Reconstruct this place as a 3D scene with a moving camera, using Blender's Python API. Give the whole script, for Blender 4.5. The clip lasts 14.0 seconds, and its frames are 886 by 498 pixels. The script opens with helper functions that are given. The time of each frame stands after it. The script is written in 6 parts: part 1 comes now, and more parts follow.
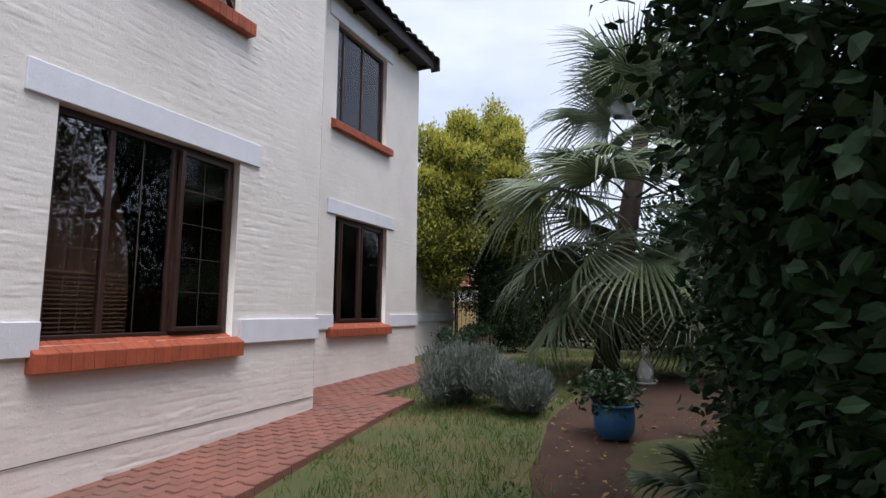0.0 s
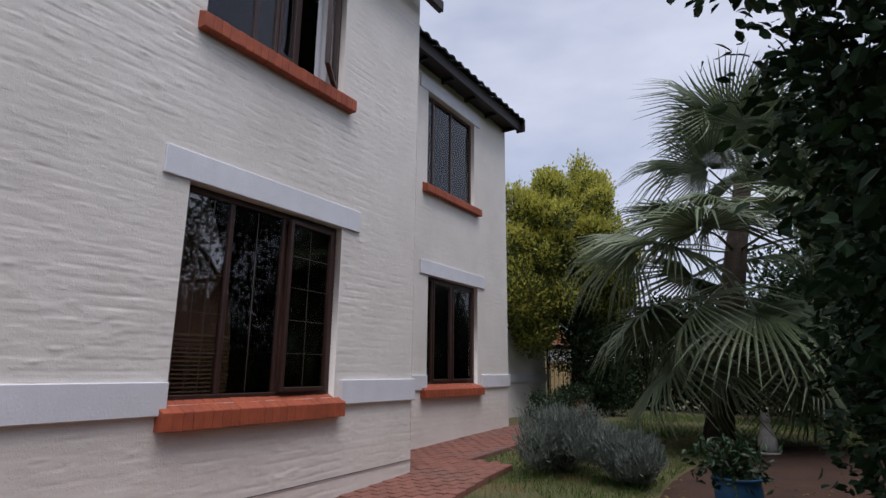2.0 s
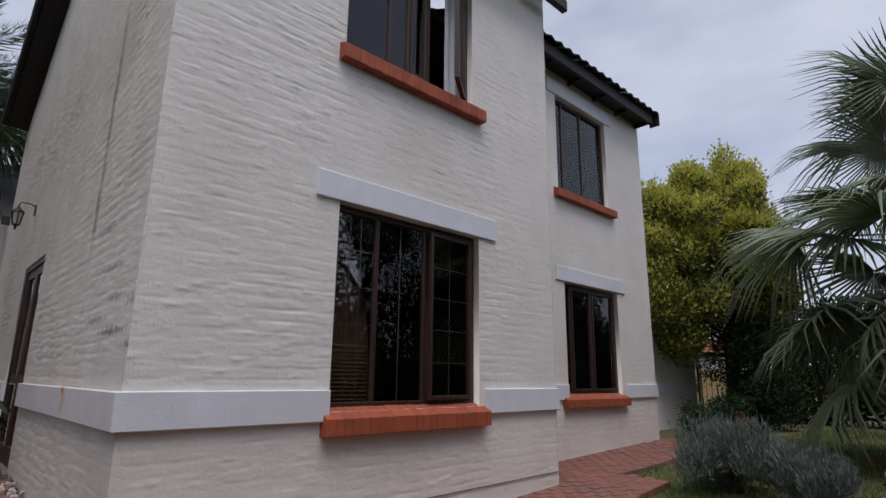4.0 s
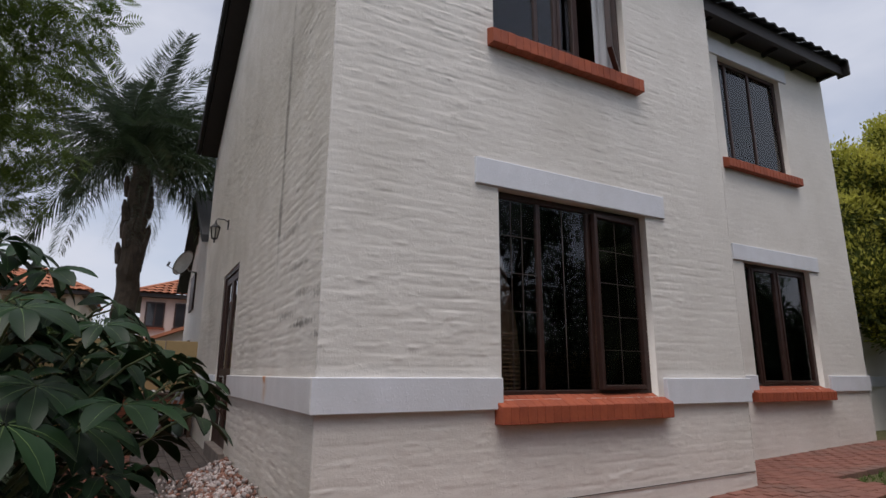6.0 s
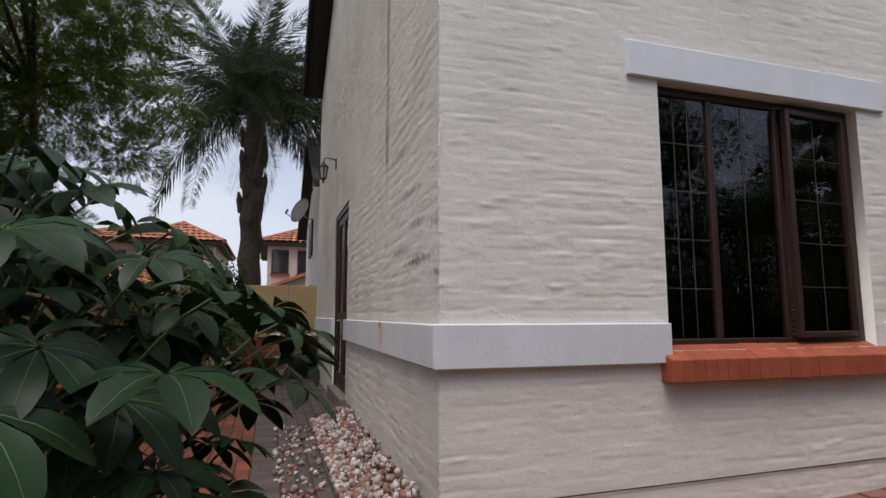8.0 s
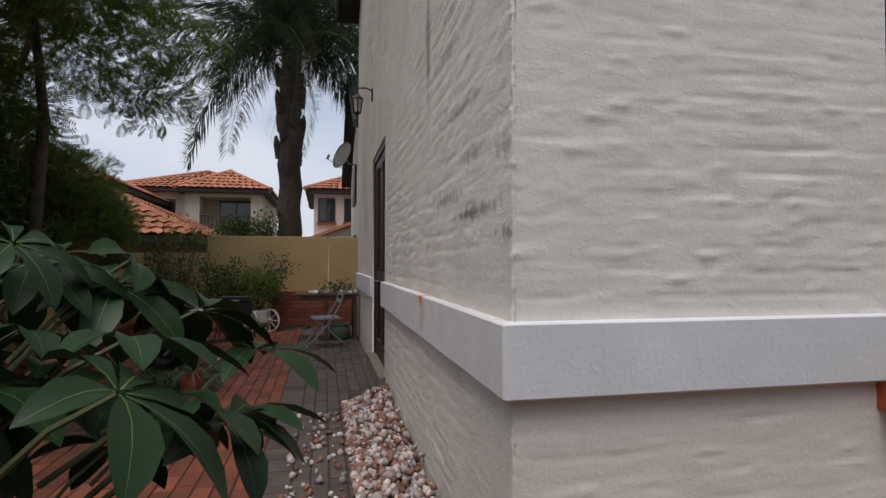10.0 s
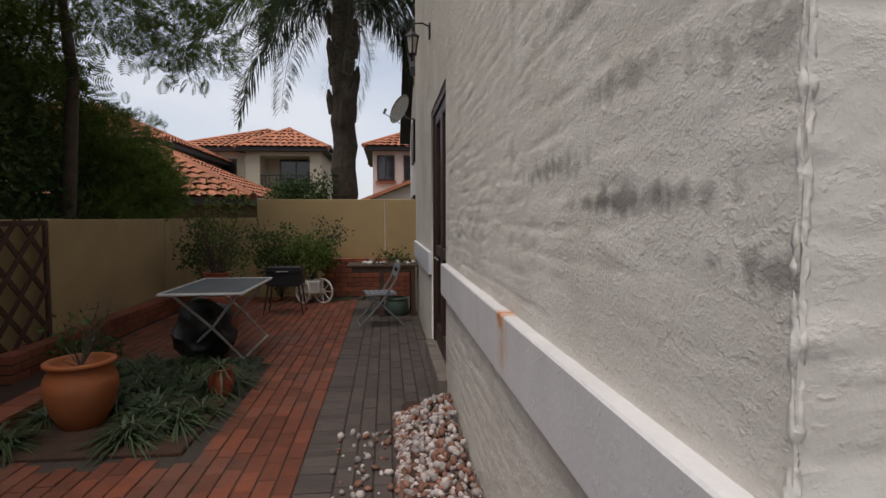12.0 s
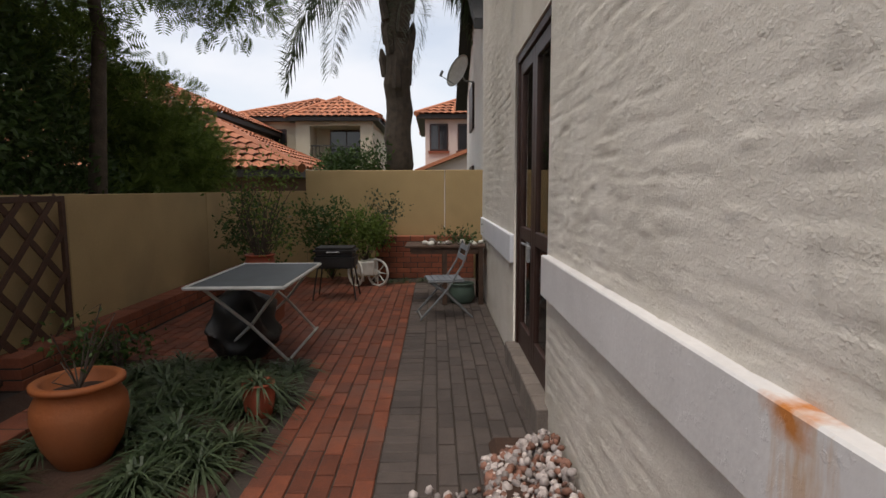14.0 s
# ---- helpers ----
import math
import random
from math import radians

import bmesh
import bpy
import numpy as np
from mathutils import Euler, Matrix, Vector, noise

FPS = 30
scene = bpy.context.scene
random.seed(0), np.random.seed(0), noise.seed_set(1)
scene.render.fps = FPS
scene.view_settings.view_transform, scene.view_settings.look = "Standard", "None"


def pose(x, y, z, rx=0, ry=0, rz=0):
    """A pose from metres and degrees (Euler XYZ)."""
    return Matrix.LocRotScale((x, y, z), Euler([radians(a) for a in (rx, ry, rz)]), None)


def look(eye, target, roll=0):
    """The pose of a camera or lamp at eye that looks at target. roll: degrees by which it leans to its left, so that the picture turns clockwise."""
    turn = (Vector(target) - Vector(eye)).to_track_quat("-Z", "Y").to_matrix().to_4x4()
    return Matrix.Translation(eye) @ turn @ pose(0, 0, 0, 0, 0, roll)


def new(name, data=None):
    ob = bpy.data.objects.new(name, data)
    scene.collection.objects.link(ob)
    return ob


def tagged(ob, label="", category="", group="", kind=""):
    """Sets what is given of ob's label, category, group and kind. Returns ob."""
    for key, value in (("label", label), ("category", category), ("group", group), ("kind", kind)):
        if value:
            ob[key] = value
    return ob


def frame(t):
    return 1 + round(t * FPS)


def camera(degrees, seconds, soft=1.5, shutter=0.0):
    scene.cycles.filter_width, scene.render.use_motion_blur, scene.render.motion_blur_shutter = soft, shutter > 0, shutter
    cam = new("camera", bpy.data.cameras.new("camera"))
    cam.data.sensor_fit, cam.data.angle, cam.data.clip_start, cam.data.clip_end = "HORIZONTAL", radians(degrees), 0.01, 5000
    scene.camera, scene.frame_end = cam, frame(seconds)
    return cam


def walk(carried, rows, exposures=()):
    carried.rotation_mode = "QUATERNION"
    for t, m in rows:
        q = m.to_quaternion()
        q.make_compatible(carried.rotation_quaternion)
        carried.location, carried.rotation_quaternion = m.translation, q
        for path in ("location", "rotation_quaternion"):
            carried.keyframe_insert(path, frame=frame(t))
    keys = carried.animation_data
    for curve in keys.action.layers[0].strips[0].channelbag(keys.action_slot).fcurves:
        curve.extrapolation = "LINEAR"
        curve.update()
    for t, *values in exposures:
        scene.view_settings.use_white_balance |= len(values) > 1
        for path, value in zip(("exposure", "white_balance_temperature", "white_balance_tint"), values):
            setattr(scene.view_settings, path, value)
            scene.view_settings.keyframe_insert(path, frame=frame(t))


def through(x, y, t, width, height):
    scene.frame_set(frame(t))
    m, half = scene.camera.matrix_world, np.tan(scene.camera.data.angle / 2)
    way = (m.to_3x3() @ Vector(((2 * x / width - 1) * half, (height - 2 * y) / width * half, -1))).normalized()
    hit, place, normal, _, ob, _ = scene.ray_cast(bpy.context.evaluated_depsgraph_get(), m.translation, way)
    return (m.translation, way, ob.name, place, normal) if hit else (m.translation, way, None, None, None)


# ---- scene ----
cam = camera(77.4, 14.0)
PATH = [
    (0, (-0.056, 0.405, 1.132), (-0.862, 2.221, 1.356), 0.5),
    (0.5, (-0.077, 0.373, 1.151), (-0.924, 2.162, 1.438), 0.6),
    (1, (-0.104, 0.355, 1.146), (-1.007, 2.105, 1.498), 0.5),
    (1.5, (-0.123, 0.346, 1.157), (-1.1, 2.045, 1.551), 0.6),
    (2, (-0.144, 0.34, 1.148), (-1.203, 1.982, 1.575), 0.6),
    (2.5, (-0.159, 0.34, 1.156), (-1.305, 1.918, 1.6), 0.6),
    (5, (-0.342, 0.255, 1.13), (-1.915, 1.408, 1.574), 0.6),
    (5.5, (-0.384, 0.251, 1.12), (-2.034, 1.291, 1.56), 0.5),
    (6, (-0.446, 0.238, 1.063), (-2.158, 1.174, 1.505), 0.3),
    (6.5, (-0.575, 0.255, 1.033), (-2.353, 1.082, 1.426), 0.3),
    (7, (-0.78, 0.301, 1.025), (-2.609, 1.035, 1.365), 0.2),
    (7.5, (-0.968, 0.32, 1.072), (-2.831, 0.983, 1.369), 0.1),
    (8, (-1.257, 0.429, 1.087), (-3.152, 1.02, 1.325), 0.0),
    (10.5, (-2.721, 0.769, 1.249), (-4.685, 1.147, 1.243), 0.1),
    (11, (-2.986, 0.821, 1.263), (-4.958, 1.148, 1.2), 0.1),
    (11.5, (-3.293, 0.835, 1.335), (-5.274, 1.1, 1.25), -0.1),
    (12, (-3.542, 0.835, 1.395), (-5.528, 1.038, 1.282), -0.1),
    (12.5, (-3.821, 0.804, 1.414), (-5.812, 0.938, 1.281), -0.3),
    (13, (-4.101, 0.743, 1.425), (-6.093, 0.815, 1.263), -0.2),
    (13.5, (-4.392, 0.677, 1.426), (-6.383, 0.723, 1.245), -0.2),
    (14, (-4.644, 0.638, 1.42), (-6.632, 0.667, 1.205), -0.2),
]
walk(cam, [(t, look(eye, target, roll)) for t, eye, target, roll in PATH],
     exposures=[(0.0, 0.72, 6150, 15), (1.0, 0.42, 6250, 16.5), (2.5, 0.13, 6100, 17), (5.0, 0.05, 6300, 15), (6.5, 0.20, 6450, 14.5), (8.0, 0.34, 6450, 14), (11.0, 0.20, 6550, 11.5), (14.0, 0.60, 6900, 11.5)])

# ---- light ----
world = bpy.data.worlds.new("sky")
scene.world = world
world.use_nodes = True
wn, wl = world.node_tree.nodes, world.node_tree.links
wn.clear()
w_out, w_bg = wn.new("ShaderNodeOutputWorld"), wn.new("ShaderNodeBackground")
w_sky, w_mix = wn.new("ShaderNodeTexSky"), wn.new("ShaderNodeMix")
w_sky.sky_type, w_sky.sun_disc = "NISHITA", False
w_sky.sun_elevation, w_sky.sun_rotation = radians(66), radians(124)
w_mix.data_type = "RGBA"
w_noise, w_ramp, w_co, w_map = wn.new("ShaderNodeTexNoise"), wn.new("ShaderNodeValToRGB"), wn.new("ShaderNodeTexCoord"), wn.new("ShaderNodeMapping")
w_map.inputs["Scale"].default_value = (1.0, 1.0, 2.6)
w_noise.inputs["Scale"].default_value, w_noise.inputs["Detail"].default_value = 2.2, 5.0
w_ramp.color_ramp.elements[0].position, w_ramp.color_ramp.elements[1].position = 0.36, 0.62
w_ramp.color_ramp.elements[0].color, w_ramp.color_ramp.elements[1].color = (0.55, 0.55, 0.55, 1), (0.97, 0.97, 0.97, 1)
wl.new(w_co.outputs["Generated"], w_map.inputs["Vector"])
wl.new(w_map.outputs["Vector"], w_noise.inputs["Vector"])
wl.new(w_noise.outputs["Fac"], w_ramp.inputs["Fac"])
wl.new(w_ramp.outputs["Color"], w_mix.inputs["Factor"])
wl.new(w_sky.outputs["Color"], w_mix.inputs["A"])
w_mix.inputs["B"].default_value = (5.7, 6.05, 6.7, 1)
wl.new(w_mix.outputs["Result"], w_bg.inputs["Color"])
w_bg.inputs["Strength"].default_value = 0.105
wl.new(w_bg.outputs["Background"], w_out.inputs["Surface"])

sun = new("sun", bpy.data.lights.new("sun", "SUN"))
sun.data.energy, sun.data.angle, sun.data.color = 2.0, radians(40), (1.0, 0.95, 0.88)
sun.matrix_world = look((0, 0, 30), (-10, 6.5, 0))

# ---- materials ----


def mat(name, c1, c2=None, scale=6.0, rough=0.8, bump=0.15, bscale=None, metal=0.0, fine=60.0, spec=0.5, vary=0.0, island=0.0, stain=None, stain_scale=1.3, stain_amount=0.5, coat=0.0):
    """A surface with variation at two scales, stains of one colour, and variation from piece to piece."""
    m = bpy.data.materials.new(name)
    m.use_nodes = True
    n, l = m.node_tree.nodes, m.node_tree.links
    b = n["Principled BSDF"]
    geo = n.new("ShaderNodeNewGeometry")
    big, small = n.new("ShaderNodeTexNoise"), n.new("ShaderNodeTexNoise")
    big.inputs["Scale"].default_value, big.inputs["Detail"].default_value = scale, 4.0
    small.inputs["Scale"].default_value, small.inputs["Detail"].default_value = fine, 3.0
    for t in (big, small):
        l.new(geo.outputs["Position"], t.inputs["Vector"])
    ramp = n.new("ShaderNodeValToRGB")
    ramp.color_ramp.elements[0].position, ramp.color_ramp.elements[1].position = 0.32, 0.68
    c2 = c2 or tuple(v * 0.8 for v in c1)
    ramp.color_ramp.elements[0].color, ramp.color_ramp.elements[1].color = (*c2, 1), (*c1, 1)
    mixf = n.new("ShaderNodeMath")
    mixf.operation = "MULTIPLY_ADD"
    mixf.inputs[1].default_value = 0.35
    l.new(small.outputs["Fac"], mixf.inputs[0])
    sc = n.new("ShaderNodeMath")
    sc.operation = "MULTIPLY"
    sc.inputs[1].default_value = 0.66
    l.new(big.outputs["Fac"], sc.inputs[0])
    l.new(sc.outputs[0], mixf.inputs[2])
    l.new(mixf.outputs[0], ramp.inputs["Fac"])
    colour = ramp.outputs["Color"]
    if stain:
        st, sr, sm = n.new("ShaderNodeTexNoise"), n.new("ShaderNodeValToRGB"), n.new("ShaderNodeMix")
        st.inputs["Scale"].default_value, st.inputs["Detail"].default_value = stain_scale, 6.0
        l.new(geo.outputs["Position"], st.inputs["Vector"])
        sr.color_ramp.elements[0].position, sr.color_ramp.elements[1].position = 0.5, 0.72
        sr.color_ramp.elements[1].color = (stain_amount,) * 3 + (1,)
        l.new(st.outputs["Fac"], sr.inputs["Fac"])
        sm.data_type = "RGBA"
        l.new(sr.outputs["Color"], sm.inputs["Factor"])
        l.new(colour, sm.inputs["A"])
        sm.inputs["B"].default_value = (*stain, 1)
        colour = sm.outputs["Result"]
    if vary or island:
        hs, mr = n.new("ShaderNodeHueSaturation"), n.new("ShaderNodeMapRange")
        if island:
            l.new(geo.outputs["Random Per Island"], mr.inputs["Value"])
        else:
            l.new(n.new("ShaderNodeObjectInfo").outputs["Random"], mr.inputs["Value"])
        k = vary or island
        mr.inputs["To Min"].default_value, mr.inputs["To Max"].default_value = 1 - k, 1 + k
        l.new(mr.outputs["Result"], hs.inputs["Value"])
        l.new(colour, hs.inputs["Color"])
        colour = hs.outputs["Color"]
    l.new(colour, b.inputs["Base Color"])
    b.inputs["Roughness"].default_value, b.inputs["Metallic"].default_value = rough, metal
    b.inputs["Specular IOR Level"].default_value, b.inputs["Coat Weight"].default_value = spec, coat
    if bump:
        bp = n.new("ShaderNodeBump")
        bp.inputs["Strength"].default_value, bp.inputs["Distance"].default_value = bump, 0.01
        hb = n.new("ShaderNodeTexNoise")
        hb.inputs["Scale"].default_value, hb.inputs["Detail"].default_value = bscale or fine, 5.0
        l.new(geo.outputs["Position"], hb.inputs["Vector"])
        l.new(hb.outputs["Fac"], bp.inputs["Height"])
        l.new(bp.outputs["Normal"], b.inputs["Normal"])
    return m


def leafmat(name, c1, c2, rough=0.5, spec=0.4, through=0.25):
    """Leaves: colour varies from leaf to leaf, and a part of the light comes through."""
    m = mat(name, c1, c2, scale=1.5, rough=rough, bump=0.08, island=0.3, spec=spec, fine=25)
    n, l = m.node_tree.nodes, m.node_tree.links
    b = n["Principled BSDF"]
    if through:
        tr, mx = n.new("ShaderNodeBsdfTranslucent"), n.new("ShaderNodeMixShader")
        l.new(b.inputs["Base Color"].links[0].from_socket, tr.inputs["Color"])
        mx.inputs["Fac"].default_value = through
        l.new(b.outputs["BSDF"], mx.inputs[1])
        l.new(tr.outputs["BSDF"], mx.inputs[2])
        l.new(mx.outputs["Shader"], n["Material Output"].inputs["Surface"])
    return m


M_WALL = mat("painted_brick", (0.78, 0.74, 0.69), (0.70, 0.66, 0.61), 2.2, 0.85, 0.12, 60, fine=30, spec=0.25, stain=(0.50, 0.46, 0.40), stain_scale=0.9, stain_amount=0.28)
M_BAND = mat("painted_band", (0.74, 0.75, 0.80), (0.66, 0.67, 0.71), 5, 0.6, 0.12, 60, spec=0.35, stain=(0.55, 0.54, 0.52), stain_amount=0.3)
M_SILL = mat("sill_brick", (0.38, 0.088, 0.036), (0.27, 0.058, 0.026), 9, 0.7, 0.35, 90, vary=0.10)
M_FRAME = mat("dark_wood", (0.047, 0.020, 0.014), (0.027, 0.012, 0.009), 14, 0.45, 0.2, 70)
M_PAVE_R = mat("red_paver", (0.21, 0.056, 0.024), (0.11, 0.032, 0.018), 5, 0.78, 0.4, 110, vary=0.28, stain=(0.10, 0.06, 0.045), stain_scale=1.7, stain_amount=0.6)
M_PAVE_G = mat("grey_paver", (0.098, 0.074, 0.064), (0.062, 0.048, 0.043), 6, 0.75, 0.4, 110, vary=0.22, stain=(0.05, 0.04, 0.037), stain_scale=2.2, stain_amount=0.6)
M_PATH = mat("path_brick", (0.26, 0.110, 0.080), (0.19, 0.082, 0.062), 3, 0.85, 0.4, 100, vary=0.09, stain=(0.13, 0.10, 0.085), stain_scale=1.1, stain_amount=0.6)
M_JOINT = mat("sand_joint", (0.06, 0.045, 0.035), (0.035, 0.027, 0.022), 20, 0.95, 0.5, 150)
M_SOIL = mat("soil", (0.070, 0.033, 0.019), (0.034, 0.018, 0.012), 3, 0.95, 0.8, 60)
M_LAWN = mat("lawn_soil", (0.12, 0.095, 0.042), (0.05, 0.075, 0.020), 1.4, 0.95, 0.6, 90)
M_ROOFD = mat("dark_roof_tile", (0.022, 0.021, 0.022), (0.012, 0.012, 0.013), 8, 0.7, 0.3, 60, island=0.25)
M_FASCIA = mat("dark_fascia", (0.020, 0.014, 0.012), (0.012, 0.009, 0.008), 8, 0.6, 0.2, 50)
M_GWALL = mat("ochre_plaster", (0.44, 0.32, 0.165), (0.36, 0.26, 0.135), 1.5, 0.9, 0.3, 40, spec=0.2, stain=(0.22, 0.17, 0.10), stain_scale=0.9, stain_amount=0.5)
M_ROOFO = mat("clay_roof_tile", (0.42, 0.155, 0.075), (0.30, 0.105, 0.055), 1.0, 0.8, 0.3, 20, island=0.25)
M_HOUSE1 = mat("cream_plaster", (0.50, 0.44, 0.34), (0.44, 0.38, 0.29), 0.6, 0.9, 0.2, 12)
M_HOUSE2 = mat("pink_plaster", (0.58, 0.50, 0.45), (0.52, 0.44, 0.40), 0.6, 0.9, 0.2, 12)
M_HOUSE3 = mat("brown_plaster", (0.16, 0.085, 0.055), (0.12, 0.06, 0.04), 0.6, 0.9, 0.2, 12)
M_ROOM = mat("room_plaster", (0.32, 0.26, 0.20), (0.26, 0.21, 0.16), 1.0, 0.9, 0.1, 30)
M_BARK = mat("bark", (0.10, 0.075, 0.055), (0.045, 0.034, 0.026), 8, 0.95, 0.9, 30)
M_GREY = mat("grey_metal", (0.42, 0.43, 0.44), (0.33, 0.34, 0.35), 10, 0.45, 0.1, 80, metal=0.6)
M_BLACK = mat("black_metal", (0.012, 0.012, 0.013), (0.02, 0.016, 0.014), 12, 0.5, 0.25, 80)
M_WHITE = mat("white_paint", (0.70, 0.68, 0.63), (0.55, 0.52, 0.47), 12, 0.6, 0.3, 60)
M_TERRA = mat("terracotta", (0.34, 0.086, 0.015), (0.25, 0.062, 0.012), 4, 0.7, 0.2, 50, stain=(0.26, 0.12, 0.06), stain_amount=0.4)
M_TERRA2 = mat("red_terracotta", (0.33, 0.07, 0.03), (0.24, 0.05, 0.025), 6, 0.6, 0.2, 50)
M_BLUE = mat("blue_glaze", (0.024, 0.115, 0.25), (0.017, 0.08, 0.18), 6, 0.45, 0.15, 40)


def glassmat():
    m = bpy.data.materials.new("window_glass")
    m.use_nodes = True
    n, l = m.node_tree.nodes, m.node_tree.links
    n.remove(n["Principled BSDF"])
    gl, tr, mx, fr = n.new("ShaderNodeBsdfGlossy"), n.new("ShaderNodeBsdfTransparent"), n.new("ShaderNodeMixShader"), n.new("ShaderNodeFresnel")
    gl.inputs["Roughness"].default_value = 0.01
    tr.inputs["Color"].default_value = (0.86, 0.83, 0.81, 1)
    fr.inputs["IOR"].default_value = 1.68
    l.new(fr.outputs["Fac"], mx.inputs["Fac"])
    l.new(tr.outputs["BSDF"], mx.inputs[1])
    l.new(gl.outputs["BSDF"], mx.inputs[2])
    l.new(mx.outputs["Shader"], n["Material Output"].inputs["Surface"])
    return m


M_GLASS = glassmat()


def patch(m, centre, size, colour, amount=0.8, rough_edge=0.5, grain=7.0, stretch=(1, 1, 1)):
    """A stain with a shape of its own on a material: a blot round a place in the world, with a ragged edge."""
    n, l = m.node_tree.nodes, m.node_tree.links
    b = n["Principled BSDF"]
    old = b.inputs["Base Color"].links[0].from_socket
    geo, vm, ln = n.new("ShaderNodeNewGeometry"), n.new("ShaderNodeMapping"), n.new("ShaderNodeVectorMath")
    vm.vector_type = "POINT"
    vm.inputs["Location"].default_value = tuple(-c / s for c, s in zip(centre, size))
    vm.inputs["Scale"].default_value = tuple(1 / s for s in size)
    ln.operation = "LENGTH"
    l.new(geo.outputs["Position"], vm.inputs["Vector"])
    l.new(vm.outputs["Vector"], ln.inputs[0])
    nm, ns = n.new("ShaderNodeMapping"), n.new("ShaderNodeTexNoise")
    nm.inputs["Scale"].default_value = stretch
    ns.inputs["Scale"].default_value, ns.inputs["Detail"].default_value = grain, 6.0
    l.new(geo.outputs["Position"], nm.inputs["Vector"])
    l.new(nm.outputs["Vector"], ns.inputs["Vector"])
    ad, rp, mx = n.new("ShaderNodeMath"), n.new("ShaderNodeMapRange"), n.new("ShaderNodeMix")
    ad.operation = "MULTIPLY_ADD"
    l.new(ns.outputs["Fac"], ad.inputs[0])
    ad.inputs[1].default_value = rough_edge * 4
    l.new(ln.outputs["Value"], ad.inputs[2])
    rp.inputs["From Min"].default_value, rp.inputs["From Max"].default_value = rough_edge * 2 + 0.15, rough_edge * 2 + 0.95
    rp.inputs["To Min"].default_value, rp.inputs["To Max"].default_value = amount, 0.0
    l.new(ad.outputs[0], rp.inputs["Value"])
    mx.data_type = "RGBA"
    l.new(rp.outputs["Result"], mx.inputs["Factor"])
    l.new(old, mx.inputs["A"])
    mx.inputs["B"].default_value = (*colour, 1)
    l.new(mx.outputs["Result"], b.inputs["Base Color"])


def crumbs(m, scale, strength, low, high, stretch=(1, 1, 1)):
    """Grains and flakes of old paint: a second relief on top of a material's own."""
    n, l = m.node_tree.nodes, m.node_tree.links
    b = n["Principled BSDF"]
    old = b.inputs["Normal"].links[0].from_socket
    geo, mp, ns, rp, bp = n.new("ShaderNodeNewGeometry"), n.new("ShaderNodeMapping"), n.new("ShaderNodeTexNoise"), n.new("ShaderNodeMapRange"), n.new("ShaderNodeBump")
    mp.inputs["Scale"].default_value = stretch
    ns.inputs["Scale"].default_value, ns.inputs["Detail"].default_value, ns.inputs["Roughness"].default_value = scale, 5.0, 0.62
    rp.inputs["From Min"].default_value, rp.inputs["From Max"].default_value = low, high
    bp.inputs["Strength"].default_value, bp.inputs["Distance"].default_value = strength, 0.006
    l.new(geo.outputs["Position"], mp.inputs["Vector"])
    l.new(mp.outputs["Vector"], ns.inputs["Vector"])
    l.new(ns.outputs["Fac"], rp.inputs["Value"])
    l.new(rp.outputs["Result"], bp.inputs["Height"])
    l.new(old, bp.inputs["Normal"])
    l.new(bp.outputs["Normal"], b.inputs["Normal"])


crumbs(M_WALL, 19, 0.24, 0.55, 0.74, (1, 1, 1.5))
crumbs(M_WALL, 95, 0.14, 0.45, 0.70)
crumbs(M_BAND, 30, 0.18, 0.58, 0.72)
M_WALL_SIDE = mat("weathered_painted_brick", (0.76, 0.71, 0.65), (0.64, 0.59, 0.52), 3.0, 0.85, 0.2, 75, fine=45, spec=0.25, stain=(0.44, 0.40, 0.34), stain_scale=0.9, stain_amount=0.4)
crumbs(M_WALL_SIDE, 17, 0.42, 0.54, 0.74, (1, 1, 1.4))
crumbs(M_WALL_SIDE, 110, 0.30, 0.45, 0.66)
patch(M_WALL_SIDE, (-4.60, 1.3, 1.43), (0.36, 0.6, 0.034), (0.09, 0.08, 0.07), 0.7, 0.65, 13, (1.3, 1, 0.9))
patch(M_WALL_SIDE, (-4.58, 1.3, 1.665), (0.30, 0.6, 0.035), (0.20, 0.18, 0.155), 0.5, 0.8, 15, (1.6, 1, 0.8))
patch(M_WALL_SIDE, (-4.17, 1.3, 1.33), (0.13, 0.6, 0.030), (0.09, 0.08, 0.07), 0.55, 0.9, 24, (1.4, 1, 0.9))
patch(M_WALL_SIDE, (-4.20, 1.3, 1.62), (0.16, 0.6, 0.045), (0.16, 0.14, 0.12), 0.45, 0.9, 24, (1.4, 1, 0.9))
patch(M_WALL_SIDE, (-5.10, 1.3, 1.53), (0.40, 0.6, 0.035), (0.22, 0.20, 0.17), 0.6, 0.75, 13, (1.6, 1, 0.9))
patch(M_WALL_SIDE, (-4.75, 1.3, 1.90), (0.50, 0.6, 0.035), (0.22, 0.20, 0.17), 0.5, 0.6, 10, (1, 1, 1.6))
patch(M_WALL_SIDE, (-5.0, 1.3, 2.25), (0.60, 0.6, 0.05), (0.20, 0.18, 0.155), 0.5, 0.6, 8, (1, 1, 1.6))
patch(M_WALL_SIDE, (-5.58, 1.3, 3.3), (0.09, 0.6, 2.0), (0.26, 0.24, 0.21), 0.85, 0.4, 5)
M_BAND_SIDE = mat("painted_band_side", (0.72, 0.70, 0.70), (0.62, 0.60, 0.60), 5, 0.6, 0.12, 60, spec=0.35, stain=(0.50, 0.47, 0.43), stain_amount=0.35)
crumbs(M_BAND_SIDE, 26, 0.25, 0.58, 0.72)
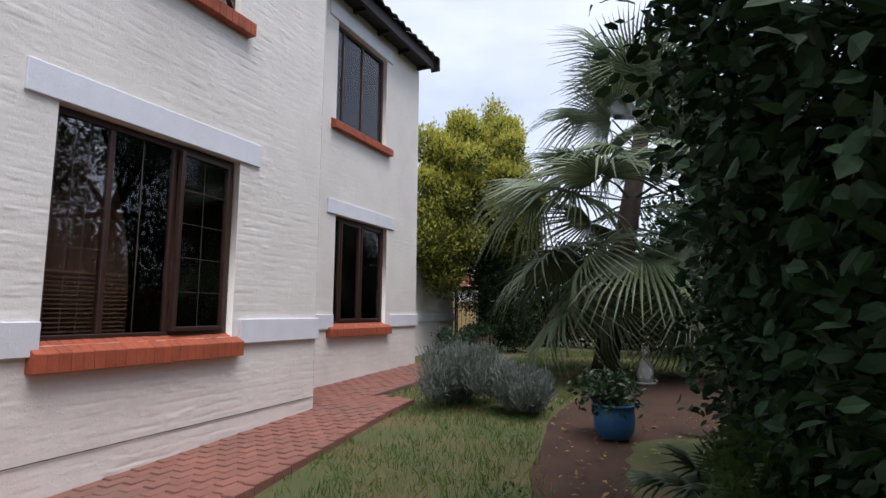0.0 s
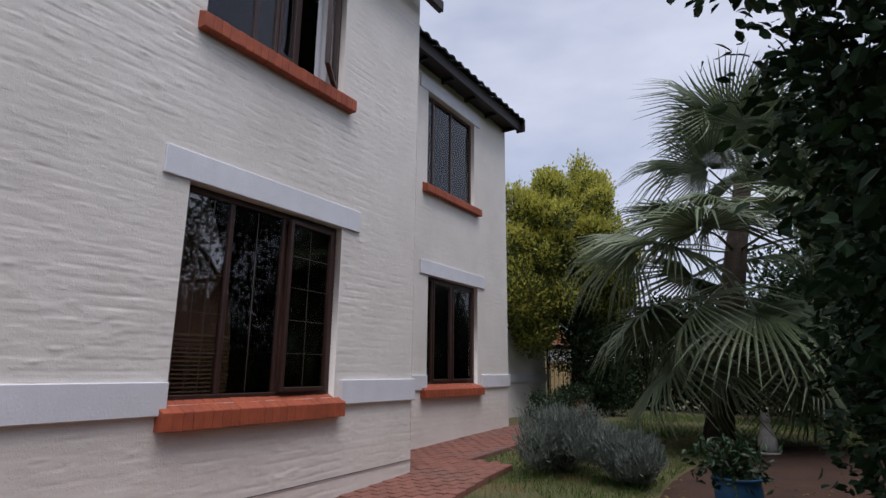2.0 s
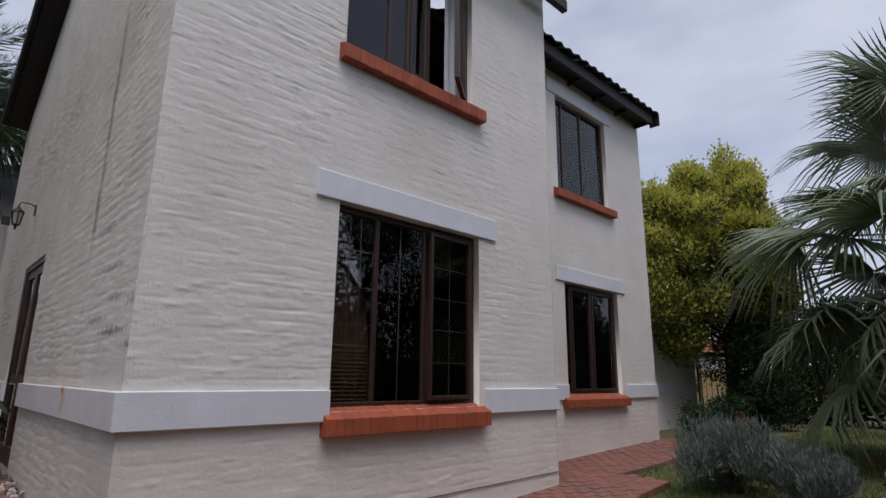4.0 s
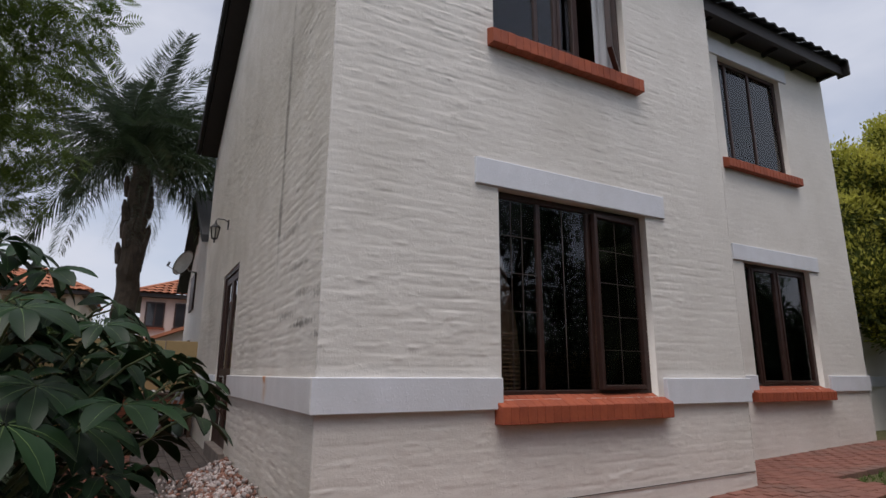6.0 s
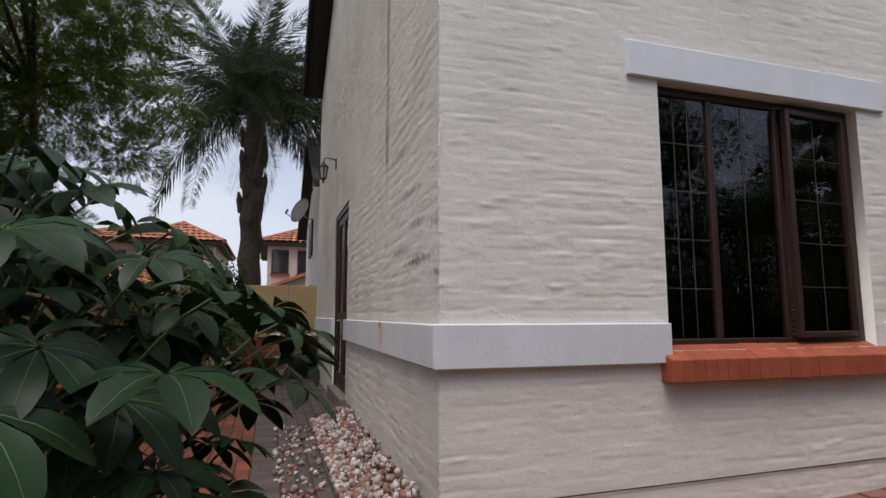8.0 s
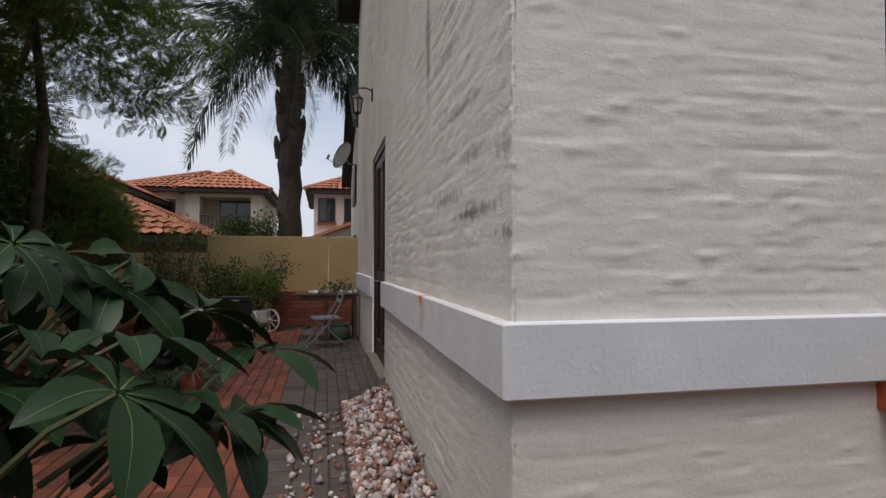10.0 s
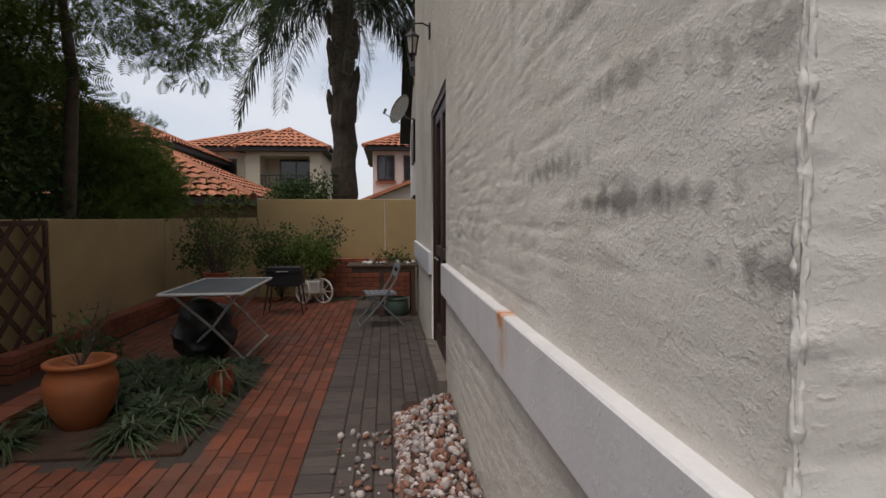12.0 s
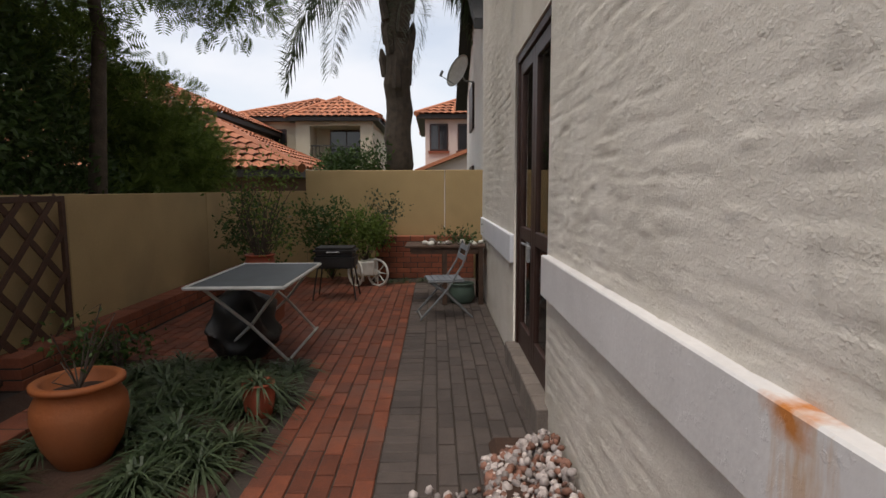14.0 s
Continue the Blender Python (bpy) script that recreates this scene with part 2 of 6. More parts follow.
patch(M_BAND_SIDE, (-5.56, 1.27, 1.02), (0.09, 0.3, 0.06), (0.52, 0.17, 0.02), 0.95, 0.35, 25)
patch(M_BAND_SIDE, (-5.53, 1.27, 0.92), (0.11, 0.3, 0.13), (0.50, 0.26, 0.08), 0.6, 0.5, 22, (3, 1, 0.4))

# ---- mesh helpers ----


def part(name, bm, material, parent=None, label="", smooth=False):
    """Links a bmesh as one mesh object under its thing (or free-standing)."""
    me = bpy.data.meshes.new(name)
    bm.to_mesh(me)
    bm.free()
    if smooth:
        me.shade_smooth()
    me.materials.append(material)
    ob = new(name, me)
    if parent is not None:
        ob.parent = parent
    if label:
        tagged(ob, label)
    return ob


def raw(name, verts, faces, material, parent=None, smooth=False):
    me = bpy.data.meshes.new(name)
    me.from_pydata([tuple(v) for v in verts], [], [tuple(f) for f in faces])
    me.update()
    if smooth:
        me.shade_smooth()
    me.materials.append(material)
    ob = new(name, me)
    if parent is not None:
        ob.parent = parent
    return ob


def empty(name, m, label, category, group=""):
    ob = new(name)
    ob.matrix_world = m
    return tagged(ob, label, category, group)


def box(x0, y0, z0, x1, y1, z1, bevel=0.0, bm=None, segments=1):
    fresh = bmesh.new()
    bmesh.ops.create_cube(fresh, size=1)
    sx, sy, sz = x1 - x0, y1 - y0, z1 - z0
    bmesh.ops.transform(fresh, matrix=Matrix.Translation(((x0 + x1) / 2, (y0 + y1) / 2, (z0 + z1) / 2)) @ Matrix.Diagonal((sx, sy, sz, 1)), verts=fresh.verts)
    if bevel:
        bmesh.ops.bevel(fresh, geom=fresh.edges[:], offset=bevel, segments=segments, affect="EDGES")
    return join(bm, fresh)


def join(bm, fresh):
    """Adds a bmesh to another, or gives it back where there is none yet."""
    if bm is None:
        return fresh
    me = bpy.data.meshes.new("tmp")
    fresh.to_mesh(me)
    fresh.free()
    bm.from_mesh(me)
    bpy.data.meshes.remove(me)
    return bm


def tube(points, radii, sides=8, bm=None, caps=True):
    """A tapered tube along points."""
    fresh = bmesh.new()
    pts = [Vector(p) for p in points]
    if not isinstance(radii, (list, tuple)):
        radii = [radii] * len(pts)
    rings = []
    side = None
    for i, p in enumerate(pts):
        d = (pts[min(i + 1, len(pts) - 1)] - pts[max(i - 1, 0)]).normalized()
        if side is None:
            side = d.orthogonal().normalized()
        side = (side - d * side.dot(d)).normalized()
        up = d.cross(side)
        rings.append([fresh.verts.new(p + (side * math.cos(a) + up * math.sin(a)) * radii[i]) for a in (2 * math.pi * k / sides for k in range(sides))])
    for a, b in zip(rings, rings[1:]):
        for k in range(sides):
            fresh.faces.new((a[k], a[(k + 1) % sides], b[(k + 1) % sides], b[k]))
    if caps:
        fresh.faces.new(rings[0][::-1])
        fresh.faces.new(rings[-1])
    return join(bm, fresh)


def lathe(profile, sides=32, bm=None, centre=(0, 0)):
    """A turned body from (radius, height) pairs."""
    fresh = bmesh.new()
    rings = [[fresh.verts.new((centre[0] + r * math.cos(a), centre[1] + r * math.sin(a), z)) for a in (2 * math.pi * k / sides for k in range(sides))] for r, z in profile]
    for a, b in zip(rings, rings[1:]):
        for k in range(sides):
            fresh.faces.new((a[k], a[(k + 1) % sides], b[(k + 1) % sides], b[k]))
    fresh.faces.new(rings[0][::-1])
    fresh.faces.new(rings[-1])
    return join(bm, fresh)


def structure(ob, label, category):
    return tagged(ob, label, category, kind="structure")


# ---- ground ----
FX, SY = -4.12, 1.30        # the planes of the front wall and of the side wall
BX, STEP, BEND = -5.06, 5.85, 10.36   # the recessed front wall, where it starts and where it ends


DIP = 0.16


def height(x, y):
    """The lie of the land: it rises a little past the house and towards the far side."""
    k = min(1.0, max(0.0, (y - 6.0) / 4.6))
    side = min(1.0, max(0.0, (-5.0 - x) / 1.5))
    front = 0.10 * k * k * (3 - 2 * k)
    dip = min(1.0, max(0.0, (6.0 - y) / 3.2))
    return -0.075 * side - (0.045 + DIP * dip) * (1 - side) + (front if x > -7 or y > 6 else 0)


def ground():
    xs = np.concatenate([np.linspace(-900, -20, 12)[:-1], np.linspace(-20, 8, 71), np.linspace(8, 900, 12)[1:]])
    ys = np.concatenate([np.linspace(-900, -8, 12)[:-1], np.linspace(-8, 24, 81), np.linspace(24, 900, 12)[1:]])
    verts = [(x, y, height(x, y) - 0.012 + 0.016 * noise.noise((x * 0.9, y * 0.9, 0.3))) for y in ys for x in xs]
    w = len(xs)
    faces = [(j * w + i, j * w + i + 1, (j + 1) * w + i + 1, (j + 1) * w + i) for j in range(len(ys) - 1) for i in range(w - 1)]
    return structure(raw("ground", verts, faces, M_LAWN, smooth=True), "lawn ground with dry patches and bare soil", "ground")


ground()

# ---- house walls ----


def wall_panel(name, u0, u1, z0, z1, holes, place, amp=0.0042, step=0.03, rise=0.0112, material=None, reveal=0.16, thick=0.24, seed=0.0, top=None, label=""):
    """A painted brick wall with uneven courses in relief, openings that go through it and a plain inner face.
    place(u, d, z) gives a point on the wall, d metres in front of its plane."""
    def lines(a, b, marks, step=step):
        s = set(round(v, 4) for v in np.linspace(a, b, int((b - a) / step) + 1))
        for m in marks:
            s = {v for v in s if abs(v - m) > step * 0.45 or v in (a, b)} | {round(m, 4)}
        return sorted(s)
    us = lines(u0, u1, [v for h in holes for v in (h[0], h[1])])
    zs = lines(z0, z1, [v for h in holes for v in (h[2], h[3])], rise)
    verts, faces = [], []

    def depth(u, z):
        warp = 0.008 * noise.noise((u * 1.3 + seed, z * 1.7, 11.0)) + 0.005 * noise.noise((u * 5 + seed, z * 6, 12.0))
        row = (z + warp) / 0.0855
        k = math.floor(row)
        f = row - k
        brick = (u + (0.115 if k % 2 else 0.0)) / 0.232 + 0.2 * noise.noise((k * 2.3, seed, 5.0)) + 0.06 * noise.noise((u * 9, z * 9, 6.0))
        i = math.floor(brick)
        g = brick - i
        edge = min(1.0, 4.2 * f, 6.5 * (1 - f))
        end = min(1.0, 3.5 * g, 3.5 * (1 - g))
        plate = 1.0 * noise.noise((i * 5.3 + seed, k * 2.9, 4.0)) + 0.9 * (f - 0.35) * max(0.0, 0.25 + noise.noise((u * 2.1 + seed, k * 2.3, 24.0))) + 0.5 * (f - 0.5) * noise.noise((i * 3.1 + seed, k * 4.9, 14.0))
        groove = min(1.1, max(0.03, 0.22 + 1.5 * noise.noise((u * 3.6 + seed, k * 3.7, 1.0))))
        region = min(1.4, max(0.22, 0.72 + 1.15 * noise.noise((u * 0.55 + seed, z * 0.6, 7.0))))
        lump = noise.noise((u * 4.2 + seed, z * 8.5, 2.0)) * 0.30 + noise.noise((u * 14 + seed, z * 19, 3.0)) * 0.30
        chip = max(0.0, noise.noise((u * 17 + seed, z * 26, 9.0)) - 0.33) * 4.2 - max(0.0, noise.noise((u * 11 + seed, z * 24, 19.0)) - 0.42) * 3.0
        d = amp * region * (plate * edge * end * 0.9 - groove * (1 - edge) * 1.25 - 0.12 * groove * (1 - end) + lump + chip)
        for h in holes:
            if h[0] - 0.001 <= u <= h[1] + 0.001 and h[2] - 0.001 <= z <= h[3] + 0.001:
                return 0.0
        return d
    index = {}
    for j, z in enumerate(zs):
        for i, u in enumerate(us):
            zz = min(z, top(u)) if top else z
            index[i, j] = len(verts)
            verts.append(place(u, depth(u, z), zz))
    for j in range(len(zs) - 1):
        for i in range(len(us) - 1):
            um, zm = (us[i] + us[i + 1]) / 2, (zs[j] + zs[j + 1]) / 2
            if top and zs[j] > max(top(us[i]), top(us[i + 1])):
                continue
            if any(h[0] < um < h[1] and h[2] < zm < h[3] for h in holes):
                continue
            faces.append((index[i, j], index[i + 1, j], index[i + 1, j + 1], index[i, j + 1]))
    # reveals, and an inner face round the holes
    for a, b, c, d in holes:
        k = len(verts)
        for dd in (0.0, -thick):
            verts += [place(a, dd, c), place(b, dd, c), place(b, dd, d), place(a, dd, d)]
        faces += [(k + q, k + (q + 1) % 4, k + 4 + (q + 1) % 4, k + 4 + q) for q in range(4)]
    cu = sorted({u0 + 0.26, u1 - 0.26, *[v for h in holes for v in (h[0], h[1])]})
    cz = sorted({z0, z1, *[v for h in holes for v in (h[2], h[3])]})
    for j in range(len(cz) - 1):
        for i in range(len(cu) - 1):
            um, zm = (cu[i] + cu[i + 1]) / 2, (cz[j] + cz[j + 1]) / 2
            if any(h[0] < um < h[1] and h[2] < zm < h[3] for h in holes):
                continue
            t = (lambda u, z: min(z, top(u)) if top else z)
            k = len(verts)
            verts += [place(u, -thick, t(u, z)) for u, z in ((cu[i], cz[j]), (cu[i + 1], cz[j]), (cu[i + 1], cz[j + 1]), (cu[i], cz[j + 1]))]
            faces.append((k, k + 3, k + 2, k + 1))
    ob = raw(name, verts, faces, material or M_WALL, smooth=True)
    return structure(ob, label, "wall")


W1 = (2.775, 4.53, 0.872, 2.602)
W3 = (2.75, 4.43, 4.10, 5.88)
W2 = (7.53, 9.14, 0.895, 2.622)
W4 = (7.46, 9.03, 4.14, 5.785)
DOOR = (-9.25, -7.87, 0.02, 2.48)
EAVE_A, EAVE_B = 6.32, 6.22


def gable(x):
    """The height of the side wall under the verge."""
    return min(EAVE_A + (FX - x) * 0.56, 5.62 + (x + 12.2) * 0.56)


wall_panel("wall_front", SY, STEP, -0.2, EAVE_A + 0.04, [W1, W3], lambda u, d, z: (FX + d, u, z), seed=0.37,
           label="white painted rough brick front wall of the house")
wall_panel("wall_recess", STEP - 0.2, BEND, -0.2, EAVE_B + 0.2, [W2, W4], lambda u, d, z: (BX + d, u, z), amp=0.0028, seed=9.61, rise=0.02,
           label="white painted brick wall of the recessed wing")
wall_panel("wall_side", -12.2, FX, -0.2, 9.0, [DOOR], lambda u, d, z: (u, SY - d, z), seed=21.37, step=0.034, rise=0.0128, top=gable, amp=0.0052, material=M_WALL_SIDE,
           label="weathered white painted brick side wall with stains")


def wall_box(name, x0, y0, z0, x1, y1, z1, label, material=M_WALL):
    return structure(part(name, box(x0, y0, z0, x1, y1, z1), material), label, "wall")


wall_box("wall_step", BX - 0.24, STEP - 0.24, -0.2, FX - 0.003, STEP - 0.003, EAVE_A + 0.02, "white painted return wall at the step of the front")
wall_box("wall_wing_end", -9.0, BEND - 0.24, -0.2, BX - 0.003, BEND - 0.004, EAVE_B + 0.1, "white painted end wall of the recessed wing")
wall_box("wall_back", -12.44, SY + 0.01, -0.2, -12.2, 10.6, 5.6, "plain white back wall of the house")
wall_box("wall_inner", -7.6, SY + 0.26, -0.1, -7.45, 10.3, 6.2, "plain plastered wall inside the house", M_ROOM)
wall_box("wall_courtyard", -6.6, BEND, -0.2, -6.36, 15.4, 3.2, "shaded white wall behind the recessed wing")
band_c = structure(part("trim_band_courtyard", box(-6.36, BEND, 0.86, -6.32, 15.4, 1.06, 0.005), M_BAND), "pale painted band on the shaded wall", "trim")
wall_box("wall_north", -12.2, 10.41, -0.2, -9.0, 10.64, 5.6, "plain white north wall of the house")
structure(part("floor_inside", box(-12.2, SY + 0.25, 0.0, FX - 0.25, STEP - 0.25, 0.06), M_ROOM), "plain floor inside the house", "floor")
structure(part("floor_wing", box(-12.2, STEP - 0.2, 0.0, BX - 0.25, BEND - 0.25, 0.06), M_ROOM), "plain floor inside the wing", "floor")
structure(part("ceiling_lower", box(-12.2, SY + 0.25, 2.95, FX - 0.25, STEP - 0.25, 3.10), M_ROOM), "plain plaster ceiling", "ceiling")
structure(part("ceiling_wing", box(-7.6, STEP - 0.2, 2.95, BX - 0.25, BEND - 0.25, 3.10), M_ROOM), "plain plaster ceiling", "ceiling")
structure(part("ceiling_upper", box(-12.2, SY + 0.25, 6.1, BX - 0.25, BEND - 0.25, 6.2), M_ROOM), "plain plaster ceiling", "ceiling")


def corner_bead(name, x, y, z0, z1, sx, sy, label):
    """The worn arris of a wall: an uneven upright strip of paint and brick."""
    verts, faces = [], []
    n = int((z1 - z0) / 0.009)
    for i in range(n + 1):
        z = z0 + (z1 - z0) * i / n
        r = 0.0105 + 0.0030 * noise.noise((x, y, z * 17)) + 0.0035 * noise.noise((z * 62, 3.0, y)) - 0.010 * max(0.0, noise.noise((z * 27, 8.0, y)) - 0.25)
        cx, cy = x - sx * 0.0105, y - sy * 0.0105
        for k in range(6):
            a = math.pi / 2 * k / 5
            verts.append((cx + sx * (r * math.cos(a) + 0.002) + 0.0055 * noise.noise((z * 58, k * 2.7, x)), cy + sy * (r * math.sin(a) + 0.002) + 0.0055 * noise.noise((z * 58, k * 2.7, y + 4)), z))
        verts.append((cx, cy, z))
    for i in range(n):
        for k in range(7):
            a, b = i * 7 + k, i * 7 + (k + 1) % 7
            faces.append((a, b, b + 7, a + 7))
    return structure(raw(name, verts, faces, M_WALL, smooth=True), label, "wall corner")


corner_bead("wall_corner_1", FX, SY, -0.2, 6.3, 1, -1, "worn corner edge of the painted brick house")
corner_bead("wall_corner_2", FX, STEP, -0.2, 6.3, 1, 1, "corner edge of the painted brick front")
corner_bead("wall_corner_3", BX, BEND, -0.2, 6.2, 1, 1, "corner edge of the recessed wing")

# ---- trim, sills, windows, door ----


def band(name, label, pieces, material=None):
    """A moulded plaster band: each piece is a box with softened edges."""
    bm = None
    for p in pieces:
        bm = box(*p, bevel=0.006, bm=bm)
    return structure(part(name, bm, material or M_BAND), label, "trim")


BZ0, BZ1 = 0.80, 1.04
band("trim_band_front", "smooth pale painted band along the front wall", [(FX - 0.02, SY - 0.043, BZ0, FX + 0.045, W1[0] - 0.012, BZ1), (FX - 0.02, W1[1] + 0.075, BZ0, FX + 0.045, STEP + 0.012, BZ1)])
band("trim_band_side", "smooth pale painted band with a rust streak along the side wall", [(DOOR[1] + 0.04, SY - 0.046, BZ0 + 0.002, FX + 0.044, SY + 0.02, BZ1 - 0.002)], M_BAND_SIDE)
band("trim_band_far", "smooth pale painted band beyond the side door", [(-12.22, SY - 0.035, BZ0, DOOR[0] - 0.02, SY + 0.02, BZ1)])
band("trim_band_recess", "smooth pale painted band on the recessed wall", [(BX - 0.02, STEP - 0.01, BZ0 + 0.045, BX + 0.035, W2[0] - 0.02, BZ1 + 0.03), (BX - 0.02, W2[1] + 0.12, BZ0 + 0.045, BX + 0.035, BEND + 0.02, BZ1 + 0.03)])
band("trim_lintel_lower", "smooth pale painted lintel over the lower window", [(FX - 0.02, 2.54, W1[3] + 0.002, FX + 0.028, 4.79, 2.838)])
band("trim_lintel_upper", "smooth pale painted lintel over the upper window", [(FX - 0.02, 2.54, W3[3] + 0.002, FX + 0.028, 4.74, 6.09)])
band("trim_lintel_recess", "smooth pale painted lintel on the recessed wall", [(BX - 0.02, 7.29, W2[3] + 0.002, BX + 0.028, 9.38, 2.852)])
band("trim_lintel_eaves", "smooth pale painted lintel under the eaves", [(BX - 0.02, 7.20, W4[3] + 0.002, BX + 0.028, 9.22, 6.03)])
bm = box(FX + 0.006, SY + 0.02, 0.078, FX + 0.0125, STEP - 0.02, 0.084)
for v in bm.verts:
    v.co.z += (v.co.y - SY) * 0.011
structure(part("trim_plinth", bm, M_JOINT), "dark joint line low on the front wall", "trim")


def brick_sill(name, x, u0, u1, z0, z1, label, n, out=0.10):
    """A window sill of bricks set on edge, sloping forward; each brick is a piece."""
    thing = structure(empty(name, pose(x, u0, z0), "", ""), label, "window sill")
    w, h = (u1 - u0) / n, z1 - z0
    me = None
    for i in range(n):
        if me is None:
            bm = box(-0.10, 0.0012, 0.0, out, w - 0.0012, h, bevel=0.005)
            for v in bm.verts:
                if v.co.z > h * 0.5:
                    v.co.z -= (v.co.x + 0.10) * 0.45
            ob = part("brick", bm, M_SILL, thing)
            me = ob.data
        else:
            ob = new("brick", me)
            ob.parent = thing
        ob.location = (random.uniform(-0.004, 0.004), i * w, random.uniform(-0.002, 0.002))
    core = part("mortar", box(-0.1, 0.006, 0.004, out - 0.008, u1 - u0 - 0.006, h - 0.10), M_SILL, thing)
    return thing


brick_sill("window_sill_1", FX, 2.705, 4.605, 0.690, 0.915, "orange-red brick-on-edge window sill", 23)
brick_sill("window_sill_3", FX, 2.685, 4.56, 3.915, 4.140, "orange-red brick-on-edge upper window sill", 23)
brick_sill("window_sill_2", BX, 7.37, 9.235, 0.730, 0.940, "orange-red brick-on-edge window sill", 24)
brick_sill("window_sill_4", BX, 7.33, 9.165, 3.972, 4.183, "orange-red brick-on-edge upper window sill", 23)

M_LEAD = mat("lead_bar", (0.060, 0.042, 0.036), (0.040, 0.028, 0.024), 20, 0.6, 0.1, 80)
M_BLIND = mat("wood_blind", (0.16, 0.09, 0.055), (0.10, 0.055, 0.035), 20, 0.6, 0.1, 80, vary=0.15)


def window(name, hole, x, cuts, label, sashes=(), rows=4, bars=True, open_at=None, recess=0.085, angle=36):
    """A wooden window in a hole of a wall that faces +x. cuts: the mullions' places as shares of the width."""
    u0, u1, z0, z1 = hole
    t = structure(empty(name, pose(x - recess, u0, z0), "", ""), label, "window")
    w, h = u1 - u0, z1 - z0
    f = 0.055
    bm = box(-0.05, 0.002, 0.002, 0.012, f, h - 0.002, 0.004)
    bm = box(-0.05, w - f, 0.002, 0.012, w - 0.002, h - 0.002, 0.004, bm)
    bm = box(-0.05, f, 0.002, 0.012, w - f, f + 0.01, 0.004, bm)
    bm = box(-0.05, f, h - f, 0.012, w - f, h - 0.002, 0.004, bm)
    part("window_frame", bm, M_FRAME, t)
    edges = [f] + [c * w for c in cuts] + [w - f]
    for c in cuts:
        part("mullion", box(-0.05, c * w - 0.022, f + 0.01, 0.010, c * w + 0.022, h - f, 0.004), M_FRAME, t)
    for i, (a, b) in enumerate(zip(edges, edges[1:])):
        a, b = (a + 0.022 if i else a), (b - 0.022 if i < len(edges) - 2 else b)
        za, zb = f + 0.01, h - f
        holder = t
        if i in sashes:
            place = Matrix.Identity(4)
            if open_at == i:
                place = pose(0.012, b, 0, 0, 0, angle)
                a, b = a - b, 0.0
            s = 0.040
            bm = box(-0.03, a + 0.002, za + 0.002, 0.022, a + s, zb - 0.002, 0.004)
            bm = box(-0.03, b - s, za + 0.002, 0.022, b - 0.002, zb - 0.002, 0.004, bm)
            bm = box(-0.03, a + s, za + 0.002, 0.022, b - s, za + s, 0.004, bm)
            bm = box(-0.03, a + s, zb - s, 0.022, b - s, zb - 0.002, 0.004, bm)
            me = bpy.data.meshes.new("sash")
            bm.to_mesh(me)
            bm.free()
            me.materials.append(M_FRAME)
            sash = new("sash", me)
            sash.parent, sash.matrix_basis = t, place
            holder = sash
            a, b, za, zb = a + s, b - s, za + s, zb - s
        pane = part("pane", box(-0.014, a - 0.004, za - 0.004, -0.009, b + 0.004, zb + 0.004), M_GLASS, holder)
        pane.visible_shadow = False
        if bars:
            zs = [za + (zb - za) * (k + 1) / (rows + 1) for k in range(rows)]
            ys = [a + (b - a) * 0.48] if i != 0 else [a + (b - a) * 0.33, a + (b - a) * 0.62]
            bm = None
            for y in ys:
                bm = box(-0.0088, y - 0.0022, za, -0.005, y + 0.0022, zb, bm=bm)
            if i != 1:
                for z in zs:
                    bm = box(-0.0086, a, z - 0.0022, -0.004, b, z + 0.0022, bm=bm)
            part("glazing_bar", bm, M_LEAD, holder)
    return t


window("window_1", W1, FX, (0.27, 0.605), "dark brown wooden window with three lights and glazing bars", sashes=(2,), rows=4, open_at=2, angle=3.5)
window("window_2", W2, BX, (0.15, 0.525), "dark brown wooden window with three lights", sashes=(1, 2), rows=3, bars=False)
window("window_3", W3, FX, (0.33, 0.475, 0.64), "dark brown wooden upper window with one open casement", sashes=(2, 3), rows=3, bars=False, open_at=3)
window("window_4", W4, BX, (0.175, 0.545), "dark brown wooden upper window reflecting the sky", bars=False)


def blind(name, hole, x, top):
    t = empty(name, pose(x - 0.30, hole[0], hole[2]), "brown slatted blind hanging behind the window glass", "blind")
    w = hole[1] - hole[0]
    slat = None
    n = int(top / 0.035)
    for i in range(n):
        if slat is None:
            bm = box(-0.018, 0.04, -0.0015, 0.018, w - 0.04, 0.0015)
            bmesh.ops.rotate(bm, cent=(0, 0, 0), matrix=Matrix.Rotation(radians(35), 3, "Y"), verts=bm.verts)
            slat = part("slat", bm, M_BLIND, t)
            ob = slat
        else:
            ob = new("slat", slat.data)
            ob.parent = t
        ob.location = (0, 0, 0.05 + i * 0.035)
    part("cord", tube([(0, w * 0.3, 0.03), (0, w * 0.3, hole[3] - hole[2])], 0.003, 5), M_BLIND, t)
    part("cord", tube([(0, w * 0.7, 0.03), (0, w * 0.7, hole[3] - hole[2])], 0.003, 5), M_BLIND, t)
    part("headrail", box(-0.02, 0.02, hole[3] - hole[2] - 0.04, 0.02, w - 0.02, hole[3] - hole[2]), M_BLIND, t)


blind("window_blind", W1, FX, 0.55)
M_CURTAIN = mat("pale_curtain", (0.74, 0.77, 0.82), (0.64, 0.67, 0.73), 3, 0.9, 0.1, 60)


M_DRAPE = mat("brown_drape", (0.17, 0.090, 0.070), (0.12, 0.064, 0.050), 3, 0.9, 0.1, 60)


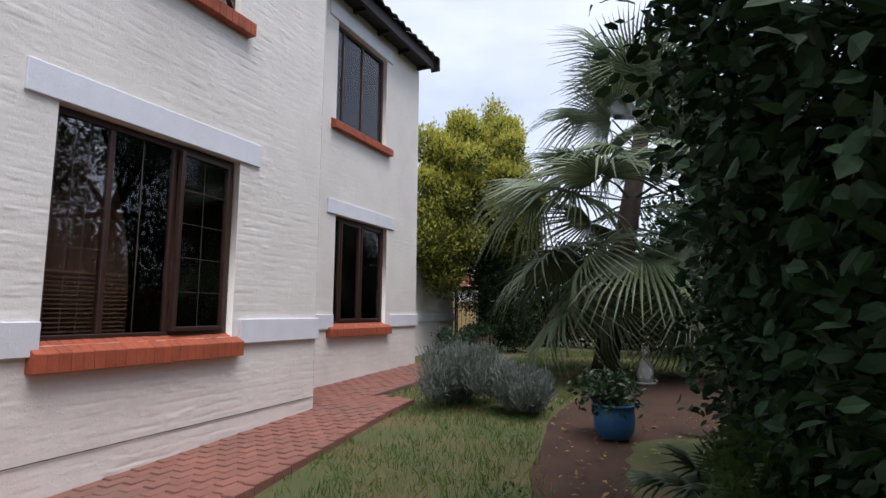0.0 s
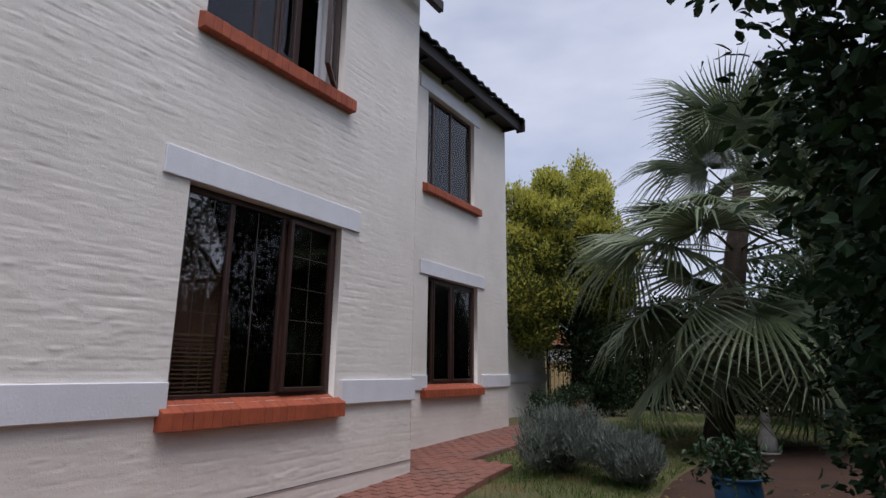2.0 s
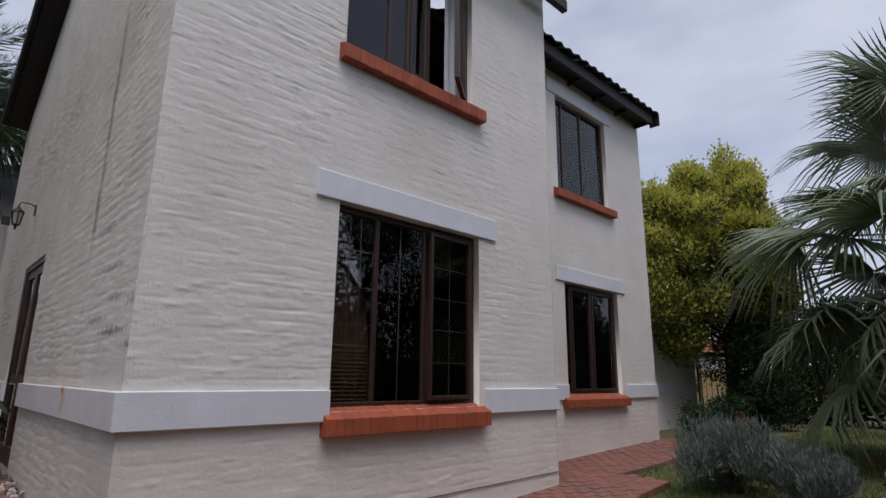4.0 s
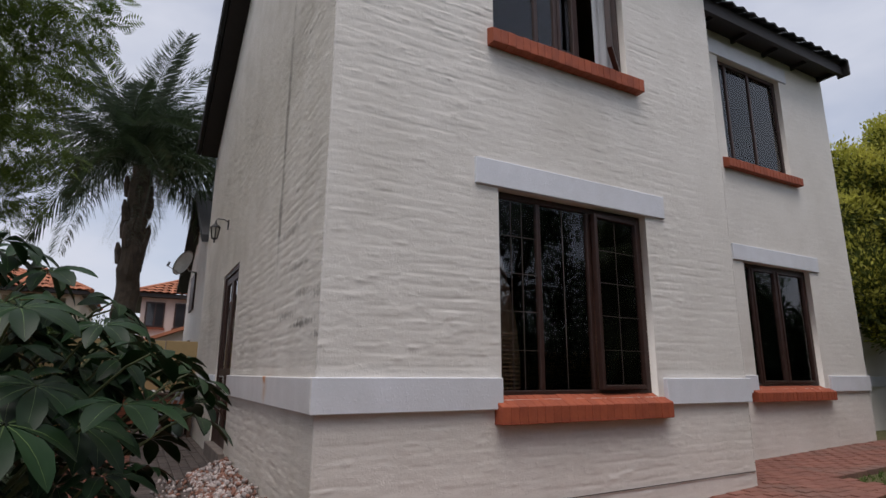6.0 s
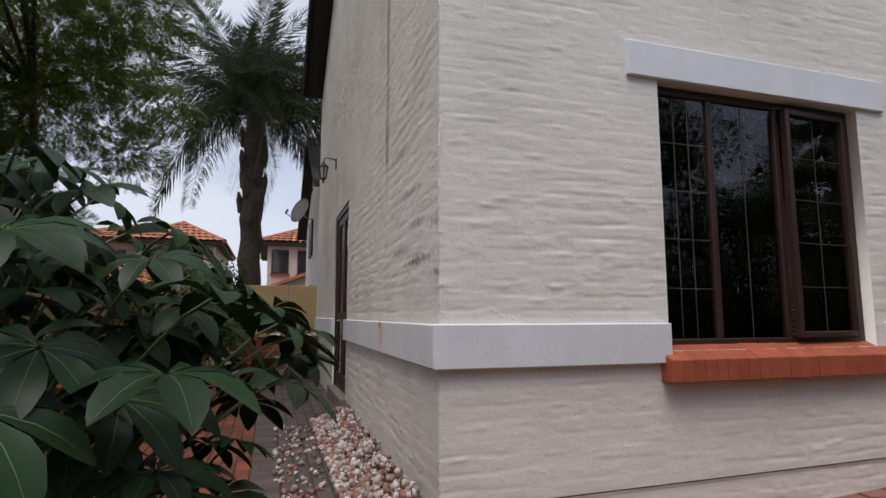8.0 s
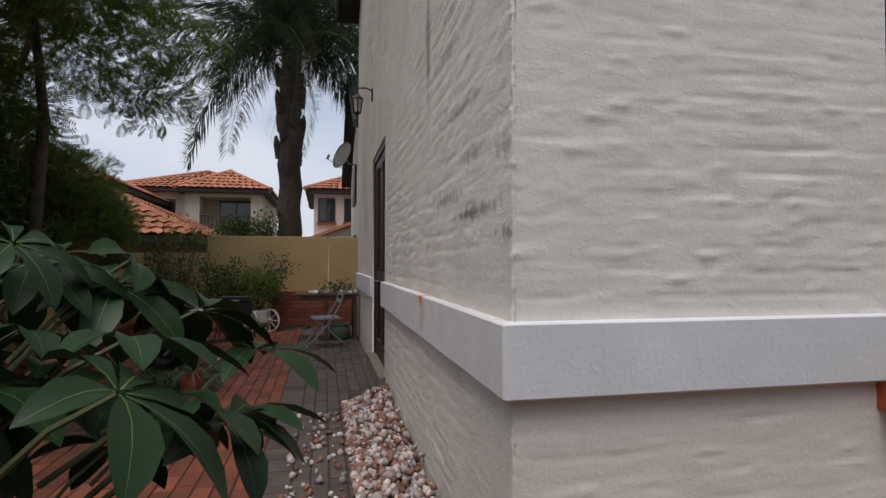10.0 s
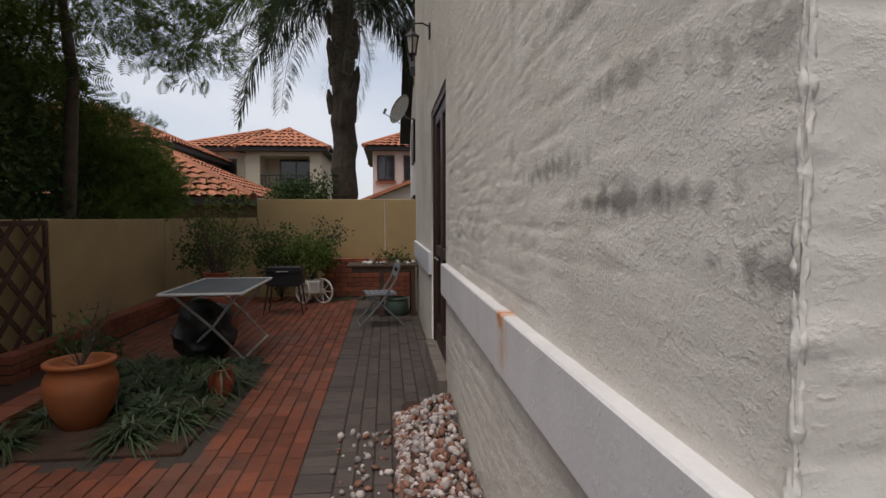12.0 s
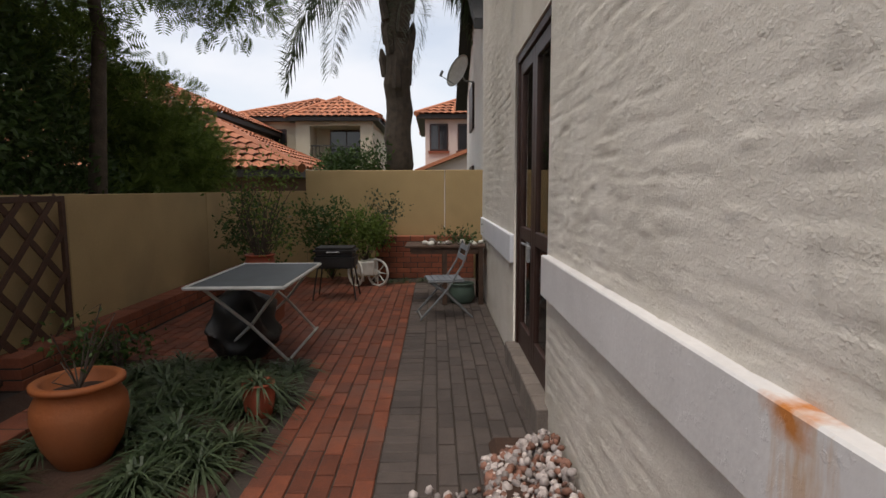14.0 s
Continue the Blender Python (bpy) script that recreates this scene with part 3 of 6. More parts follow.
def curtain(hole, x, a, b, label, cloth=None):
    """A hanging curtain in soft folds just behind the glass."""
    u0, w = hole[0], hole[1] - hole[0]
    verts, faces = [], []
    n = int((b - a) * w / 0.02)
    for i in range(n + 1):
        y = u0 + w * (a + (b - a) * i / n)
        d = 0.022 * math.sin(i * 0.9) + 0.012 * math.sin(i * 0.37 + 1)
        verts += [(x + d, y, 0.06 if cloth else hole[2] - 0.1), (x + d * 0.7, y, 2.95 if cloth else hole[3] + 0.1)]
        if i:
            faces.append((2 * i - 2, 2 * i, 2 * i + 1, 2 * i - 1))
    return tagged(raw("curtain", verts, faces, cloth or M_CURTAIN, smooth=True), label, "curtain")


curtain(W1, FX - 0.42, -0.05, 1.05, "dark brown drape hanging behind the window", M_DRAPE)
curtain(W2, BX - 0.45, -0.05, 1.05, "dark brown drape hanging behind the window", M_DRAPE)
curtain(W4, BX - 0.17, 0.0, 1.0, "pale blue-grey curtain drawn across the upper window")
curtain(W3, FX - 0.17, 0.0, 0.62, "pale blue-grey curtain behind the upper window")
curtain(W3, FX - 0.17, 0.83, 1.0, "pale curtain edge beside the open casement")
vase = empty("vase", pose(BX - 0.33, 8.35, W2[2] - 0.02), "pale round vase standing inside the window", "vase")
part("body", lathe([(0.05, 0), (0.09, 0.06), (0.10, 0.13), (0.06, 0.22), (0.07, 0.25)], 16), M_WHITE, vase, smooth=True)
part("ledge", box(-0.12, -0.5, -0.03, 0.12, 0.9, 0.0), M_ROOM, vase)


def side_door():
    u0, u1, z0, z1 = DOOR
    t = structure(empty("door_1", pose(u0, SY + 0.035, z0), "", ""), "dark brown wooden double door with glass panes, slightly set back", "door")
    w, h = u1 - u0, z1 - z0
    bm = box(0.002, -0.02, 0.10, 0.06, 0.06, h - 0.003, 0.004)
    bm = box(w - 0.06, -0.02, 0.10, w - 0.002, 0.06, h - 0.003, 0.004, bm)
    bm = box(0.06, -0.02, h - 0.065, w - 0.06, 0.06, h - 0.003, 0.004, bm)
    part("door_frame", bm, M_FRAME, t)
    for k in (0, 1):
        a, b = 0.062 + k * (w / 2 - 0.06), w / 2 + k * (w / 2 - 0.064)
        bm = box(a, 0.0, 0.11, a + 0.09, 0.045, h - 0.07, 0.004)
        bm = box(b - 0.09, 0.0, 0.11, b, 0.045, h - 0.07, 0.004, bm)
        for z, s in ((0.11, 0.2), (1.0, 0.10), (h - 0.17, 0.10)):
            bm = box(a + 0.09, 0.0, z, b - 0.09, 0.045, z + s, 0.004, bm)
        leaf = part("door_leaf", bm, M_FRAME, t)
        for z, e in ((0.31, 1.0), (1.10, h - 0.17)):
            p = part("pane", box(a + 0.088, 0.018, z - 0.002, b - 0.088, 0.024, e + 0.002), M_GLASS, leaf)
            p.visible_shadow = False
        part("door_handle", tube([(b - 0.045 if k == 0 else a + 0.045, -0.045, 1.0), (b - 0.16 if k == 0 else a + 0.16, -0.05, 1.0)], 0.009, 8), M_GREY, leaf, "metal lever handle")
    return t


side_door()
M_CONC = mat("worn_concrete", (0.22, 0.18, 0.155), (0.14, 0.115, 0.10), 7, 0.9, 0.5, 70, vary=0.1)
steps = structure(empty("door_step", pose(DOOR[0], SY, -0.08), "", ""), "raised brick threshold in front of the side door", "step")
n = 7
for i in range(n):
    w = (DOOR[1] - DOOR[0] + 0.1) / n
    part("brick", box(i * w + 0.004, -0.07, 0.0, (i + 1) * w - 0.004, 0.11, 0.21, 0.008), M_CONC, steps)


def wall_lamp():
    t = empty("wall_lantern", pose(-9.33, SY, 3.325) @ Matrix.Diagonal((1.2, 1.0, 1.05, 1.0)), "old dark metal wall lantern with glass on a curved bracket", "wall lamp")
    part("back_plate", box(-0.035, -0.018, -0.09, 0.035, -0.002, 0.06, 0.006), M_BLACK, t)
    part("bracket", tube([(0, -0.01, 0.03), (0, -0.08, 0.06), (0, -0.17, 0.055), (0, -0.19, 0.02), (0, -0.19, -0.01)], 0.009, 8), M_BLACK, t)
    roof = part("cap", lathe([(0.012, 0.0), (0.02, -0.01), (0.03, -0.03), (0.075, -0.07), (0.085, -0.085), (0.07, -0.09)], 6, centre=(0, -0.19)), M_BLACK, t)
    part("glass_body", lathe([(0.066, -0.09), (0.042, -0.235)], 6, centre=(0, -0.19)), mat("milky_glass", (0.5, 0.48, 0.42), (0.4, 0.38, 0.33), 8, 0.2, 0.05), t, "milky glass")
    for k in range(6):
        a = k * math.pi / 3
        part("rib", tube([(0.068 * math.cos(a), -0.19 + 0.068 * math.sin(a), -0.088), (0.044 * math.cos(a), -0.19 + 0.044 * math.sin(a), -0.237)], 0.009, 5), M_BLACK, t)
    part("finial", lathe([(0.045, -0.235), (0.05, -0.245), (0.02, -0.26), (0.012, -0.28), (0.018, -0.29), (0.004, -0.31)], 8, centre=(0, -0.19)), M_BLACK, t)


wall_lamp()

# ---- roofs ----


def tile_field(origin, along, up, cols, rows, w=0.30, h=0.34, roll=0.035, material=M_ROOFD, parent=None, name="roof_tiles"):
    """Overlapping rolled tiles, each with its own curve and lower edge."""
    o, a, u = Vector(origin), Vector(along).normalized(), Vector(up).normalized()
    nrm = a.cross(u).normalized()
    if nrm.z < 0:
        nrm = -nrm
    verts, faces = [], []
    prof = [(k / 6, roll * (0.5 - 0.5 * math.cos(2 * math.pi * k / 6))) for k in range(7)]
    for r in range(rows):
        for c in range(cols):
            k0 = len(verts)
            lift = random.uniform(0, 0.006)
            for s, lo in ((0.0, 0.035 + lift), (1.12, 0.0)):
                for q, z in prof:
                    verts.append(o + a * ((c + q) * w) + u * ((r + s) * h) + nrm * (z + lo))
            for q, z in prof:
                verts.append(o + a * ((c + q) * w) + u * (r * h) + nrm * (z + 0.012))
            for q in range(6):
                faces.append((k0 + q, k0 + q + 1, k0 + 8 + q, k0 + 7 + q))
                faces.append((k0 + 14 + q, k0 + 15 + q, k0 + q + 1, k0 + q))
    return raw(name, verts, faces, material, parent, smooth=False)


def slab(p, along, up, la, lu, thick, material, parent, name="roof_deck"):
    """A sloping deck under the tiles."""
    o, a, u = Vector(p), Vector(along).normalized(), Vector(up).normalized()
    nrm = a.cross(u).normalized()
    if nrm.z < 0:
        nrm = -nrm
    c = [o, o + a * la, o + a * la + u * lu, o + u * lu]
    v = c + [q - nrm * thick for q in c]
    f = [(0, 1, 2, 3), (7, 6, 5, 4), (0, 4, 5, 1), (1, 5, 6, 2), (2, 6, 7, 3), (3, 7, 4, 0)]
    return raw(name, v, f, material, parent)


def house_roofs():
    slope = Vector((-1, 0, 0.56)).normalized()
    t = structure(empty("roof_wing", pose(0, 0, 0), "", ""), "dark tiled roof over the recessed wing", "roof")
    slab((-4.70, STEP - 0.02, 6.30), (0, 1, 0), slope, BEND - STEP + 0.04, 5.2, 0.07, M_FASCIA, t)
    tile_field((-4.62, STEP, 6.275), (0, 1, 0), slope, 18, 15, w=(BEND - STEP + 0.06) / 18, parent=t)
    part("fascia", box(-4.76, STEP, 6.10, -4.70, BEND + 0.02, 6.27), M_FASCIA, t)
    part("soffit", box(BX - 0.02, STEP, 6.19, -4.76, BEND + 0.02, 6.215), M_FASCIA, t)
    part("barge_end", box(-4.80, BEND + 0.02, 6.08, -4.60, BEND + 0.06, 6.36, 0.01), M_FASCIA, t)
    for k in range(6):
        y = STEP + 0.4 + k * 0.8
        part("rafter_end", box(BX, y, 6.12, -4.76, y + 0.05, 6.19), M_FASCIA, t)
    t = structure(empty("roof_main", pose(0, 0, 0), "", ""), "dark tiled gable roof over the main house", "roof")
    rx = (EAVE_A - 5.62 + 0.56 * (FX - 12.2)) / 1.12
    top = EAVE_A + (FX - rx) * 0.56 + 0.10
    front = 0.20
    slab((FX + front, SY - 0.32, EAVE_A + 0.10 - front * 0.56), (0, 1, 0), slope, STEP - SY + 0.44, (FX + front - rx) * 1.146, 0.08, M_FASCIA, t)
    tile_field((FX + front + 0.06, SY - 0.34, EAVE_A + 0.08 - front * 0.56), (0, 1, 0), slope, 18, 15, w=(STEP - SY + 0.46) / 18, parent=t)
    back = Vector((1, 0, 0.56)).normalized()
    slab((-12.35, SY - 0.30, 5.62 - 0.15 * 0.56), (0, 1, 0), back, 9.5, (rx + 12.35) * 1.146, 0.08, M_FASCIA, t)
    tile_field((-12.42, SY - 0.34, 5.61 - 0.17 * 0.56), (0, 1, 0), back, 5, 15, parent=t)
    bm = None
    for s in range(14):
        a = -12.4 + s * (rx + 12.4) / 14
        b = a + (rx + 12.4) / 14 * 1.08
        za, zb = 5.62 + (a + 12.2) * 0.56, 5.62 + (b + 12.2) * 0.56
        bm = tube([(a, SY - 0.33, za + 0.05), (b, SY - 0.33, zb + 0.03)], 0.075, 8, bm)
    part("verge_tile", bm, M_ROOFD, t)
    part("gutter", box(FX + front, SY - 0.32, EAVE_A - 0.34, FX + front + 0.09, STEP + 0.17, EAVE_A - 0.17, 0.015), M_FASCIA, t)


house_roofs()

# ---- garden walls ----


def ochre(name, pieces, label):
    for p in pieces:
        structure(part(name, box(*p, bevel=0.008), M_GWALL), label, "wall")


GX, GY = -14.0, -2.62     # the far garden wall and the one along the yard
ochre("wall_garden_far", [(GX - 0.14, -1.52, -0.3, GX, 0.80, 1.74), (GX - 0.14, 0.815, -0.3, GX, 3.0, 1.742)], "ochre plastered garden wall with expansion joints")
ochre("wall_garden_low", [(GX - 0.10, -2.76, -0.3, GX + 0.02, -1.535, 1.40)], "lower ochre plastered garden wall section")
ochre("wall_garden_side", [(-9.80, GY - 0.14, -0.3, -9.52, GY + 0.05, 1.392), (-12.60, GY - 0.14, -0.3, -9.815, GY, 1.385), (GX - 0.1, GY - 0.14, -0.3, -12.615, GY, 1.385),
                           (-9.51, GY - 0.14, -0.3, -4.5, GY, 1.385), (-4.48, GY - 0.14, -0.3, 2.6, GY, 1.35)], "ochre plastered garden wall along the yard")
ochre("wall_garden_back", [(2.6, GY - 0.14, -0.3, 2.75, 26.0, 1.6), (-16.0, 26.0, -0.3, 2.75, 26.2, 1.6)], "ochre plastered garden wall round the lawn")

# ---- foliage helpers ----
rng = np.random.default_rng(7)


def scatter(name, tv, tf, pts, dirs, scales, material, parent=None, flat=0.0, smooth=False):
    """Copies of one small shape (its stem along +x, its face along +z) joined into one mesh, at points and along directions."""
    tv = np.asarray(tv, float)
    n, k = len(pts), len(tv)
    x = np.asarray(dirs, float)
    x /= np.linalg.norm(x, axis=1)[:, None] + 1e-9
    ref = rng.normal(size=(n, 3)) * (1 - flat) + np.array([0, 0, 1.0]) * (0.35 + flat)
    y = np.cross(ref, x)
    y /= np.linalg.norm(y, axis=1)[:, None] + 1e-9
    z = np.cross(x, y)
    s = np.asarray(scales, float)[:, None, None]
    v = (tv[None, :, 0:1] * x[:, None, :] + tv[None, :, 1:2] * y[:, None, :] + tv[None, :, 2:3] * z[:, None, :]) * s + np.asarray(pts)[:, None, :]
    faces = []
    for f in tf:
        faces.append(np.asarray(f)[None, :] + (np.arange(n) * k)[:, None])
    me = bpy.data.meshes.new(name)
    flat_faces = [tuple(r) for block in faces for r in block.tolist()]
    me.from_pydata(v.reshape(-1, 3).tolist(), [], flat_faces)
    me.update()
    if smooth:
        me.shade_smooth()
    me.materials.append(material)
    ob = new(name, me)
    if parent is not None:
        ob.parent = parent
    return ob


LEAF = ([(0, 0, 0), (0.45, 0.24, 0.07), (1, 0, -0.05), (0.45, -0.24, 0.07), (0.5, 0, 0)], [(0, 4, 1), (1, 4, 2), (0, 3, 4), (3, 2, 4)])
SIMPLE = ([(0, 0, 0), (0.5, 0.25, 0.05), (1, 0, -0.05), (0.5, -0.25, 0.05)], [(0, 3, 2), (0, 2, 1)])
OVAL = ([(0, 0, 0), (0.25, 0.25, 0.05), (0.65, 0.30, 0.05), (1, 0, -0.1), (0.65, -0.30, 0.05), (0.25, -0.25, 0.05), (0.45, 0, 0)],
        [(0, 6, 1), (1, 6, 2), (2, 6, 3), (3, 6, 4), (4, 6, 5), (5, 6, 0)])


def feather(pairs=7, length=0.5, droop=0.12):
    v, f = [], []
    for i in range(pairs):
        x = 0.12 + 0.88 * i / pairs
        l = length * (0.35 + 0.65 * math.sin(math.pi * (i + 1) / (pairs + 1)))
        for s in (1, -1):
            k = len(v)
            v += [(x, 0, -droop * x * x), (x + 0.10, s * l * 0.5, -droop * x * x + 0.02), (x + 0.16, s * l, -droop * x * x - 0.05), (x + 0.02, s * l * 0.55, -droop * x * x + 0.01)]
            f += [(k, k + 1, k + 2, k + 3)]
    k = len(v)
    v += [(0, 0.008, 0), (1.0, 0.004, -droop), (1.0, -0.004, -droop), (0, -0.008, 0)]
    f.append((k, k + 1, k + 2, k + 3))
    return v, f


FEATHER = feather()


def in_blobs(blobs, n, shell=0.55):
    """n points in ellipsoids (x, y, z, rx, ry, rz), more of them near the skins, with the ways out of them."""
    w = np.array([b[3] * b[4] + b[4] * b[5] + b[3] * b[5] for b in blobs])
    pick = rng.choice(len(blobs), n, p=w / w.sum())
    d = rng.normal(size=(n, 3))
    d /= np.linalg.norm(d, axis=1)[:, None]
    r = shell + (1.06 - shell) * rng.random(n) ** 0.7
    b = np.array(blobs, float)[pick]
    return b[:, :3] + d * r[:, None] * b[:, 3:], d


def clumps(centre, radii, n, size, low=-1.0):
    """A crown as many uneven clumps in an ellipsoid."""
    out = []
    while len(out) < n:
        d = rng.normal(size=3)
        d /= np.linalg.norm(d)
        if d[2] < low:
            continue
        k = 0.45 + 0.55 * rng.random()
        s = size * rng.uniform(0.6, 1.25)
        out.append((*(np.array(centre) + d * np.array(radii) * k), s, s, s * rng.uniform(0.7, 1.0)))
    return out


def limbs(base, blobs, r0, parent, share=0.7, name="limb"):
    bm = None
    for b in blobs:
        e = Vector(b[:3])
        s = Vector(base)
        mid = s.lerp(e, 0.5) + Vector((rng.uniform(-0.15, 0.15), rng.uniform(-0.15, 0.15), rng.uniform(0.0, 0.25)))
        bm = tube([s, mid, s.lerp(e, share + 0.25)], [r0, r0 * 0.6, r0 * 0.2], 6, bm)
    return part(name, bm, M_BARK, parent)


def foliage_thing(name, base, label, category, blobs, n, size, material, shape=LEAF, trunk=None, r0=0.05, up=0.2, flat=0.0, shell=0.55, branch=14):
    """A shrub or tree: trunk, limbs and a crown of separate leaves."""
    t = empty(name, Matrix.Identity(4), label, category)
    pts, d = in_blobs(blobs, n, shell)
    pts = pts + rng.normal(size=pts.shape) * min(size * 1.1, 0.085)
    d = d + rng.normal(size=d.shape) * 0.7 + np.array([0, 0, up])
    scatter("crown", *shape, pts, d, size * rng.uniform(0.6, 1.25, n), material, t, flat=flat)
    top = trunk[-1] if trunk else base
    if trunk:
        m = len(trunk)
        part("trunk", tube(trunk, [r0 * (1.25 - 0.75 * i / (m - 1)) for i in range(m)], 10), M_BARK, t, smooth=True)
    chosen = [blobs[i] for i in rng.choice(len(blobs), min(branch, len(blobs)), replace=False)]
    limbs(top, chosen, r0 * 0.45, t)
    return t


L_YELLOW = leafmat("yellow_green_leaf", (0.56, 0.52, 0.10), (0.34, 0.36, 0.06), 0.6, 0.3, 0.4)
# darker copy of the yellow-green leaf, for the shaded parts of the crown
L_TREE_SHADE = leafmat("shaded_tree_leaf", (0.125, 0.150, 0.036), (0.065, 0.085, 0.022), 0.6, 0.25, 0.25)
L_DARK = leafmat("dark_leaf", (0.030, 0.065, 0.022), (0.016, 0.038, 0.014), 0.45, 0.4, 0.15)
L_FEATHER = leafmat("feather_leaf", (0.13, 0.18, 0.032), (0.045, 0.080, 0.020), 0.55, 0.3, 0.45)
L_LIME = leafmat("lime_leaf", (0.17, 0.23, 0.05), (0.09, 0.14, 0.03), 0.55, 0.3, 0.4)
L_PALM = leafmat("palm_leaf", (0.165, 0.205, 0.110), (0.080, 0.115, 0.052), 0.42, 0.5, 0.15)
L_QUEEN = leafmat("queen_palm_leaf", (0.060, 0.088, 0.044), (0.032, 0.052, 0.025), 0.45, 0.5, 0.25)
L_LAV = leafmat("lavender_leaf", (0.19, 0.22, 0.19), (0.115, 0.14, 0.118), 0.8, 0.2, 0.15)
L_BROAD = leafmat("broad_leaf", (0.016, 0.043, 0.014), (0.009, 0.026, 0.009), 0.45, 0.25, 0.10)
L_DENSE = leafmat("dense_shrub_leaf", (0.024, 0.050, 0.018), (0.013, 0.030, 0.011), 0.6, 0.2, 0.12)
L_RIB = leafmat("leaf_rib", (0.10, 0.15, 0.05), (0.07, 0.11, 0.035), 0.5, 0.4, 0.1)
L_SPIDER = leafmat("spider_plant_leaf", (0.075, 0.098, 0.050), (0.032, 0.055, 0.022), 0.45, 0.4, 0.2)
L_SHRUB = leafmat("shrub_leaf", (0.070, 0.115, 0.028), (0.035, 0.068, 0.018), 0.55, 0.35, 0.25)
L_GRASS = leafmat("grass_blade", (0.105, 0.175, 0.032), (0.060, 0.120, 0.020), 0.6, 0.3, 0.3)
L_DRY = leafmat("dry_grass", (0.30, 0.22, 0.09), (0.20, 0.15, 0.06), 0.8, 0.2, 0.2)

# ---- front garden ----


def front_bed():
    """Bare soil under the palm, an uneven sheet a little above the lawn."""
    n = 60
    ring = []
    for k in range(n):
        a = 2 * math.pi * k / n
        r = 1 + 0.10 * noise.noise((math.cos(a) * 2, math.sin(a) * 2, 5.0))
        ring.append((0.75 + 2.35 * r * math.cos(a), 7.2 + 4.3 * r * math.sin(a)))
    verts = [(0.75, 7.2, height(0.75, 7.2) + 0.03)]
    for s, dz in ((0.5, 0.028), (0.9, 0.022), (1.0, -0.02)):
        verts += [(0.75 + (x - 0.75) * s, 7.2 + (y - 7.2) * s, height(x, y) + dz) for x, y in ring]
    faces = [(0, 1 + k, 1 + (k + 1) % n) for k in range(n)]
    for q in range(2):
        faces += [(1 + q * n + k, 1 + (q + 1) * n + k, 1 + (q + 1) * n + (k + 1) % n, 1 + q * n + (k + 1) % n) for k in range(n)]
    structure(raw("ground_bed", verts, faces, M_SOIL, smooth=True), "bare brown soil under the palm", "ground")


front_bed()


def litter():
    """Dry fallen leaves on the bare soil and at the lawn's edge."""
    r2 = np.random.default_rng(11)
    a, k = r2.uniform(0, 2 * math.pi, 900), np.sqrt(r2.random(900))
    x, y = 0.75 + 2.3 * k * np.cos(a), 7.2 + 4.2 * k * np.sin(a)
    pts = np.array([(p, q, height(p, q) + 0.035) for p, q in zip(x, y)])
    d = r2.normal(size=(900, 3)) * np.array([1, 1, 0.15])
    tagged(scatter("leaf_litter", *LEAF, pts, d, r2.uniform(0.03, 0.08, 900), L_DRY, flat=0.8), "dry brown fallen leaves on the soil", "leaf litter", kind="stuff")


def path_edge(y):
    return -2.90 - (y - 3.32) * 0.116 if y < 6.85 else -3.92


def lawn():
    n = 120000
    x, y = rng.uniform(-4.3, 2.4, n), 0.8 + 15.5 * rng.random(n) ** 1.9
    keep = []
    for a, b in zip(x, y):
        if a < path_edge(b) + 0.02 or (a < -4.9 and b < BEND):
            keep.append(False)
            continue
        bed = ((a - 0.75) / 2.35) ** 2 + ((b - 7.2) / 4.3) ** 2 < 0.95
        thin = noise.noise((a * 0.9, b * 0.9, 8.0)) < -0.22
        keep.append(not bed and not (thin and rng.random() < 0.75))
    keep = np.array(keep)
    x, y = x[keep], y[keep]
    pts = np.array([(a, b, height(a, b) - 0.012) for a, b in zip(x, y)])
    d = rng.normal(size=(len(x), 3)) * 0.42 + np.array([0, 0, 1.0])
    blade = ([(0, 0.045, 0), (0.55, 0.03, 0.02), (1, 0, 0.12), (0.55, -0.03, 0.02), (0, -0.045, 0)], [(0, 1, 3, 4), (1, 2, 3)])
    dry = np.array([noise.noise((a * 1.3, b * 1.3, 2.0)) + rng.uniform(-0.35, 0.35) > 0.33 for a, b in zip(x, y)])
    s = rng.uniform(0.035, 0.095, len(x))
    tagged(scatter("lawn_grass", *blade, pts[~dry], d[~dry], s[~dry], L_GRASS), "short patchy green lawn grass", "grass", kind="stuff")
    tagged(scatter("dry_grass", *blade, pts[dry], d[dry], s[dry] * 0.8, L_DRY), "dry straw-coloured blades in the lawn", "grass", kind="stuff")


lawn()
litter()

YTREE = clumps((-5.75, 15.4, 4.3), (1.95, 2.5, 2.55), 190, 0.34, -0.75) + [(-5.3, 16.0, 6.9, 0.35, 0.35, 0.7), (-6.4, 15.8, 6.6, 0.3, 0.3, 0.6), (-4.6, 15.6, 6.2, 0.3, 0.3, 0.6), (-5.9, 13.0, 2.9, 0.6, 0.6, 0.6), (-5.8, 13.4, 2.2, 0.5, 0.5, 0.5)]
ytree = foliage_thing("tree", (-5.8, 16.2, 0.1), "bushy tree with yellow-green leaves behind the house", "tree",
              YTREE, 88000, 0.105, L_YELLOW, SIMPLE,
              trunk=[(-5.8, 16.2, 0.0), (-5.75, 16.25, 1.2), (-5.7, 16.3, 2.6)], r0=0.16, up=0.9, shell=0.50)
# inner and lower leaves: the crown's own shade put into a darker leaf colour
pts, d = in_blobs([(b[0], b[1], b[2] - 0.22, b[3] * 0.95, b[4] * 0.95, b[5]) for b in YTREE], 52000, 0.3)
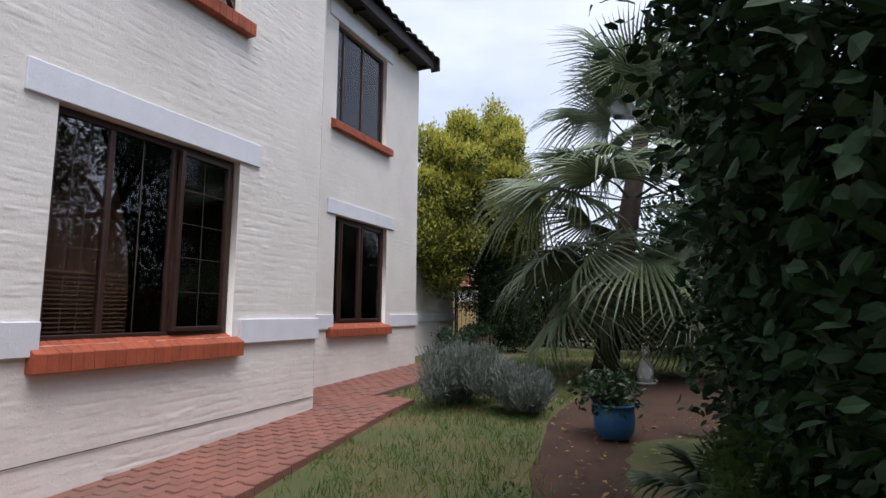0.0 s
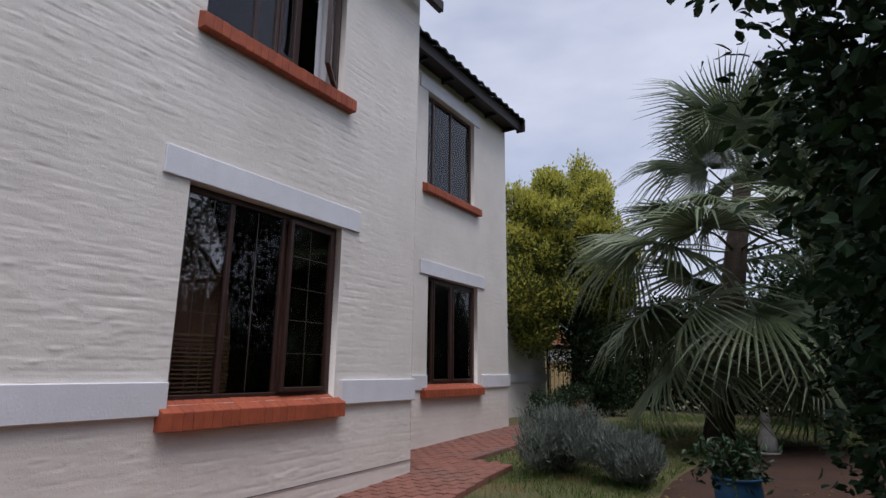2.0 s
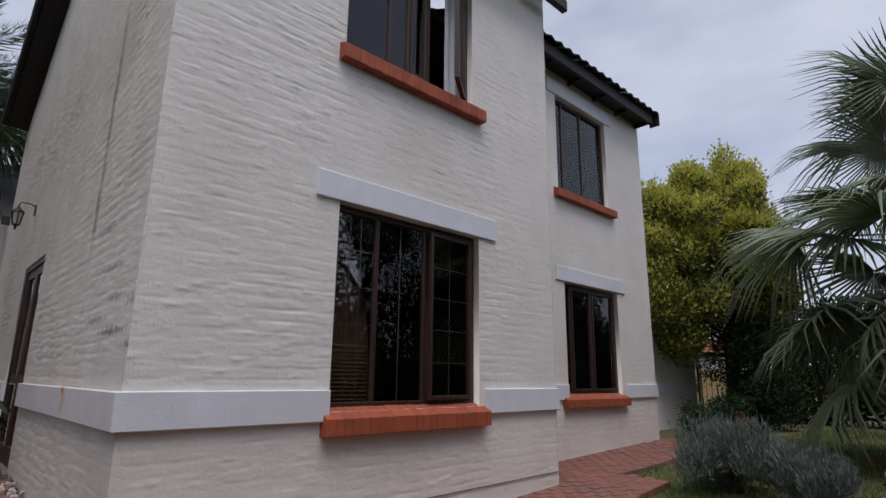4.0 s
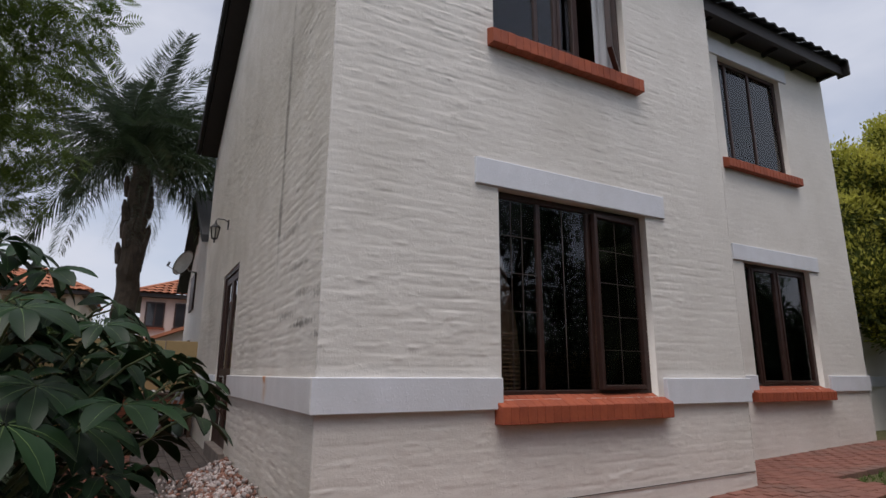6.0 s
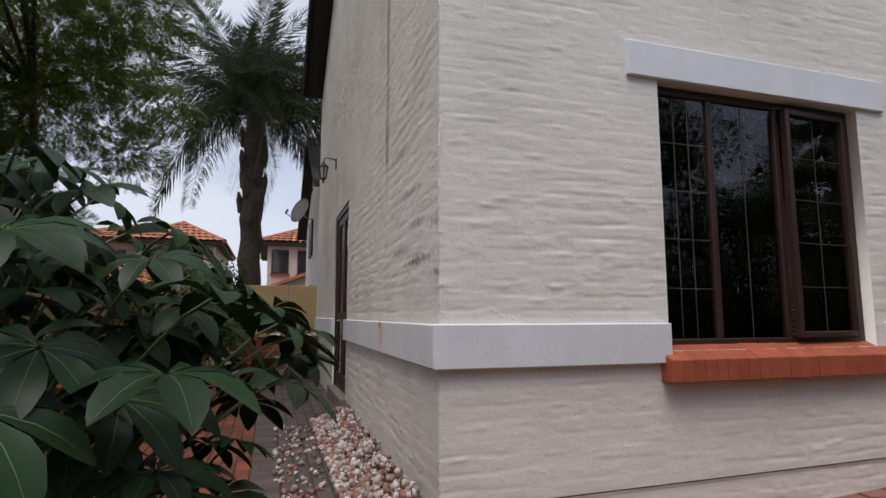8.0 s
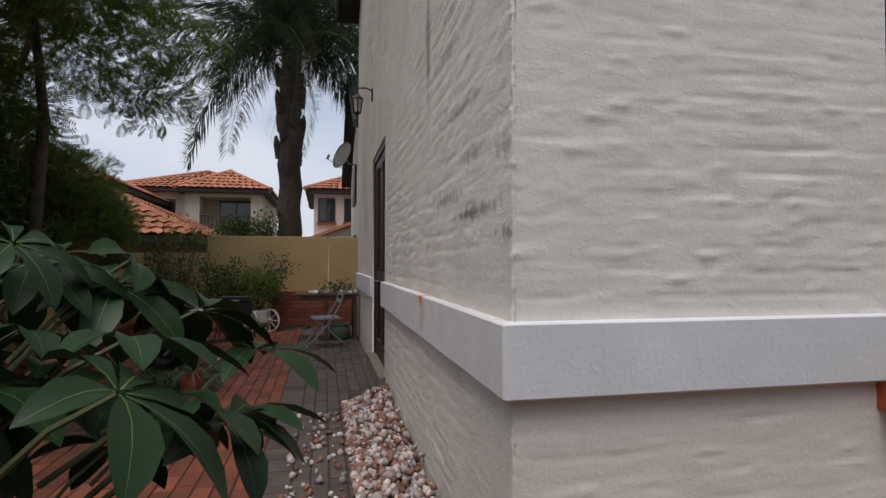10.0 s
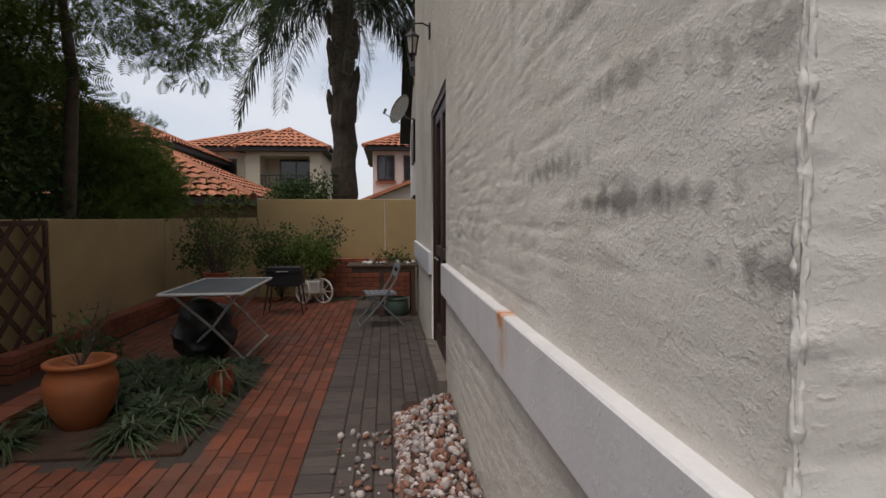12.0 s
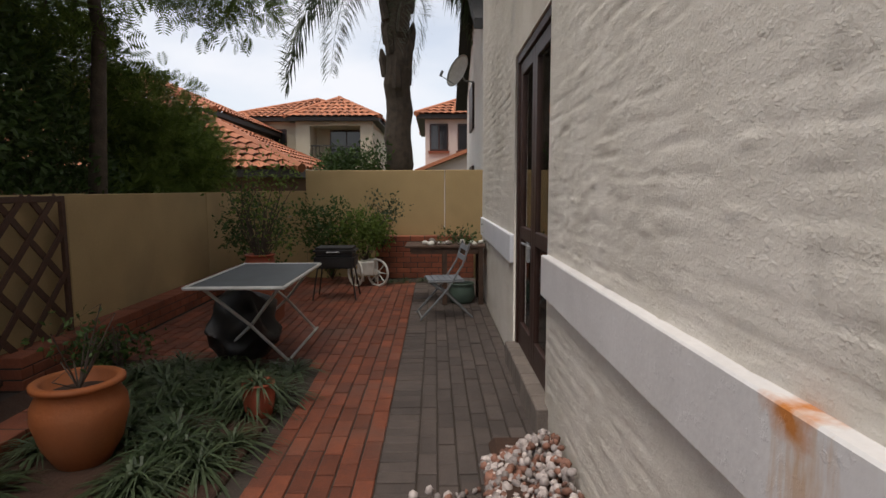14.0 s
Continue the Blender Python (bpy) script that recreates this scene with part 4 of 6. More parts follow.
scatter("inner_leaves", *SIMPLE, pts, d + np.array([0, 0, 0.3]), 0.11 * rng.uniform(0.6, 1.25, len(pts)), L_TREE_SHADE, ytree)
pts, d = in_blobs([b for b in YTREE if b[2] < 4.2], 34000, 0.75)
scatter("lower_leaves", *SIMPLE, pts, d + np.array([0, 0, 0.5]), 0.11 * rng.uniform(0.6, 1.25, len(pts)), L_TREE_SHADE, ytree)
foliage_thing("shrub", (-5.6, 15.2, 0.1), "dark shrub under the yellow-green tree", "shrub", clumps((-4.9, 15.0, 1.5), (0.95, 0.7, 1.5), 48, 0.42), 20000, 0.08, L_DENSE, r0=0.03)
foliage_thing("hedge", (-1.0, 18.0, 0.0), "dense dark hedge at the back of the lawn", "hedge", [(x, 18 + 0.5 * rng.random(), 1.2 + 0.6 * rng.random(), 0.8, 0.8, 1.6) for x in np.linspace(-5.2, 2.4, 11)], 40000, 0.15, L_DENSE, r0=0.05)
foliage_thing("shrub", (-4.55, 11.6, 0.1), "low dark green shrub beside the paved path", "shrub", clumps((-4.55, 11.7, 0.33), (0.5, 0.5, 0.3), 16, 0.2), 4200, 0.07, L_DARK, r0=0.02)


def lavender(base, r, h, label):
    t = empty("lavender_bush", Matrix.Identity(4), label, "shrub")
    b = clumps((base[0], base[1], h * 0.45), (r * 0.8, r * 0.8, h * 0.38), 34, r * 0.27)
    pts, d = in_blobs(b, 15000, 0.5)
    pts[:, 2] = np.maximum(pts[:, 2], 0.02)
    d = d * 0.5 + rng.normal(size=d.shape) * 0.35 + np.array([0, 0, 1.1])
    spike = ([(0, 0.06, 0), (0.6, 0.08, 0.02), (1, 0, 0.0), (0.6, -0.08, -0.02), (0, -0.06, 0)], [(0, 1, 3, 4), (1, 2, 3)])
    scatter("crown", *spike, pts, d, rng.uniform(0.035, 0.085, len(pts)), L_LAV, t)
    sp, sd = in_blobs(b, 420, 0.95)
    keep = sd[:, 2] > 0.0
    spikes = scatter("lavender_flower", *([(0, 0.012, 0), (1, 0.02, 0), (1.15, 0, 0), (1, -0.02, 0), (0, -0.012, 0)], [(0, 1, 3, 4), (1, 2, 3)]), sp[keep], sd[keep] * 0.5 + np.array([0, 0, 1.0]), rng.uniform(0.08, 0.16, keep.sum()), L_LAV, t)
    tagged(spikes, kind="stuff")
    limbs((base[0], base[1], 0.0), b[:14], 0.014, t, name="stems")


lavender((-2.72, 7.05), 0.76, 0.78, "round grey-green lavender bush beside the path")
lavender((-1.85, 6.75), 0.50, 0.50, "smaller olive-grey lavender bush on the lawn")


def fan_frond(seg=50, radius=1.0, petiole=0.9, droop=0.35, spread=250):
    """A fan leaf on a stalk: folded blades, joined near the stalk and split at their tips."""
    v, f = [], []
    for i in range(seg):
        a = radians(-spread / 2 + spread * (i + 0.5) / seg)
        da = radians(spread / seg) * 0.5
        L = radius * (0.78 + 0.22 * math.cos(a * 0.6)) * rng.uniform(0.93, 1.05)
        tip = droop * rng.uniform(0.6, 1.5)
        k = len(v)
        for s, w in ((0.04, 1.0), (0.42, 0.92), (0.74, 0.42), (1.0, 0.03)):
            r = L * s
            sag = -tip * max(0.0, s - 0.35) ** 2 * 1.6 * radius
            for q, z in ((-1, -0.012), (0, 0.012), (1, -0.012)):
                b = a + q * da * w
                v.append((petiole + r * math.cos(b), r * math.sin(b), sag + z * w + 0.10 * radius * s * math.cos(a)))
        for s in range(3):
            for q in range(2):
                c = k + s * 3 + q
                f.append((c, c + 1, c + 4, c + 3))
    k = len(v)
    for s in (0.0, 0.5, 1.0):
        z = 0.05 * math.sin(math.pi * s)
        v += [(petiole * s, -0.018, z), (petiole * s, 0.018, z), (petiole * s, 0, z + 0.016)]
    for s in range(2):
        for q in range(3):
            f.append((k + s * 3 + q, k + s * 3 + (q + 1) % 3, k + s * 3 + 3 + (q + 1) % 3, k + s * 3 + 3 + q))
    return v, f


def place_fronds(t, shapes, crown, list_of_turns, name="frond", material=None, scale=1.0):
    meshes = []
    for v, f in shapes:
        me = bpy.data.meshes.new(name)
        me.from_pydata(v, [], f)
        me.materials.append(material)
        meshes.append(me)
    for i, (yaw, lift, roll, s) in enumerate(list_of_turns):
        ob = new(name, meshes[i % len(meshes)])
        ob.parent = t
        ob.matrix_basis = Matrix.Translation(crown) @ Euler((0, 0, radians(yaw))).to_matrix().to_4x4() @ Euler((0, radians(-lift), 0)).to_matrix().to_4x4() @ Euler((radians(roll), 0, 0)).to_matrix().to_4x4() @ Matrix.Scale(s * scale, 4)


def fan_palm():
    base = Vector((-1.45, 10.5, 0.04))
    t = empty("fan_palm", Matrix.Identity(4), "fan palm with drooping split leaves on a short shaggy trunk", "palm")
    top = Vector((0.75, -0.15, 4.2))
    bm = tube([base, base + top * 0.2, base + top * 0.5, base + top], [0.25, 0.17, 0.20, 0.13], 12)
    part("trunk", bm, M_BARK, t, smooth=True)
    shapes = [fan_frond(52, 1.10, 1.0, 0.55), fan_frond(48, 1.0, 1.1, 0.9, 230), fan_frond(56, 1.15, 0.9, 0.4, 262)]
    for share, lift, count in ((0.52, -42, 8), (0.62, -20, 8), (0.72, -2, 8), (0.84, 18, 7), (0.93, 38, 6), (1.0, 60, 6), (1.0, 82, 3)):
        turns = [(360 * k / count + rng.uniform(-18, 18) + lift * 3, lift + rng.uniform(-9, 9), rng.uniform(-45, 45), rng.uniform(0.8, 1.15)) for k in range(count)]
        place_fronds(t, shapes, base + top * share, turns, "frond", L_PALM, 1.28 if lift < 10 else 1.02)
    low = [(k * 40 + 10, -62 + rng.uniform(-8, 8), rng.uniform(-20, 20), 0.6) for k in range(7)]
    place_fronds(t, [fan_frond(30, 0.9, 0.8, 1.0, 210)], base + top * 0.45, low, "dry_frond", leafmat("dry_palm_leaf", (0.16, 0.12, 0.06), (0.09, 0.07, 0.035), 0.8, 0.2, 0.1))
    pup = empty("fan_palm", Matrix.Identity(4), "small low fan palm seedling under the shrub", "palm")
    turns = [(k * 36 + rng.uniform(-10, 10), rng.uniform(10, 65), rng.uniform(-20, 20), rng.uniform(0.8, 1.1)) for k in range(10)]
    place_fronds(pup, [fan_frond(16, 0.30, 0.30, 0.5, 200), fan_frond(14, 0.26, 0.35, 0.7, 180)], Vector((0.12, 4.25, -0.03)), turns, "frond", L_SPIDER)


fan_palm()


def pot_body(r, h, wall=0.02, rim=0.03, belly=1.0, foot=0.7):
    """A turned pot with a rolled rim and a hollow."""
    return [(r * foot * 0.9, 0.0), (r * foot, 0.01), (r * (foot + belly) / 2 * 1.08, h * 0.28), (r * belly, h * 0.58), (r * belly * 0.98, h * 0.74), (r * 0.9, h * 0.90), (r * 0.93, h * 0.93),
            (r * 0.93 + rim, h * 0.94), (r * 0.93 + rim, h * 0.985), (r * 0.93 + rim * 0.6, h), (r * 0.93 - wall * 0.5, h), (r * 0.93 - wall, h * 0.97), (r * 0.85 - wall, h * 0.84)]


def pot(name, at, r, h, material, label, belly=1.08, foot=0.62, rim=0.022):
    t = empty(name, pose(*at), label, "plant pot")
    part("body", lathe(pot_body(r, h, belly=belly, foot=foot, rim=rim), 40), material, t, smooth=True)
    part("potting_soil", lathe([(0.01, h * 0.80), (r * 0.82, h * 0.845), (0.01, h * 0.87)], 20), M_SOIL, t)
    return t


pot("plant_pot", (-0.74, 5.95, height(-0.74, 5.95) + 0.02), 0.19, 0.31, M_BLUE, "blue glazed plant pot standing on bare soil", 1.0, 0.78)
foliage_thing("potted_plant", (-0.74, 5.95, 0.3), "dark leafy plant growing in the blue pot", "plant", clumps((-0.74, 5.95, 0.38), (0.2, 0.2, 0.06), 10, 0.09), 800, 0.08, L_DARK, r0=0.015)
pot("plant_pot", (-5.1, 14.1, height(-5.1, 14.1)), 0.28, 0.42, M_TERRA2, "terracotta plant pot under the yellow-green tree", 1.0, 0.7)
foliage_thing("potted_plant", (-5.1, 14.1, 0.4), "leafy plant growing in the terracotta pot", "plant", clumps((-5.1, 14.1, 0.62), (0.3, 0.3, 0.15), 10, 0.14), 1300, 0.08, L_DARK, r0=0.015)


def cat_statue():
    x, y = -0.70, 9.5
    bm = lathe([(0.15, 0.0), (0.15, 0.035), (0.13, 0.04)], 20)
    bm = lathe([(0.10, 0.04), (0.125, 0.12), (0.115, 0.22), (0.08, 0.33), (0.055, 0.40), (0.05, 0.43)], 16, bm)
    bm = lathe([(0.02, 0.41), (0.06, 0.44), (0.068, 0.49), (0.05, 0.54), (0.02, 0.56)], 14, bm, (0.0, -0.02))
    for s in (-1, 1):
        bm = tube([(s * 0.035, -0.02, 0.53), (s * 0.05, -0.02, 0.60)], [0.024, 0.003], 6, bm)
        bm = tube([(s * 0.05, -0.10, 0.05), (s * 0.045, -0.09, 0.25)], [0.03, 0.03], 8, bm)
    bm = tube([(0.08, 0.08, 0.05), (0.15, 0.02, 0.06), (0.14, -0.08, 0.06)], [0.025, 0.022, 0.012], 8, bm)
    ob = part("cat_statue", bm, M_WHITE, smooth=True)
    ob.matrix_world = pose(x, y, height(x, y) + 0.012, 0, 0, 20)
    tagged(ob, "weathered white sitting cat garden statue on soil", "statue")


cat_statue()

# dense dark shrub close to the start of the walk
BLOBS = clumps((1.55, 2.9, 2.0), (1.05, 1.35, 2.0), 70, 0.45) + [(0.50, 1.95, 2.5, 0.42, 0.4, 0.5), (0.45, 1.75, 1.7, 0.36, 0.4, 0.45), (0.55, 1.85, 1.0, 0.40, 0.4, 0.45), (0.45, 2.2, 3.3, 0.55, 0.5, 0.5),
                                                                  (0.10, 2.6, 3.5, 0.34, 0.4, 0.35), (0.85, 2.2, 0.4, 0.5, 0.6, 0.4), (0.10, 2.5, 2.1, 0.30, 0.4, 0.5), (0.02, 2.5, 2.9, 0.32, 0.4, 0.45), (0.30, 2.5, 1.6, 0.35, 0.4, 0.5), (0.40, 2.7, 1.2, 0.35, 0.4, 0.5), (0.95, 1.6, 2.2, 0.4, 0.3, 0.8), (0.95, 1.7, 1.1, 0.4, 0.3, 0.6), (1.0, 3.2, 3.6, 0.7, 0.6, 0.6), (1.5, 3.0, 4.2, 0.8, 0.7, 0.6), (0.7, 3.4, 4.5, 0.6, 0.6, 0.6), (1.3, 3.4, 2.8, 0.7, 0.6, 0.7),
         (0.55, 3.3, 0.55, 0.38, 0.4, 0.45), (0.75, 2.9, 0.45, 0.4, 0.4, 0.4), (0.62, 4.2, 0.75, 0.45, 0.5, 0.55), (0.60, 3.6, 1.2, 0.40, 0.4, 0.5), (0.85, 4.6, 1.4, 0.6, 0.6, 0.8), (0.80, 4.9, 2.4, 0.6, 0.6, 0.8), (0.9, 5.6, 0.9, 0.6, 0.6, 0.7), (0.90, 2.2, 3.2, 0.5, 0.5, 0.6), (0.75, 1.9, 2.9, 0.45, 0.4, 0.5), (1.2, 2.0, 3.7, 0.6, 0.5, 0.6), (0.6, 2.9, 3.9, 0.5, 0.5, 0.5), (0.35, 4.4, 0.8, 0.40, 0.5, 0.6), (0.42, 5.2, 1.5, 0.5, 0.6, 0.8), (0.28, 3.9, 1.7, 0.3, 0.4, 0.5), (0.30, 4.3, 2.7, 0.4, 0.4, 0.6)]
foliage_thing("large_shrub", (1.45, 2.5, 0.0), "dense tall shrub with oval dark green leaves", "shrub", BLOBS, 132000, 0.067, L_DENSE, OVAL,
              trunk=[(1.5, 2.6, -0.05), (1.42, 2.55, 0.7), (1.45, 2.5, 1.5)], r0=0.07, up=-0.1, flat=0.4, branch=30, shell=0.15)
for x, y, h, w in ((4.6, 4.5, 6.0, 2.2), (4.9, 9.5, 7.0, 2.6), (4.2, 14.5, 6.2, 2.4), (0.6, 15.5, 4.6, 1.9), (4.4, -0.5, 5.5, 2.2)):
    foliage_thing("tree", (x, y, 0.0), "large dark leafy tree on the far side of the garden wall" if x > 3 else "dark leafy tree at the back of the lawn", "tree", clumps((x, y, h * 0.5), (w * 0.9, w * 0.9, h * 0.46), 44, 0.75), 13000, 0.17, L_DARK,
                  trunk=[(x, y, -0.1), (x + 0.1, y, h * 0.25), (x, y + 0.1, h * 0.5)], r0=0.16, shell=0.4)
foliage_thing("hedge", (2.0, 9.0, 0.0), "dense dark hedge along the garden wall behind the lawn", "hedge", [(2.0 + 0.3 * rng.random(), y, 0.9 + 0.3 * rng.random(), 0.6, 0.8, 1.1) for y in np.linspace(-1.5, 16, 22)], 26000, 0.11, L_DARK, r0=0.04)
foliage_thing("fern", (0.55, 3.6, 0.0), "low feathery fern under the tall shrub", "fern", clumps((0.6, 3.7, 0.25), (0.5, 0.5, 0.15), 12, 0.18), 420, 0.24, L_SHRUB, FEATHER, r0=0.01, up=0.5)
foliage_thing("weed", (-0.95, 3.4, 0.0), "small leafy weed growing in the lawn", "weed", [(-0.95, 3.4, 0.08, 0.09, 0.09, 0.10)], 160, 0.035, L_SHRUB, r0=0.006)

# ---- far side of the front garden ----


def metal_gate():
    t = empty("metal_gate", pose(-6.30, 15.5, 0.06, 0, 0, 8), "narrow black metal garden gate beside the shaded wall", "gate")
    part("gate_frame", tube([(0.03, 0, 0.05), (0.03, 0, 1.75), (0.9, 0, 1.75), (0.9, 0, 0.05), (0.03, 0, 0.05)], 0.02, 6), M_BLACK, t)
    for k in range(6):
        part("bar", tube([(0.15 + k * 0.125, 0, 0.06), (0.15 + k * 0.125, 0, 1.74)], 0.008, 6), M_BLACK, t)
    for x in (-0.03, 0.95):
        part("post", box(x - 0.03, -0.03, -0.15, x + 0.03, 0.03, 1.85, 0.005), M_BLACK, t)


metal_gate()


def pylon():
    t = empty("power_pylon", pose(-27, 118, 0), "distant grey lattice power pylon", "pylon")
    bm = None
    for sx in (-1, 1):
        for sy in (-1, 1):
            bm = tube([(sx * 3.0, sy * 3.0, 0), (sx * 1.0, sy * 1.0, 24), (sx * 0.8, sy * 0.8, 35)], [0.14, 0.11, 0.08], 4, bm)
    part("legs", bm, M_GREY, t)
    bm = None
    for k in range(12):
        z, w = 2 + k * 2.8, 3.0 - 2.0 * min(1, (2 + k * 2.8) / 24)
        z2 = z + 2.8
        w2 = 3.0 - 2.0 * min(1, z2 / 24)
        for s in (-1, 1):
            bm = tube([(-w, s * w, z), (w2, s * w2, z2)], 0.06, 4, bm)
            bm = tube([(w, s * w, z), (-w2, s * w2, z2)], 0.06, 4, bm)
            bm = tube([(s * w, -w, z), (s * w2, w2, z2)], 0.06, 4, bm)
    part("bracing", bm, M_GREY, t)
    for z, w in ((27, 5.0), (31, 4.2), (35, 2.2)):
        part("cross_arm", tube([(-w, 0, z), (0, 0, z + 1.1), (w, 0, z), (-w, 0, z)], 0.09, 4), M_GREY, t)


pylon()

# ---- side yard: walls' foot, beds and edging ----
YZ = -0.045     # the level of the yard's paving


def brick_ledge(name, x0, x1, y0, y1, h, label):
    """A low retaining wall of face brick, course by course, with a dark joint core."""
    t = structure(empty(name, pose(0, 0, YZ), "", ""), label, "wall")
    part("core", box(x0 + 0.008, y0 + 0.008, -0.1, x1 - 0.008, y1 - 0.008, h - 0.008), M_JOINT, t)
    along_x = (x1 - x0) > (y1 - y0)
    L = (x1 - x0) if along_x else (y1 - y0)
    n, rows = int(L / 0.232), max(1, round(h / 0.085))
    me = None
    for r in range(rows):
        for i in range(n + 1):
            a, b = max(0.0, (i - 0.5 * (r % 2)) * L / n), min(L, (i + 1 - 0.5 * (r % 2)) * L / n)
            if b - a < 0.04:
                continue
            d = 0.222 if b - a > 0.2 else 0.106
            key = (round(b - a, 2), along_x, name)
            z = r * h / rows
            dims = (0.005, 0, 0.004, b - a - 0.005, (y1 - y0), h / rows - 0.005) if along_x else (0, 0.005, 0.004, (x1 - x0), b - a - 0.005, h / rows - 0.005)
            if key not in LEDGE:
                LEDGE[key] = part("brick", box(*dims, bevel=0.005), M_LEDGE, t).data
                ob = [o for o in t.children if o.data == LEDGE[key]][0]
            else:
                ob = new("brick", LEDGE[key])
                ob.parent = t
            ob.location = (x0 + a, y0, z) if along_x else (x0, y0 + a, z)
    return t


LEDGE = {}
M_LEDGE = mat("face_brick", (0.26, 0.075, 0.035), (0.17, 0.05, 0.027), 7, 0.8, 0.4, 90, vary=0.25)
brick_ledge("wall_ledge_side", -13.9, -8.6, GY + 0.02, GY + 0.24, 0.255, "low red face brick ledge along the garden wall")
brick_ledge("wall_ledge_far", -13.95, -13.72, -0.35, 1.28, 0.70, "low red face brick retaining wall at the far garden wall")
brick_ledge("wall_ledge_near", -8.5, -7.0, -1.95, -1.73, 0.10, "low red brick edging of the planted bed")
structure(part("ground_yard_bed", box(-9.3, GY + 0.25, -0.25, -6.98, -0.42, YZ + 0.02, 0.01), M_SOIL), "dark soil of the planted bed", "ground")


def trellis():
    t = empty("trellis", pose(-9.44, GY + 0.06, 0.0), "dark brown wooden lattice trellis leaning on the garden wall", "trellis")
    w, h = 1.25, 1.375
    wood = mat("trellis_wood", (0.085, 0.038, 0.022), (0.05, 0.024, 0.015), 20, 0.7, 0.4, 80)
    for p in ((0, 0, w, 0.05), (0, h - 0.05, w, h), (0, 0.05, 0.05, h - 0.05), (w - 0.05, 0.05, w, h - 0.05)):
        part("rail", box(p[0], 0, p[1], p[2], 0.035, p[3], 0.004), wood, t)
    for s in (1, -1):
        for k in range(-5, 7):
            c = k * 0.36 + 0.11
            if s > 0:
                x0, x1 = max(0.03, c), min(w - 0.03, c + h)
                z0, z1 = x0 - c, x1 - c
            else:
                x0, x1 = max(0.03, c - 0.0), min(w - 0.03, c + h)
                z0, z1 = h - (x0 - c), h - (x1 - c)
            if x1 - x0 < 0.1:
                continue
            d = Vector((x1 - x0, 0, z1 - z0))
            bm = box(0, -0.004 if s > 0 else 0.012, -0.027, d.length, 0.010 if s > 0 else 0.024, 0.027)
            ob = part("slat", bm, wood, t)
            ob.matrix_basis = Matrix.Translation((x0, 0.01, z0)) @ Euler((0, -math.atan2(d.z, d.x), 0)).to_matrix().to_4x4()


trellis()

# ---- pots and plants of the yard ----
pot("large_plant_pot", (-7.52, -1.26, YZ), 0.208, 0.475, M_TERRA, "large orange glazed belly-shaped plant pot beside the bed", 1.10, 0.60, 0.028)
foliage_thing("potted_plant", (-7.52, -1.26, 0.37), "thin leafy twigs growing in the orange pot", "plant", clumps((-7.52, -1.26, 0.62), (0.13, 0.13, 0.17), 12, 0.05), 80, 0.045, L_SHRUB, r0=0.012)
pot("small_plant_pot", (-8.10, -0.50, YZ), 0.10, 0.24, M_TERRA2, "small red terracotta pot holding a spider plant", 1.0, 0.72, 0.012)


def strap_clump(blades, length, width):
    """A tuft of arching strap leaves."""
    v, f = [], []
    for _ in range(blades):
        yaw, lift, L = rng.uniform(0, 2 * math.pi), rng.uniform(0.45, 1.35), length * rng.uniform(0.6, 1.15)
        k = len(v)
        for s in range(5):
            q = s / 4
            a = lift - q * q * 1.9
            r = L * q * math.cos(lift) * 0.9 + L * 0.25 * q * q
            z = L * (math.sin(lift) * q - 0.75 * q * q)
            w = width * (0.7 + 0.6 * q if q < 0.5 else 1.0 * (1 - q) * 2 + 0.04)
            for side in (-1, 1):
                v.append((r * math.cos(yaw) - side * w * math.sin(yaw), r * math.sin(yaw) + side * w * math.cos(yaw), max(z, -0.03 if L < 0.3 else -0.12)))
        for s in range(4):
            f.append((k + 2 * s, k + 2 * s + 1, k + 2 * s + 3, k + 2 * s + 2))
    return v, f


STRAPS = []
for _ in range(4):
    v, f = strap_clump(64, 0.36, 0.0068)
    me = bpy.data.meshes.new("leaves")
    me.from_pydata(v, [], f)
    me.materials.append(L_SPIDER)
    STRAPS.append(me)


def spider(at, s, label, i):
    t = empty("spider_plant", pose(*at, 0, 0, rng.uniform(0, 360)), label, "plant", "spider plants of the bed")
    ob = new("leaves", STRAPS[i % 4])
    ob.parent, ob.scale = t, (s, s, s)


for i in range(84):
    x, y = rng.uniform(-9.1, -7.12), rng.uniform(-1.62, -0.46)
    if (x + 7.42) ** 2 + (y + 1.20) ** 2 < 0.11:
        continue
    spider((x, y, YZ + 0.015), rng.uniform(0.85, 1.3), "variegated spider plant with arching strap leaves in the bed", i)
spider((-8.10, -0.50, YZ + 0.21), 1.0, "variegated spider plant growing in a small red pot", 2)
foliage_thing("shrub", (-9.0, -1.9, 0.0), "low dark green shrub in the planted bed", "shrub", clumps((-9.0, -2.0, 0.10), (0.4, 0.22, 0.08), 12, 0.09), 700, 0.06, L_SHRUB, r0=0.015)


